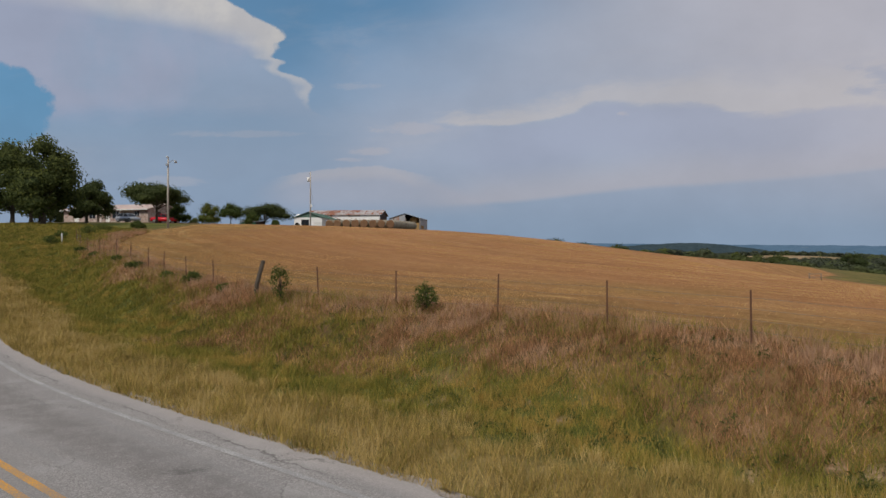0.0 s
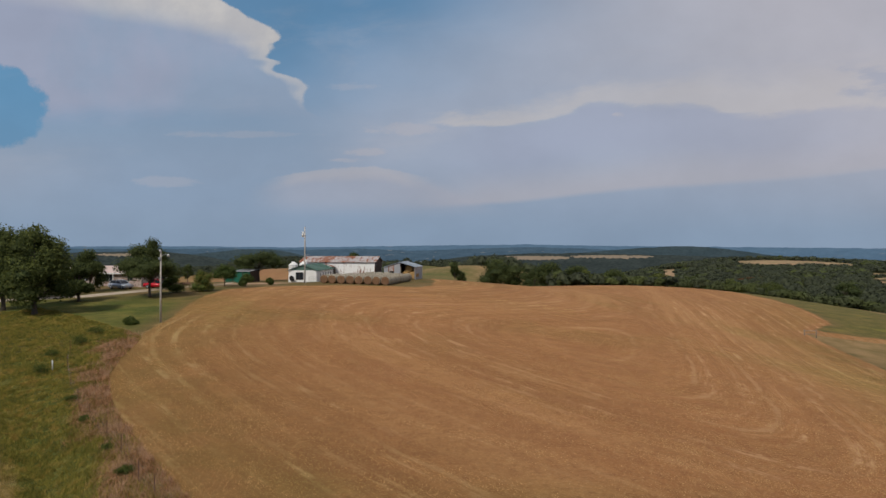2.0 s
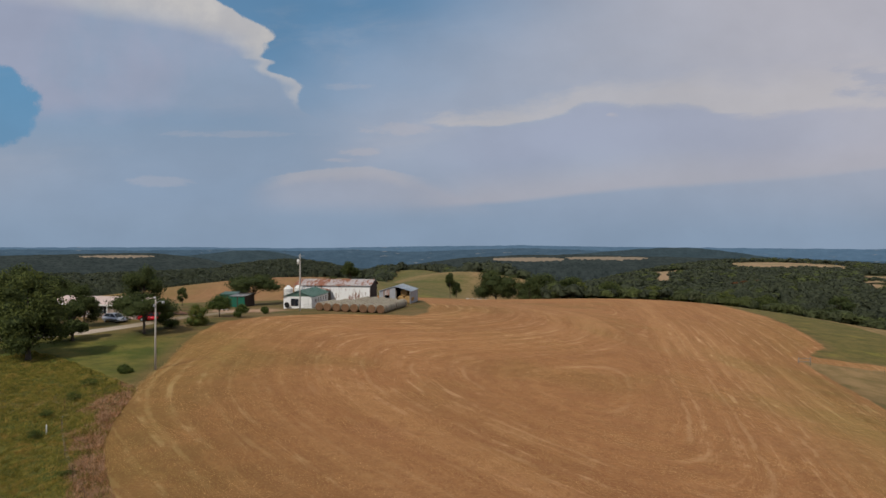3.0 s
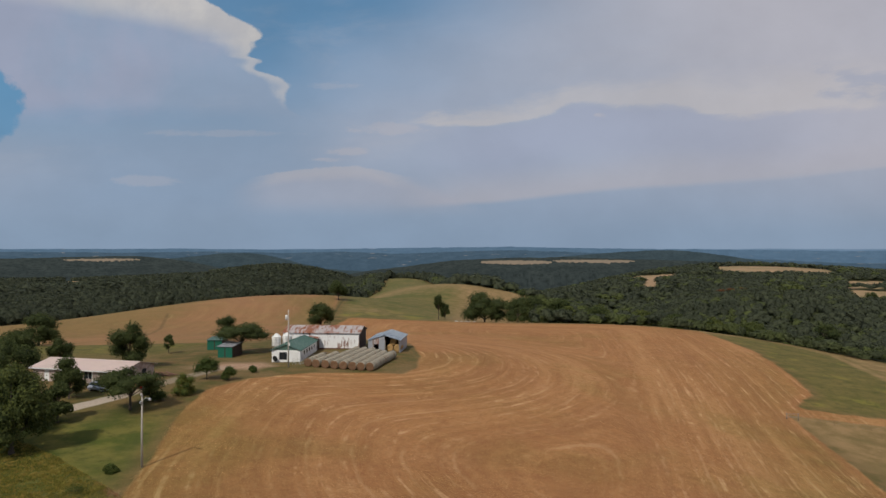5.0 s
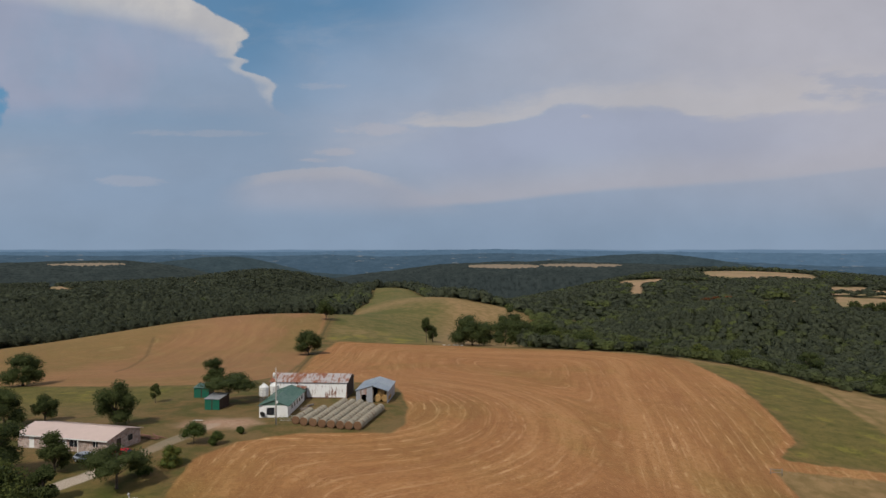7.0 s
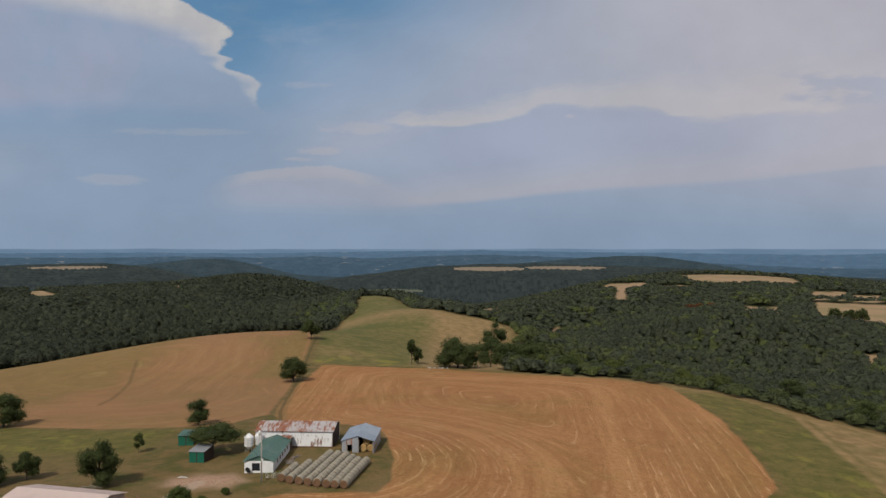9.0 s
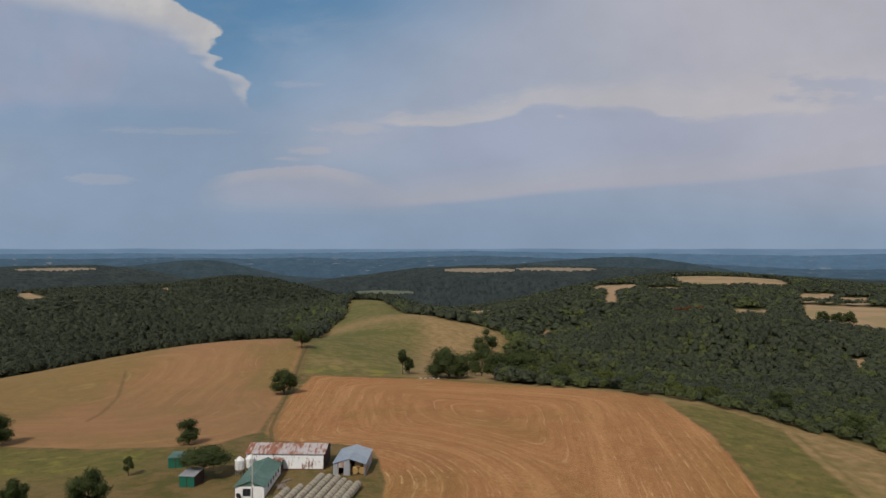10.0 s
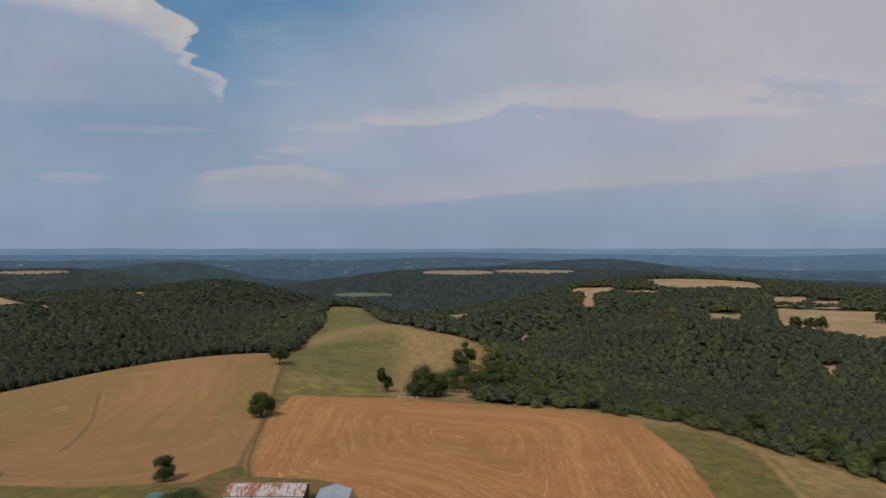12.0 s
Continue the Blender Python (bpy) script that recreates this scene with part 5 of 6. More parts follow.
# ---------------------------------------------------------------- trees and bushes
def make_tree(name, x, y, height, width, seed, label, category="tree", leaves=2600, leaf=0.16, trunk=0.22, clear=0.22, lobes=10, squash=1.0, material=None, tone=0.45, lean=(0, 0), flat=0.0, group="", dense=0.66):
    rng = np.random.default_rng(seed)
    top = thing(name, x, y, rng.uniform(0, 360), label, category, group)
    top.location.z -= 0.08
    # clumps round the ends of the limbs
    ends, bm = [], bmesh.new()
    bole = max(0.12, clear * 0.6 * height)
    r0 = trunk
    fork = Vector((lean[0] * 0.4, lean[1] * 0.4, bole))
    mid = Vector((lean[0] * 0.8, lean[1] * 0.8, bole + (height - bole) * 0.45))
    tube(bm, [(0, 0, -0.1), (0.03, 0.02, bole * 0.5), fork, mid, mid + Vector((0, 0, height * 0.22))], [r0 * 1.35, r0, r0 * 0.85, r0 * 0.5, r0 * 0.15], 8)
    part("trunk", bm, BARK, top, smooth=True)
    for k in range(lobes):
        a = 2 * math.pi * (k + rng.uniform(0, 0.6)) / lobes * 2.4
        up = rng.uniform(0.12, 0.92) if k else 0.95
        if flat:
            up = flat + (1 - flat) * up * 0.8
        reach = width / 2 * math.sqrt(max(0.08, 1 - (2 * up - 0.85) ** 2 * 0.85)) * rng.uniform(0.50, 0.80)
        end = Vector((math.cos(a) * reach + lean[0], math.sin(a) * reach + lean[1], bole + (height - bole) * (0.08 + 0.78 * up)))
        ends.append(end)
        start = fork.lerp(mid, min(1.0, up * 0.8))
        bm = bmesh.new()
        tube(bm, [start, start.lerp(end, 0.5) + Vector((0, 0, 0.04 * height)), end], [r0 * 0.42, r0 * 0.27, r0 * 0.07], 6)
        part("limb", bm, BARK, top, smooth=True)
    ends = np.array(ends)
    rad = width * rng.uniform(0.19, 0.29, len(ends)) * (0.9 if lobes > 8 else 1.0)
    leaves = int(leaves * 2.2)
    leaf = leaf * 0.86
    pick = rng.choice(len(ends), leaves, p=rad**2 / (rad**2).sum())
    way = rng.normal(size=(leaves, 3))
    way /= np.linalg.norm(way, axis=1, keepdims=True)
    depth = np.where(rng.uniform(size=leaves) < 0.25, rng.uniform(0.15, 0.7, leaves), rng.uniform(0.72, 1.12, leaves))
    ripple = 1 + 0.22 * np.sin(way[:, 0] * 6 + pick) * np.sin(way[:, 1] * 7 + way[:, 2] * 5)
    pos = ends[pick] + way * (rad[pick] * depth * ripple)[:, None] * np.array([1, 1, 0.72 * squash])
    pos[:, 2] = np.maximum(pos[:, 2], 0.12 * rng.uniform(0.4, 1.6, leaves))
    nrm = way + rng.normal(size=(leaves, 3)) * 0.6
    nrm /= np.linalg.norm(nrm, axis=1, keepdims=True)
    side = np.cross(nrm, rng.normal(size=(leaves, 3)))
    side /= np.linalg.norm(side, axis=1, keepdims=True)
    upw = np.cross(nrm, side)
    s = leaf * rng.uniform(0.6, 1.3, (leaves, 1))
    quad = np.stack([pos - side * s, pos - upw * s * 0.6, pos + side * s, pos + upw * s * 0.7], 1)
    # leaves on the upper sides of each clump get a lighter tone
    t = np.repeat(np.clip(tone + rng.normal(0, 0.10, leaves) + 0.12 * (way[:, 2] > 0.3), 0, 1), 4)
    mid_crown = np.array([lean[0], lean[1], bole + (height - bole) * 0.45])
    out = pos - mid_crown
    out /= np.linalg.norm(out, axis=1, keepdims=True) + 1e-6
    soft = way * 0.8 + out * 0.45 + nrm * 0.35
    # dense boughs inside the leaves: filler shells, inner shade put in as darker tone
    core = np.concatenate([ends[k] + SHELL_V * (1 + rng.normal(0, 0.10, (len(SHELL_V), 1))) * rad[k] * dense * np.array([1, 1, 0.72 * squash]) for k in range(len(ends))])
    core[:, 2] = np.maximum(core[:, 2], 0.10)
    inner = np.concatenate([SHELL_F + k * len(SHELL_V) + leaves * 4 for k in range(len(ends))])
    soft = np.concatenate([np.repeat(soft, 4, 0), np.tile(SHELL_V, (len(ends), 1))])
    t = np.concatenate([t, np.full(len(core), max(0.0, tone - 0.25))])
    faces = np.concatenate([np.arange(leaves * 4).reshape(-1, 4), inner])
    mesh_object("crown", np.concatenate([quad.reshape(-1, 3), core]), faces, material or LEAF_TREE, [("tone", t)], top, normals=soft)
    return top


make_tree("shade_tree", -49.2, 84.8, 11.4, 7.8, 21, "tall full-leaved shade tree beside the farm lane", leaves=6500, leaf=0.19, trunk=0.34, clear=0.12, lobes=16, squash=1.2, tone=0.68)
make_tree("shade_tree", -55, 88, 11.2, 7.0, 22, "tall full-leaved shade tree beside the farm lane", leaves=5000, leaf=0.19, trunk=0.30, clear=0.12, lobes=14, squash=1.2, tone=0.66)
make_tree("shade_tree", -50.2, 97, 5.6, 4.4, 36, "dark shade tree in the front yard", leaves=3500, leaf=0.18, trunk=0.25, clear=0.14, lobes=12, tone=0.3)
make_tree("shade_tree", -59.5, 99.5, 9.8, 7.5, 37, "tall full-leaved shade tree beside the farm lane", leaves=4000, leaf=0.19, trunk=0.28, clear=0.12, lobes=12, tone=0.45)
make_tree("shade_tree", -62.5, 107, 10.5, 7.6, 39, "tall dark shade tree at the end of the stone house", leaves=4200, leaf=0.18, trunk=0.28, clear=0.1, lobes=14, squash=1.2, tone=0.42)
make_tree("yard_tree", -54.6, 109, 6.9, 4.4, 23, "rounded yard tree in front of the stone house", leaves=3400, leaf=0.15, trunk=0.18, clear=0.05, lobes=14, squash=1.3, tone=0.35)
make_tree("mimosa_tree", -42.8, 103, 6.9, 8.8, 24, "wide flat-topped tree beside the utility pole", leaves=3600, leaf=0.15, trunk=0.2, clear=0.28, lobes=15, squash=0.7, flat=0.35, tone=0.3)
make_tree("round_tree", -57.2, 137.5, 9.2, 7.4, 25, "dense rounded dark tree behind the house", leaves=5200, leaf=0.17, trunk=0.24, clear=0.12, lobes=16, squash=1.2, tone=0.28)
make_tree("round_tree", -74.1, 144.3, 5.8, 4.8, 26, "dense rounded dark tree behind the house", leaves=3200, leaf=0.17, trunk=0.2, clear=0.1, lobes=12, squash=1.2, tone=0.2)
make_tree("round_tree", -79.95, 140.4, 8.0, 8.0, 27, "dense rounded dark tree behind the house", leaves=4200, leaf=0.17, trunk=0.24, clear=0.1, lobes=14, squash=1.2, tone=0.3)
make_tree("pasture_tree", -112, 206, 9.0, 11.0, 28, "spreading tree at the edge of the hay field", leaves=4600, leaf=0.22, trunk=0.32, clear=0.2, lobes=15, tone=0.3)
make_tree("young_tree", -59.3, 164, 4.6, 2.9, 29, "small young tree on the lawn", leaves=1300, leaf=0.14, trunk=0.09, clear=0.16, lobes=9, squash=1.3, tone=0.55)
make_tree("barnyard_tree", -53.9, 193, 7.2, 6.8, 46, "rounded tree at the field edge behind the sheds", leaves=2600, leaf=0.17, trunk=0.2, clear=0.10, lobes=15, squash=1.1, tone=0.3)
make_tree("mimosa_tree", -41.2, 159.0, 7.6, 11.0, 31, "wide flat-topped tree over the green shed", leaves=3600, leaf=0.17, trunk=0.2, clear=0.3, lobes=16, squash=0.6, flat=0.4, tone=0.2)
make_tree("field_tree", -42.5, 293, 10.5, 11.0, 32, "lone dense tree beside the field lane", leaves=4200, leaf=0.26, trunk=0.3, clear=0.1, lobes=15, squash=1.1, tone=0.28)
make_tree("field_tree", -48.5, 405, 12.0, 11.0, 33, "dense tree on the ridge at the field corner", leaves=3000, leaf=0.32, trunk=0.3, clear=0.1, lobes=13, tone=0.25)
make_tree("slender_tree", 11.8, 351, 9.0, 6.0, 38, "slender upright tree on the pasture edge", leaves=1500, leaf=0.26, trunk=0.18, clear=0.08, lobes=9, squash=1.4, tone=0.3)
make_tree("slender_tree", 8.5, 349, 13.8, 5.6, 34, "slender upright tree on the pasture edge", leaves=2200, leaf=0.28, trunk=0.22, clear=0.12, lobes=11, squash=1.5, tone=0.3)
make_tree("oak_tree", 31, 340, 15.5, 22, 35, "large broad dark tree at the field edge", leaves=6500, leaf=0.34, trunk=0.5, clear=0.06, lobes=22, squash=1.0, tone=0.3)
for k, (x, y, h, w, tone) in enumerate(((71, 489, 21, 19, 0.22), (52, 372, 16, 17, 0.3), (53, 332, 13, 15, 0.3), (67, 313, 8.0, 10, 0.85), (78, 308, 7.5, 11, 0.5), (96, 478, 15, 18, 0.2), (86, 462, 12, 14, 0.3), (67, 336, 13, 14, 0.45), (86, 325, 9.0, 12, 0.78), (60, 351, 13, 13, 0.35),
                                            (98, 305, 6.5, 11, 0.8), (110, 297, 6.2, 10, 0.45), (123, 289, 6.0, 10, 0.8), (136, 280, 6.0, 10, 0.62))):
    make_tree("edge_tree", x, y, h, w, 40 + k, "woodland-edge tree beside the pasture", leaves=3000, leaf=0.34, trunk=0.3, clear=0.04, lobes=15, squash=1.1, tone=tone, group="woodland edge trees")
make_tree("edge_tree", 156, 262, 11, 11, 50, "open-branched woodland-edge tree beyond the field", leaves=1500, leaf=0.26, trunk=0.3, clear=0.3, lobes=14, tone=0.3)
for k, (x, y, h, w) in enumerate(((180, 214, 10, 9), (178, 196, 11, 10), (186, 228, 10, 10), (170, 238, 9, 9), (186, 182, 10, 10))):
    make_tree("edge_tree", x, y, h, w, 60 + k, "woodland-edge tree at the foot of the meadow", leaves=3000, leaf=0.26, trunk=0.25, clear=0.06, lobes=13, squash=1.1, tone=0.30 + 0.2 * (k % 2), group="woodland edge trees")
for k, (x, y, h, w, tone) in enumerate(((-38.1, 112.6, 3.5, 4.0, 0.8), (-34.4, 124, 2.4, 2.5, 0.4), (-32, 131.4, 1.4, 1.5, 0.4), (-41.5, 108.5, 3.0, 3.4, 0.2), (-60, 80, 2.0, 3.0, 0.3), (-35.2, 79.5, 0.7, 1.6, 0.55))):
    make_tree("bush", x, y, h, w, 70 + k, "rounded green bush beside the hay field", "bush", leaves=1700, leaf=0.12, trunk=0.06, clear=0.04, lobes=12, squash=1.2, material=LEAF_BUSH, tone=tone, group="bushes by the field")
make_tree("small_tree", -38.4, 124.6, 4.0, 4.6, 80, "small open-branched tree beside the gravel yard", leaves=1500, leaf=0.13, trunk=0.1, clear=0.3, lobes=12, material=LEAF_BUSH, tone=0.4)
# saplings in the fence line
for k, (x, y, h, w) in enumerate(((-5.9, 25.0, 1.55, 0.85), (-0.5, 21.0, 1.05, 0.7))):
    make_tree("sapling", x, y, h, w, 90 + k, "leafy green sapling growing in the wire fence", "sapling", leaves=330, leaf=0.045, trunk=0.022, clear=0.05, lobes=16, squash=1.6, material=LEAF_BUSH, tone=0.6, dense=0.15, group="saplings in the fence")
for k, (x, y, h, w) in enumerate(((-33.6, 59, 1.0, 1.6), (-27.0, 51.4, 0.6, 1.3), (-23.6, 46.6, 0.5, 1.0), (-19.2, 40.6, 0.5, 0.9), (-16.8, 37.4, 0.5, 1.3), (-35.5, 64, 1.0, 1.5), (-11.4, 31.2, 0.7, 1.2), (-13.2, 33.0, 0.5, 1.0), (-9.0, 28.4, 0.5, 0.8), (-35.4, 69, 1.2, 2.4), (-36.4, 74, 1.0, 2.6))):
    make_tree("weed_clump", x, y, h * 0.85, w * 0.8, 100 + k, "scrubby weeds along the wire fence", "bush", leaves=520, leaf=0.05, trunk=0.02, clear=0.03, lobes=12, material=LEAF_BUSH, tone=0.62, dense=0.12, group="weeds along the fence")


# ---------------------------------------------------------------- wire fence along the field


def steel_post(parent, x, y, h, seed):
    rng = np.random.default_rng(seed)
    bm = bmesh.new()
    z = gz(x, y) - 0.1
    lean = rng.normal(0, 0.025, 2)
    for a, b, c, d in ((-0.022, -0.004, 0.022, 0.004), (-0.004, -0.004, 0.004, 0.034)):
        vs = box(bm, a, b, 0, c, d, h + 0.1)
        for v in vs:
            v.co = Vector((x + v.co.x + lean[0] * v.co.z, y + v.co.y + lean[1] * v.co.z, z + v.co.z))
    for k in range(6):
        q = 0.2 + k * (h - 0.2) / 6
        box(bm, x - 0.012 + lean[0] * q, y - 0.02, z + q, x + 0.012 + lean[0] * q, y - 0.004, z + q + 0.03)
    part("post", bm, POST_RUST, parent)


def wire_fence(line, tops, label, height=1.22):
    top = tagged(new("wire_fence"), label, "fence")
    for k, (x, y) in enumerate(line):
        steel_post(top, x, y, height, k)
    for hgt in tops:
        bm = bmesh.new()
        pts = []
        for (ax, ay), (bx, by) in zip(line, line[1:]):
            for t in (0, 0.5):
                x, y = ax + (bx - ax) * t, ay + (by - ay) * t
                pts.append((x, y - 0.01, gz(x, y) + hgt - (0.03 if t else 0)))
        tube(bm, pts, 0.0035, 4)
        part("wire", bm, WIRE, top)
    return top


wire_fence(FENCE, (0.30, 0.55, 0.80, 1.05), "rusty steel post and barbed wire fence along the hay field")
leaning = thing("corner_post", -7.3, 26.7, 0, "dark weathered wooden corner post leaning in the fence line", "post")
bm = bmesh.new()
tube(bm, [(0, 0, -0.2), (0.09, 0, 0.5), (0.32, 0.02, 1.36), (0.33, 0.02, 1.40)], [0.085, 0.085, 0.078, 0.05], 10)
part("post", bm, BARK, leaning, smooth=True)
mark = thing("marker_post", -33.2, 60.0, 0, "short white plastic marker post by the fence", "marker")
bm = bmesh.new()
tube(bm, [(0, 0, -0.1), (0, 0, 0.8), (0, 0, 0.86)], [0.055, 0.055, 0.03], 10)
part("tube", bm, PLASTIC_WHITE, mark, smooth=True)

# fence and wooden brace beyond the field
FENCE_B = [(73.2, 133.3), (80, 132.7), (87, 132.2), (94, 131.7), (101, 131.0), (108, 130.2), (116, 129.3), (124, 128.0)]
wire_fence(FENCE_B, (0.45, 0.78, 1.08), "steel post and wire fence across the meadow")
brace = thing("fence_brace", 72.1, 133.4, -6, "weathered wooden corner brace at the end of the fence", "fence")
for x in (-1.1, 1.1):
    bm = bmesh.new()
    tube(bm, [(x, 0, -0.2), (x, 0, 1.35)], 0.09, 8)
    part("post", bm, GREY_WOOD, brace, smooth=True)
for z in (0.55, 1.15):
    bm = bmesh.new()
    tube(bm, [(-1.1, 0, z), (1.1, 0, z)], 0.055, 8)
    part("rail", bm, GREY_WOOD, brace, smooth=True)


# ---------------------------------------------------------------- utility poles
def utility_pole(x, y, h, label, lamp=False, can=False):
    top = thing("utility_pole", x, y, 0, label, "utility pole", "utility poles")
    bm = bmesh.new()
    tube(bm, [(0, 0, -0.3), (0, 0, h * 0.5), (0.03, 0, h)], [0.13, 0.11, 0.085], 12)
    part("pole", bm, POLE_WOOD, top, smooth=True)
    if lamp:
        bm = bmesh.new()
        tube(bm, [(0.05, 0, h - 0.7), (0.5, -0.1, h - 0.42), (0.95, -0.2, h - 0.45)], 0.03, 8)
        arm = part("lamp_arm", bm, STEEL, top)
        bm = bmesh.new()
        tube(bm, [(0.95, -0.2, h - 0.40), (0.98, -0.2, h - 0.55), (0.98, -0.2, h - 0.72)], [0.08, 0.17, 0.13], 12)
        part("lamp_head", bm, STEEL, arm, smooth=True)
        box_part("insulator", (-0.07, -0.30, h - 0.08, 0.05, 0.05, h + 0.10), PLASTIC_WHITE, top, bevel=0.02)
        box_part("junction_box", (-0.16, -0.28, h - 1.05, 0.06, -0.10, h - 0.78), STEEL, top, bevel=0.02)
    if can:
        bm = bmesh.new()
        tube(bm, [(-0.34, -0.05, h - 2.05), (-0.34, -0.05, h - 1.15), (-0.34, -0.05, h - 1.05)], [0.24, 0.24, 0.12], 14)
        part("transformer", bm, PLASTIC_WHITE, top, smooth=True)
        for dz in (0.05, 0.55):
            bm = bmesh.new()
            tube(bm, [(-0.02, 0, h - dz - 0.3), (-0.26, -0.03, h - dz - 0.3)], 0.03, 6)
            part("bracket", bm, STEEL, top)
        box_part("meter_box", (0.08, -0.28, 4.2, 0.40, -0.08, 4.75), PLASTIC_WHITE, top, bevel=0.03)
        bm = bmesh.new()
        tube(bm, [(0.14, -0.03, 0.0), (0.14, -0.03, h - 1.6)], 0.03, 6)
        part("conduit", bm, STEEL, top)
    return top


utility_pole(-32.3, 80.9, 8.35, "weathered wooden utility pole with a yard lamp", lamp=True)
utility_pole(-26.55, 137.81, 11.3, "wooden utility pole with a white transformer can", can=True)


def cable(a, b, sag, name="overhead_wire"):
    ob = tagged(new(name), "thin dark overhead service wire", "cable")
    pts = [Vector(a).lerp(Vector(b), k / 14) - Vector((0, 0, sag * (1 - (2 * k / 14 - 1) ** 2))) for k in range(15)]
    bm = bmesh.new()
    tube(bm, pts, 0.012, 4)
    part("strand", bm, WIRE, ob)


cable((-26.5, 137.9, gz(-26.55, 137.81) + 8.6), (-27, 146, gz(-27.5, 146) + 3.2), 0.3)


# ---------------------------------------------------------------- buildings
def window_part(parent, face_y, x0, x1, z0, z1, bars=2, depth=0.05, frame=None):
    """A framed window in a wall that looks to -y."""
    bm = bmesh.new()
    for a, b, c, d in ((x0 - 0.06, z0 - 0.06, x1 + 0.06, z0), (x0 - 0.06, z1, x1 + 0.06, z1 + 0.06), (x0 - 0.06, z0, x0, z1), (x1, z0, x1 + 0.06, z1)):
        box(bm, a, face_y - depth, b, c, face_y + 0.02, d)
    for k in range(1, bars):
        x = x0 + (x1 - x0) * k / bars
        box(bm, x - 0.025, face_y - depth, z0, x + 0.025, face_y + 0.02, z1)
    win = part("window", bm, frame or PLASTIC_WHITE, parent)
    for k in range(bars):
        w = (x1 - x0) / bars
        box_part("pane", (x0 + w * k + 0.02, face_y - depth * 0.5, z0, x0 + w * (k + 1) - 0.02, face_y - depth * 0.5 + 0.01, z1), GLASS, win)
    return win


def gable_walls(top, w, d, eave, ridge, material, name="wall", thick=0.15, skip=()):
    """Four walls, gables at the front (y = 0) and back, of a w wide, d deep house centred on x."""
    h = w / 2
    outline = [(-h, -0.3), (h, -0.3), (h, eave), (0, ridge), (-h, eave)]
    if "front" not in skip:
        bm = bmesh.new()
        prism(bm, outline, "y", 0, thick)
        part(name, bm, material, top)
    bm = bmesh.new()
    prism(bm, outline, "y", d - thick, d)
    part(name, bm, material, top)
    for x in (-h, h - thick):
        box_part(name, (x, thick, -0.3, x + thick, d - thick, eave - 0.02), material, top)


def gable_roof(top, w, d, eave, ridge, material, over=0.3, rib=1.3, name="roof"):
    h = w / 2
    drop = (ridge - eave) / h * over
    z = 0.06
    for s in (-1, 1):
        a, b = (s * (h + over), -over, eave - drop + z), (s * (h + over), d + over, eave - drop + z)
        c, e = (0, d + over, ridge + z), (0, -over, ridge + z)
        panel_roof(top, [a, b, c, e] if s > 0 else [b, a, e, c], material, max(2, int(d / rib)), name)
    bm = bmesh.new()
    prism(bm, [(-0.18, ridge + z - 0.03), (0, ridge + z + 0.07), (0.18, ridge + z - 0.03), (0, ridge + z - 0.005)], "y", -over, d + over)
    part("ridge_cap", bm, material, top)


# the low white milk house with a green roof
office = thing("milk_house", -28.2, 143.9, -4, "low white farm building with a green metal roof", "farm building")
gable_walls(office, 5.9, 15.5, 2.45, 3.55, WALL_WHITE)
gable_roof(office, 5.9, 15.5, 2.45, 3.55, ROOF_GREEN, 0.35)
bm = bmesh.new()
prism(bm, [(-2.95, 2.47), (2.95, 2.47), (0, 3.54)], "y", -0.03, -0.003)
part("gable_panel", bm, ROOF_GREEN, office, "dark green gable siding")
window_part(office, -0.01, -1.35, 0.15, 0.55, 1.95, 2, frame=DARK_WOOD)
box_part("front_door", (1.45, -0.05, 0.0, 2.30, -0.005, 2.0), PLASTIC_WHITE, office)
bm = bmesh.new()
tube(bm, [(-2.1, -0.55, 0.75), (-2.05, -0.42, 0.78), (-2.0, -0.35, 0.8)], [0.62, 0.5, 0.08], 20)
part("tractor_tyre", bm, TYRE, office, "black tyre leaning on the wall")
for k in range(5):
    y = 3.2 + k * 2.3
    box_part("side_window", (2.951, y, 1.05, 2.99, y + 0.85, 1.85), GLASS, office)
tagged(panel_roof(office, [(3.2, 15.2, 2.75), (3.2, 17.6, 2.75), (1.2, 17.6, 3.35), (1.2, 15.2, 3.35)], ROOF_RUST, 2, "lean_to_roof"), "rusty lean-to roof")
box_part("lean_to_wall", (1.3, 15.5, -0.3, 3.1, 17.5, 2.7), DARK_WOOD, office)

# the long barn with a rusty roof
barn = thing("barn", -23.6, 161.6, -6.5, "long white barn with flaking paint and a rusty metal roof", "barn")
L, D, EAVE, RIDGE = 17.9, 8.4, 3.9, 5.05
for name, y in (("front_wall", 0.0), ("back_wall", D - 0.15)):
    box_part(name, (-L / 2, y, -0.3, L / 2, y + 0.15, EAVE), WALL_FLAKED, barn)
for x in (-L / 2, L / 2 - 0.15):
    bm = bmesh.new()
    prism(bm, [(0.16, -0.3), (D - 0.16, -0.3), (D - 0.16, EAVE), (D / 2, RIDGE - 0.02), (0.16, EAVE)], "x", x, x + 0.15)
    part("gable_wall", bm, DARK_WOOD, barn, "dark weathered board gable")
for k in range(31):
    x = -L / 2 + k * L / 30.5
    box_part("batten", (x, -0.035, 0.0, x + 0.05, -0.002, EAVE - 0.05), WALL_FLAKED, barn)
box_part("foundation_strip", (-L / 2, -0.06, -0.3, L / 2, -0.002, 0.32), POST_RUST, barn, "rust-stained concrete footing")
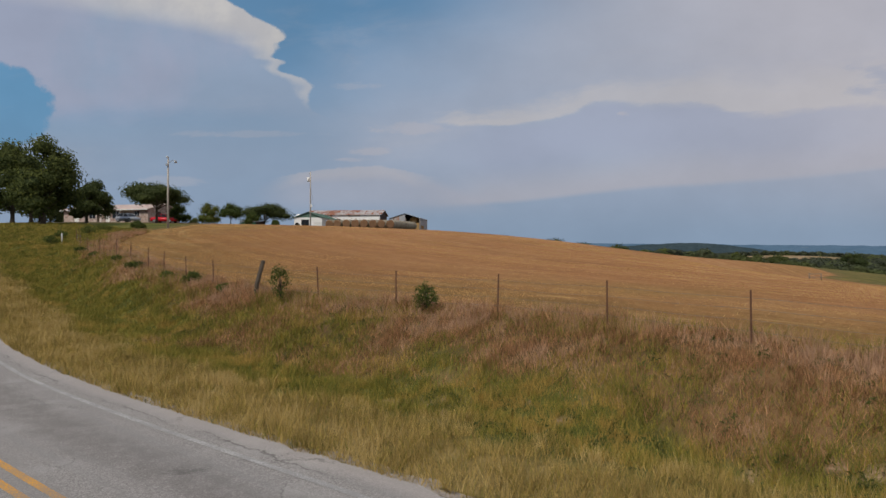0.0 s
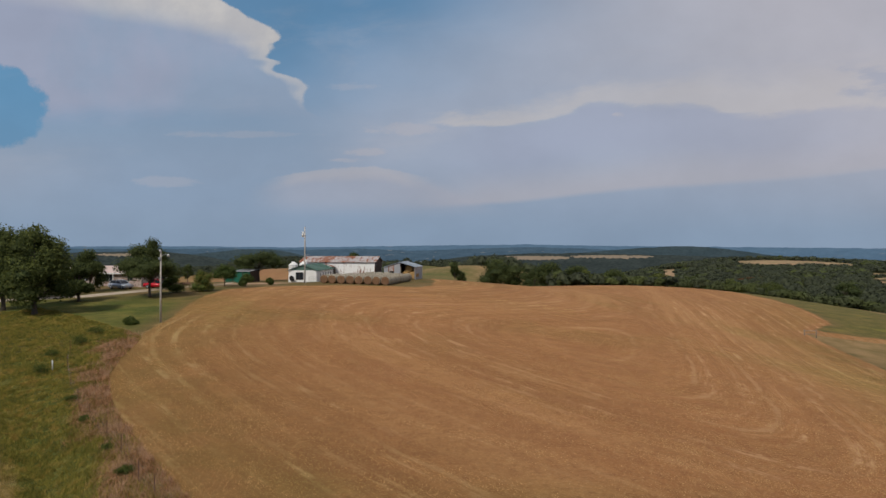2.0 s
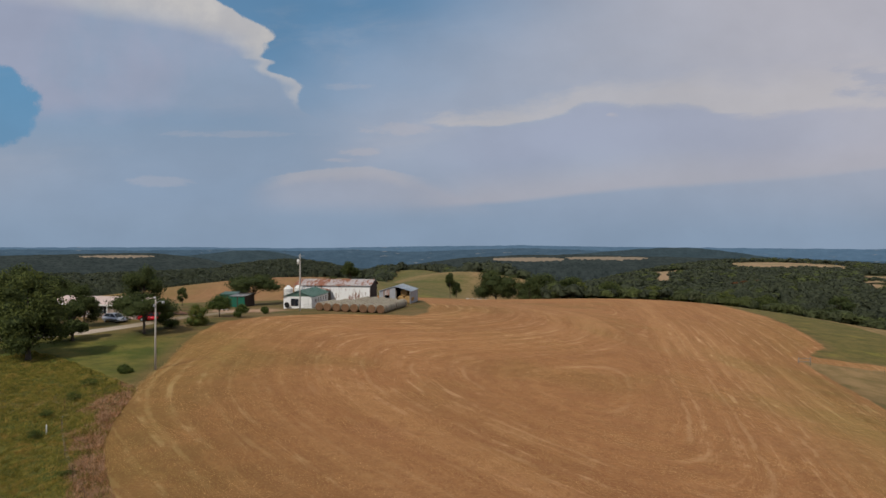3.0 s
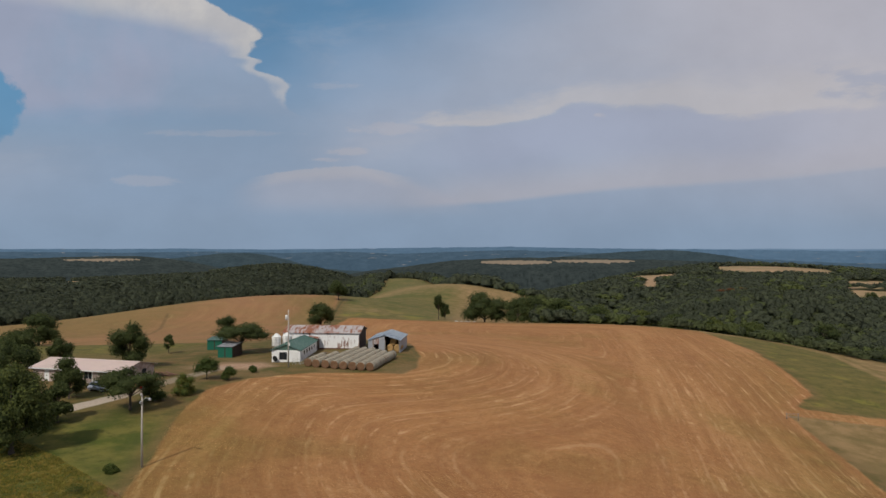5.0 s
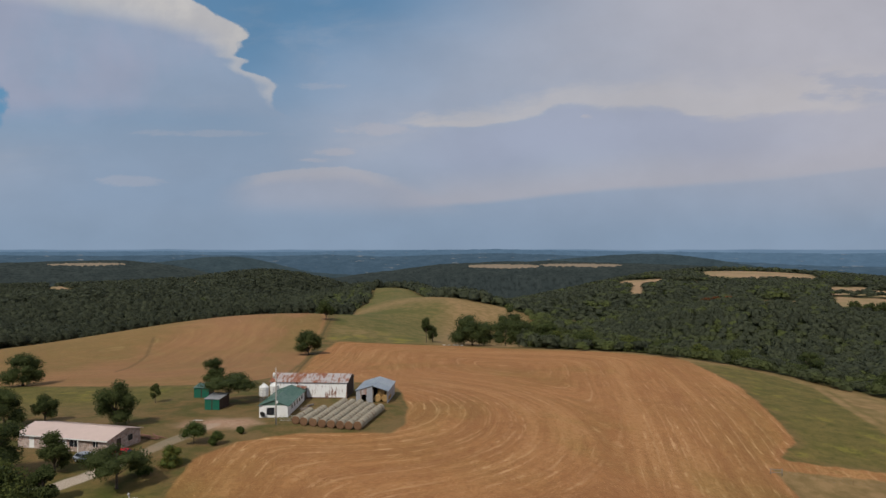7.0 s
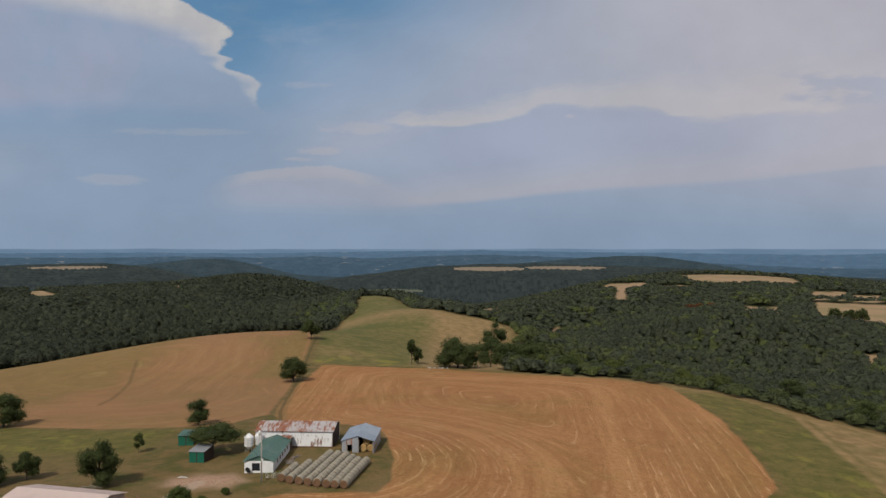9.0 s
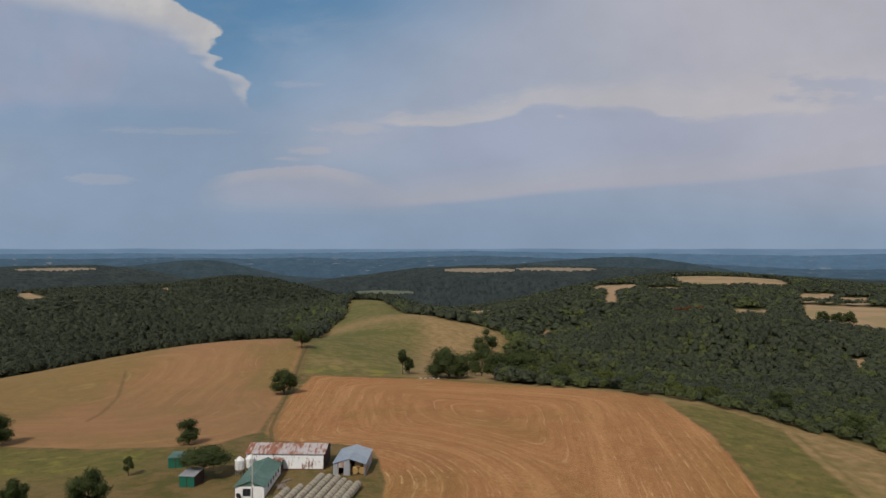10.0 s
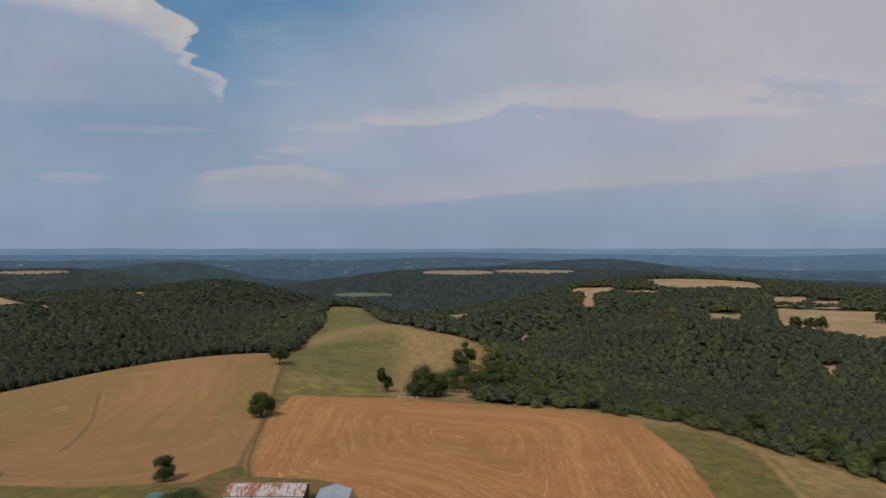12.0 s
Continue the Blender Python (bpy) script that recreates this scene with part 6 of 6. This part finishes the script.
for y0, y1, z0, z1 in ((-0.35, D / 2, EAVE - 0.12, RIDGE), (D + 0.35, D / 2, EAVE - 0.12, RIDGE)):
    x0, x1 = -L / 2 - 0.25, L / 2 + 0.35
    c = [(x0, y0, z0), (x1, y0, z0), (x1, y1, z1), (x0, y1, z1)]
    panel_roof(barn, c if y0 < y1 else [c[1], c[0], c[3], c[2]], ROOF_RUST, 14)
bm = bmesh.new()
prism(bm, [(D / 2 - 0.2, RIDGE - 0.03), (D / 2, RIDGE + 0.08), (D / 2 + 0.2, RIDGE - 0.03)], "x", -L / 2 - 0.25, L / 2 + 0.35)
part("ridge_cap", bm, ROOF_RUST, barn)

# the open hay shed
shed = thing("hay_shed", -8.7, 156.2, -7, "grey metal hay shed with one open bay", "shed")
W, D2, E2, R2 = 7.2, 11.0, 2.65, 3.75
for x in (-W / 2, W / 2 - 0.1):
    box_part("side_wall", (x, 0.1, -0.3, x + 0.1, D2 - 0.1, E2), WALL_GREY, shed)
bm = bmesh.new()
prism(bm, [(-W / 2, -0.3), (W / 2, -0.3), (W / 2, E2), (0, R2), (-W / 2, E2)], "y", D2 - 0.1, D2)
part("back_wall", bm, WALL_GREY, shed)
bm = bmesh.new()
prism(bm, [(-W / 2, -0.3), (-2.5, -0.3), (-2.5, E2 + 0.35), (-W / 2, E2)], "y", 0, 0.08)
part("front_panel", bm, WALL_GREY, shed)
bm = bmesh.new()
prism(bm, [(-1.25, -0.3), (0.1, -0.3), (0.1, R2 - 0.05), (-1.25, E2 + 0.7)], "y", 0, 0.08)
part("front_panel", bm, WALL_GREY, shed, "dull grey sheet metal panel")
bm = bmesh.new()
prism(bm, [(-2.5, 1.75), (-1.25, 1.75), (-1.25, E2 + 0.7), (-2.5, E2 + 0.35)], "y", 0, 0.08)
part("front_panel", bm, ROOF_RUST, shed)
box_part("inner_partition", (-2.5, 3.5, -0.3, 0.1, 3.6, 2.5), DARK_WOOD, shed)
box_part("inner_partition", (0.0, 0.1, -0.3, 0.1, 5.5, 3.3), DARK_WOOD, shed)
for x in (-2.5, 0.14, W / 2 - 0.28):
    box_part("post", (x, -0.06, -0.3, x + 0.16, 0.1, E2 + 0.1), GREY_WOOD, shed)
box_part("door_jamb", (-2.62, -0.03, -0.3, -2.42, 0.03, E2 + 0.2), ROOF_RUST, shed)
gable_roof(shed, W, D2, E2, R2, ROOF_GREY, 0.22)

# feed bins
def feed_bin(x, y, label):
    top = thing("feed_bin", x, y, 0, label, "feed bin", "feed bins by the barn")
    bm = bmesh.new()
    tube(bm, [(0, 0, 0.75), (0, 0, 1.55), (0, 0, 3.45), (0, 0, 3.50), (0, 0, 4.15), (0, 0, 4.25)], [0.22, 1.05, 1.05, 1.10, 0.35, 0.30], 24)
    part("tank", bm, PLASTIC_WHITE, top)
    for k in range(4):
        a = math.pi / 4 + k * math.pi / 2
        bm = bmesh.new()
        tube(bm, [(math.cos(a) * 1.02, math.sin(a) * 1.02, -0.2), (math.cos(a) * 1.02, math.sin(a) * 1.02, 2.4)], 0.05, 6)
        part("leg", bm, STEEL, top)
    for z in (2.2, 2.85):
        bm = bmesh.new()
        tube(bm, [(0, 0, z), (0, 0, z + 0.05)], [1.075, 1.075], 24)
        part("hoop", bm, STEEL, top)
    bm = bmesh.new()
    for sx in (-0.16, 0.16):
        tube(bm, [(sx, -1.12, 0.3), (sx, -1.12, 3.5)], 0.018, 5)
    for k in range(10):
        tube(bm, [(-0.16, -1.12, 0.5 + k * 0.3), (0.16, -1.12, 0.5 + k * 0.3)], 0.014, 5)
    part("ladder", bm, STEEL, top)


feed_bin(-33.4, 159.6, "white hopper-bottomed feed bin on steel legs")
feed_bin(-31.2, 160.6, "white hopper-bottomed feed bin on steel legs")

# small green sheds
def green_shed(x, y, turn, w, d, h, roof, label):
    top = thing("garden_shed", x, y, turn, label, "shed", "green sheds")
    for a in ((-w / 2, 0, -0.2, -0.12, 0.08, h), (0.12, 0, -0.2, w / 2, 0.08, h)):
        box_part("front_panel", a, WALL_GREEN, top)
    box_part("centre_post", (-0.12, -0.02, -0.2, 0.12, 0.06, h), DARK_WOOD, top)
    box_part("side_wall", (-w / 2, 0.08, -0.2, -w / 2 + 0.08, d, h + 0.15), WALL_GREEN, top)
    box_part("side_wall", (w / 2 - 0.08, 0.08, -0.2, w / 2, d, h + 0.15), DARK_WOOD, top, "dark brown side wall")
    box_part("back_wall", (-w / 2 + 0.08, d - 0.08, -0.2, w / 2 - 0.08, d, h + 0.3), DARK_WOOD, top)
    panel_roof(top, [(-w / 2 - 0.15, -0.25, h + 0.08), (w / 2 + 0.15, -0.25, h + 0.08), (w / 2 + 0.15, d + 0.2, h + 0.52), (-w / 2 - 0.15, d + 0.2, h + 0.52)], roof, 4)


green_shed(-43.33, 153.43, -12, 3.4, 4.4, 2.35, WALL_GREY, "dark green metal shed with a pale sloping roof")
green_shed(-50.2, 169.0, -5, 3.6, 3.6, 2.3, ROOF_GREEN, "small green shed under the yard trees")

# the long stone house
house = thing("stone_house", -50.5, 118.0, 0, "long low stone house with a pale tan metal roof", "house")
house.matrix_basis = pose(-50.5, 118.0, gz(-56.4, 121), 0, 0, -17)
HL, HD, HE, HR = 18.2, 8.2, 2.35, 3.35
box_part("back_wall", (-HL, HD - 0.25, -0.6, 0, HD, HE), STONE, house)
for x in (-HL, -0.25):
    bm = bmesh.new()
    prism(bm, [(0.26, -0.6), (HD - 0.26, -0.6), (HD - 0.26, HE), (HD / 2, HR - 0.04), (0.26, HE)], "x", x, x + 0.25)
    part("gable_wall", bm, STONE, house)
OPENINGS = [(-15.9, -14.8, 0.0, 2.05), (-12.6, -11.2, 0.8, 1.9), (-9.0, -8.1, 0.0, 2.05), (-7.6, -5.9, 0.75, 1.95), (-2.9, -1.9, 1.0, 1.9)]
xs = [-HL] + [v for o in OPENINGS for v in o[:2]] + [0]
for a, b in zip(xs[::2], xs[1::2]):
    box_part("front_wall", (a, 0, -0.6, b, 0.25, HE), STONE, house)
for x0, x1, z0, z1 in OPENINGS:
    box_part("front_wall", (x0, 0, z1, x1, 0.25, HE), STONE, house)
    box_part("front_wall", (x0, 0, -0.6, x1, 0.25, z0), STONE, house)
    if z0 == 0.0:
        box_part("house_door", (x0, 0.10, 0.0, x1, 0.15, z1), PLASTIC_WHITE, house)
    else:
        window_part(house, 0.12, x0, x1, z0, z1, 2)
box_part("gable_door", (0.001, 2.2, -0.2, 0.04, 3.2, 1.9), DARK_WOOD, house)
box_part("gable_window", (0.001, 5.0, 0.9, 0.035, 6.1, 1.9), GLASS, house)
for y0, y1 in ((-0.55, HD / 2), (HD + 0.45, HD / 2)):
    x0, x1 = -HL - 0.4, 0.4
    c = [(x0, y0, HE - 0.05), (x1, y0, HE - 0.05), (x1, y1, HR), (x0, y1, HR)]
    panel_roof(house, c if y0 < y1 else [c[1], c[0], c[3], c[2]], ROOF_TAN, 15, seam=0.015)
bm = bmesh.new()
prism(bm, [(HD / 2 - 0.2, HR - 0.02), (HD / 2, HR + 0.06), (HD / 2 + 0.2, HR - 0.02)], "x", -HL - 0.4, 0.4)
part("ridge_cap", bm, ROOF_TAN, house)
box_part("fascia", (-HL - 0.4, -0.60, HE - 0.22, 0.4, -0.56, HE - 0.06), PLASTIC_WHITE, house)
for x in (-9.6, -5.5):
    box_part("porch_post", (x, -0.52, -0.5, x + 0.1, -0.42, HE - 0.1), PLASTIC_WHITE, house)


# ---------------------------------------------------------------- hay bales
def bale_mesh(name, d, length, seed):
    """A round bale lying along y: a barrel with rounded shoulders and coiled ends."""
    rng = np.random.default_rng(seed)
    r, n = d / 2, 20
    bm = bmesh.new()
    rings = []
    for y, k in ((-0.5, 0.55), (-0.5, 0.90), (-0.46, 0.985), (-0.2, 1.0), (0.2, 1.0), (0.46, 0.985), (0.5, 0.90), (0.5, 0.55)):
        rings.append([bm.verts.new((math.cos(2 * math.pi * j / n) * r * k * rng.uniform(0.985, 1.01), y * length + rng.normal(0, 0.012),
                                    max(-r * 0.93, math.sin(2 * math.pi * j / n) * r * k * rng.uniform(0.985, 1.01)))) for j in range(n)])
    for a, b in zip(rings, rings[1:]):
        for j in range(n):
            f = bm.faces.new((a[j], b[j], b[(j + 1) % n], a[(j + 1) % n]))
            f.smooth = True
    for ring, flip in ((rings[0], False), (rings[-1], True)):
        y = ring[0].co.y + (0.04 if not flip else -0.04)
        c = bm.verts.new((0, y, 0))
        for j in range(n):
            bm.faces.new((c, ring[j], ring[(j + 1) % n]))
    bmesh.ops.recalc_face_normals(bm, faces=bm.faces[:])
    for f in bm.faces:
        f.material_index = 1 if abs(f.normal.y) > 0.7 else 0
    me = bpy.data.meshes.new(name)
    bm.to_mesh(me)
    bm.free()
    return me


BALE_D, BALE_L = 1.74, 1.50
OLD_BALES = [bale_mesh("round_bale", BALE_D, BALE_L, k) for k in range(4)]
for me in OLD_BALES:
    me.materials.append(HAY_OUT), me.materials.append(HAY_END)
NEW_BALES = [bale_mesh("round_bale", BALE_D, BALE_L, 10 + k) for k in range(3)]
for me in NEW_BALES:
    me.materials.append(HAY_NEW), me.materials.append(HAY_NEW)
rng = np.random.default_rng(7)
ROW_TURN = 14.5
ROWS = [(-22.2, 137.4, 5), (-20.4, 136.2, 7), (-18.5, 135.4, 12), (-16.7, 134.6, 12), (-14.9, 134.1, 12), (-13.1, 133.5, 11), (-11.4, 133.2, 10), (-9.7, 133.1, 10)]
for x0, y0, count in ROWS:
    c, s = math.cos(radians(ROW_TURN)), math.sin(radians(ROW_TURN))
    for k in range(count):
        t = 0.6 + k * (BALE_L + 0.02)
        x, y = x0 - 0.5 + s * t + rng.normal(0, 0.025), y0 + 0.6 + c * t
        ob = new("round_bale", OLD_BALES[rng.integers(0, 4)])
        ob.matrix_basis = pose(x, y, gz(x, y) + BALE_D * 0.455, 0, float(rng.uniform(-8, 8)), -ROW_TURN + float(rng.normal(0, 1.2)))
        tagged(ob, "weathered grey round hay bale in a long row", "hay bale", "rows of round bales")
for dx, dy, dz in ((1.1, 1.6, 0), (2.85, 1.7, 0), (1.95, 1.9, 1.5), (1.1, 3.6, 0), (2.85, 3.7, 0), (1.95, 3.8, 1.5)):
    m = shed.matrix_basis @ Vector((dx, dy, 0))
    ob = new("round_bale", NEW_BALES[rng.integers(0, 3)])
    ob.matrix_basis = pose(m.x, m.y, shed.location.z + BALE_D * 0.44 + dz, 0, 0, -11 + float(rng.normal(0, 4)))
    tagged(ob, "fresh golden round hay bale stacked in the shed", "hay bale", "bales in the shed")


# ---------------------------------------------------------------- vehicles
def car(name, x, y, turn, paint, label, length=4.3, height=1.45, hatch=True):
    top = thing(name, x, y, turn, label, "car")
    w, l = 0.86, length / 2
    side = [(-l, 0.35), (-l + 0.05, 0.70), (-l + 0.95, 0.88), (l - 0.75, 0.95), (l - 0.02, 0.90), (l, 0.40), (l - 0.3, 0.25), (-l + 0.3, 0.25)]
    bm = bmesh.new()
    prism(bm, side, "x", -w, w)
    for v in bm.verts:
        v.co = Vector((v.co.x * (0.93 if v.co.z > 0.8 else 1), v.co.y, v.co.z))
    bmesh.ops.bevel(bm, geom=bm.edges[:], offset=0.05, segments=2, affect="EDGES")
    part("body", bm, paint, top, smooth=True)
    back = l - (0.25 if hatch else 0.8)
    cabin = [(-l + 1.0, 0.88), (-l + 1.75, height - 0.04), (0.3, height), (back - 0.45, height - 0.07), (back, 0.93)]
    bm = bmesh.new()
    prism(bm, cabin, "x", -w * 0.86, w * 0.86)
    for v in bm.verts:
        if v.co.z > 1.1:
            v.co.x *= 0.84
    part("cabin_glass", bm, GLASS, top)
    bm = bmesh.new()
    prism(bm, [(-l + 1.7, height - 0.05), (0.3, height + 0.01), (back - 0.42, height - 0.06), (back - 0.42, height - 0.02), (0.3, height + 0.05), (-l + 1.7, height - 0.01)], "x", -w * 0.75, w * 0.75)
    part("roof", bm, paint, top)
    for s in (-1, 1):
        for a, b in (((-l + 1.0, 0.88), (-l + 1.75, height - 0.04)), ((0.25, 0.93), (0.25, height)), ((back - 0.02, 0.93), (back - 0.45, height - 0.07))):
            bm = bmesh.new()
            tube(bm, [(s * w * 0.87, a[0], a[1]), (s * w * 0.735, b[0], b[1])], 0.045, 6)
            part("pillar", bm, paint, top)
        for y0 in (-l + 0.8, l - 0.8):
            bm = bmesh.new()
            tube(bm, [(s * (w - 0.2), y0, 0.31), (s * (w + 0.02), y0, 0.31)], 0.31, 18)
            wheel = part("wheel", bm, TYRE, top, "black tyre")
            bm = bmesh.new()
            tube(bm, [(s * (w + 0.02), y0, 0.31), (s * (w + 0.035), y0, 0.31)], [0.19, 0.17], 14)
            part("rim", bm, STEEL, wheel)
        box_part("headlight", (s * 0.62 - 0.17, -l - 0.01, 0.58, s * 0.62 + 0.17, -l + 0.06, 0.72), LAMP_GLASS, top, bevel=0.02)
        box_part("tail_light", (s * 0.66 - 0.13, l - 0.06, 0.66, s * 0.66 + 0.13, l + 0.012, 0.84), CAR_RED, top, bevel=0.02)
    for y0 in (-l - 0.04, l - 0.06):
        box_part("bumper", (-w + 0.08, y0, 0.32, w - 0.08, y0 + 0.10, 0.50), paint, top, bevel=0.03)
    return top


car("silver_car", -52.26, 114.27, 62, CAR_SILVER, "silver hatchback parked in front of the stone house")
car("red_car", -46.9, 116.2, 78, CAR_RED, "red car parked beside the stone house", length=4.5, hatch=False)


# ---------------------------------------------------------------- yard clutter
def board_pile(x, y, turn, n, l, w, material, label, seed):
    rng = np.random.default_rng(seed)
    top = thing("board_pile", x, y, turn, label, "lumber", "piles in the yard")
    for k in range(n):
        bm = bmesh.new()
        m = pose(rng.normal(0, w * 0.3), rng.normal(0, 0.3), 0.03 + 0.05 * k, rng.normal(0, 2), rng.normal(0, 3), rng.normal(0, 16))
        box(bm, -0.11, -l / 2, -0.02, 0.11, l / 2, 0.02, m)
        part("board", bm, material, top)


board_pile(-22.74, 149.82, 20, 9, 3.0, 1.4, GREY_WOOD, "loose pile of grey boards beside the milk house", 1)
board_pile(-22.35, 153.43, -30, 7, 2.2, 1.2, GREY_WOOD, "loose pile of grey boards beside the milk house", 2)
board_pile(-47.29, 128.21, 60, 10, 4.2, 2.6, plain("red_brown_boards", (0.20, 0.10, 0.07), 0.9, grain=0.3), "flat stack of reddish boards behind the house", 3)
board_pile(-58.5, 135.53, 75, 8, 3.4, 2.2, GREY_WOOD, "scattered pale boards on the lawn", 4)
board_pile(-65.33, 137.47, 60, 6, 2.6, 2.0, plain("brown_boards", (0.17, 0.09, 0.06), 0.9, grain=0.3), "scattered brown boards on the lawn", 5)
board_pile(-43, 142.5, 80, 3, 1.3, 0.8, PLASTIC_WHITE, "white scrap sheets lying in the yard", 6)


def farm_gate(x, y, turn, w, label):
    top = thing("farm_gate", x, y, turn, label, "gate", "metal gates")
    for z in (0.25, 0.5, 0.75, 1.0, 1.22):
        bm = bmesh.new()
        tube(bm, [(0, 0, z), (w, 0, z)], 0.022, 6)
        part("bar", bm, STEEL, top)
    for k in (0, 0.5, 1):
        bm = bmesh.new()
        tube(bm, [(w * k, 0, 0.0), (w * k, 0, 1.24)], 0.026, 6)
        part("upright", bm, STEEL, top)


farm_gate(-26.16, 139.96, 3, 3.2, "galvanised tube gate panel beside the bales")


def far_house(x, y, turn, w, d, label):
    top = thing("far_house", x, y, turn, label, "house", "distant houses")
    gable_walls(top, w, d, 3.0, 5.0, WALL_WHITE)
    gable_roof(top, w, d, 3.0, 5.0, WALL_GREY, 0.4, rib=8.0)
    for k in (-0.28, 0.18):
        box_part("window", (w * k, -0.04, 1.0, w * k + 1.1, -0.004, 2.2), GLASS, top)


far_house(845, 1930, 30, 12, 16, "white farmhouse on a distant hilltop field")


# rubble along the far edge of the hay field
def rubble():
    rng = np.random.default_rng(17)
    top = tagged(new("rock_pile"), "low pile of pale rocks at the field edge", "rocks")
    for k in range(13):
        x, y = 16 + k * 0.85 + rng.normal(0, 0.4), 334.5 + rng.normal(0, 0.7) - k * 0.05
        bm = bmesh.new()
        bmesh.ops.create_icosphere(bm, subdivisions=1, radius=rng.uniform(0.28, 0.6))
        for v in bm.verts:
            v.co = Vector((v.co.x * 1.3, v.co.y, v.co.z * 0.7)) * rng.uniform(0.8, 1.15) + Vector((x, y, gz(x, y) + 0.15))
        part("rock", bm, ROCK, top)


ROCK = plain("pale_rock", (0.42, 0.39, 0.35), 0.9, grain=0.25, scale=3.0)
rubble()
RUST_LEAF = leaf_material("rust_leaves", (0.10, 0.045, 0.020), (0.20, 0.085, 0.035), (0.18, 0.08, 0.03))
for k, (x, y) in enumerate(((425, 960), (438, 968), (452, 962), (446, 978), (462, 972), (432, 985))):
    make_tree("rusty_tree", x, y, 15, 14, 120 + k, "rust-brown tree among the green woods", leaves=400, leaf=0.6, trunk=0.3, clear=0.1, lobes=10, material=RUST_LEAF, group="rusty trees in the woods")
for k, (x, y) in enumerate(((604, 905), (640, 925), (668, 940), (800, 985), (838, 990))):
    make_tree("pasture_oak", x, y, 19, 19, 140 + k, "large rounded oak standing in a far pasture", leaves=700, leaf=0.9, trunk=0.5, clear=0.1, lobes=14, squash=1.1, tone=0.25, group="oaks in the far pasture")
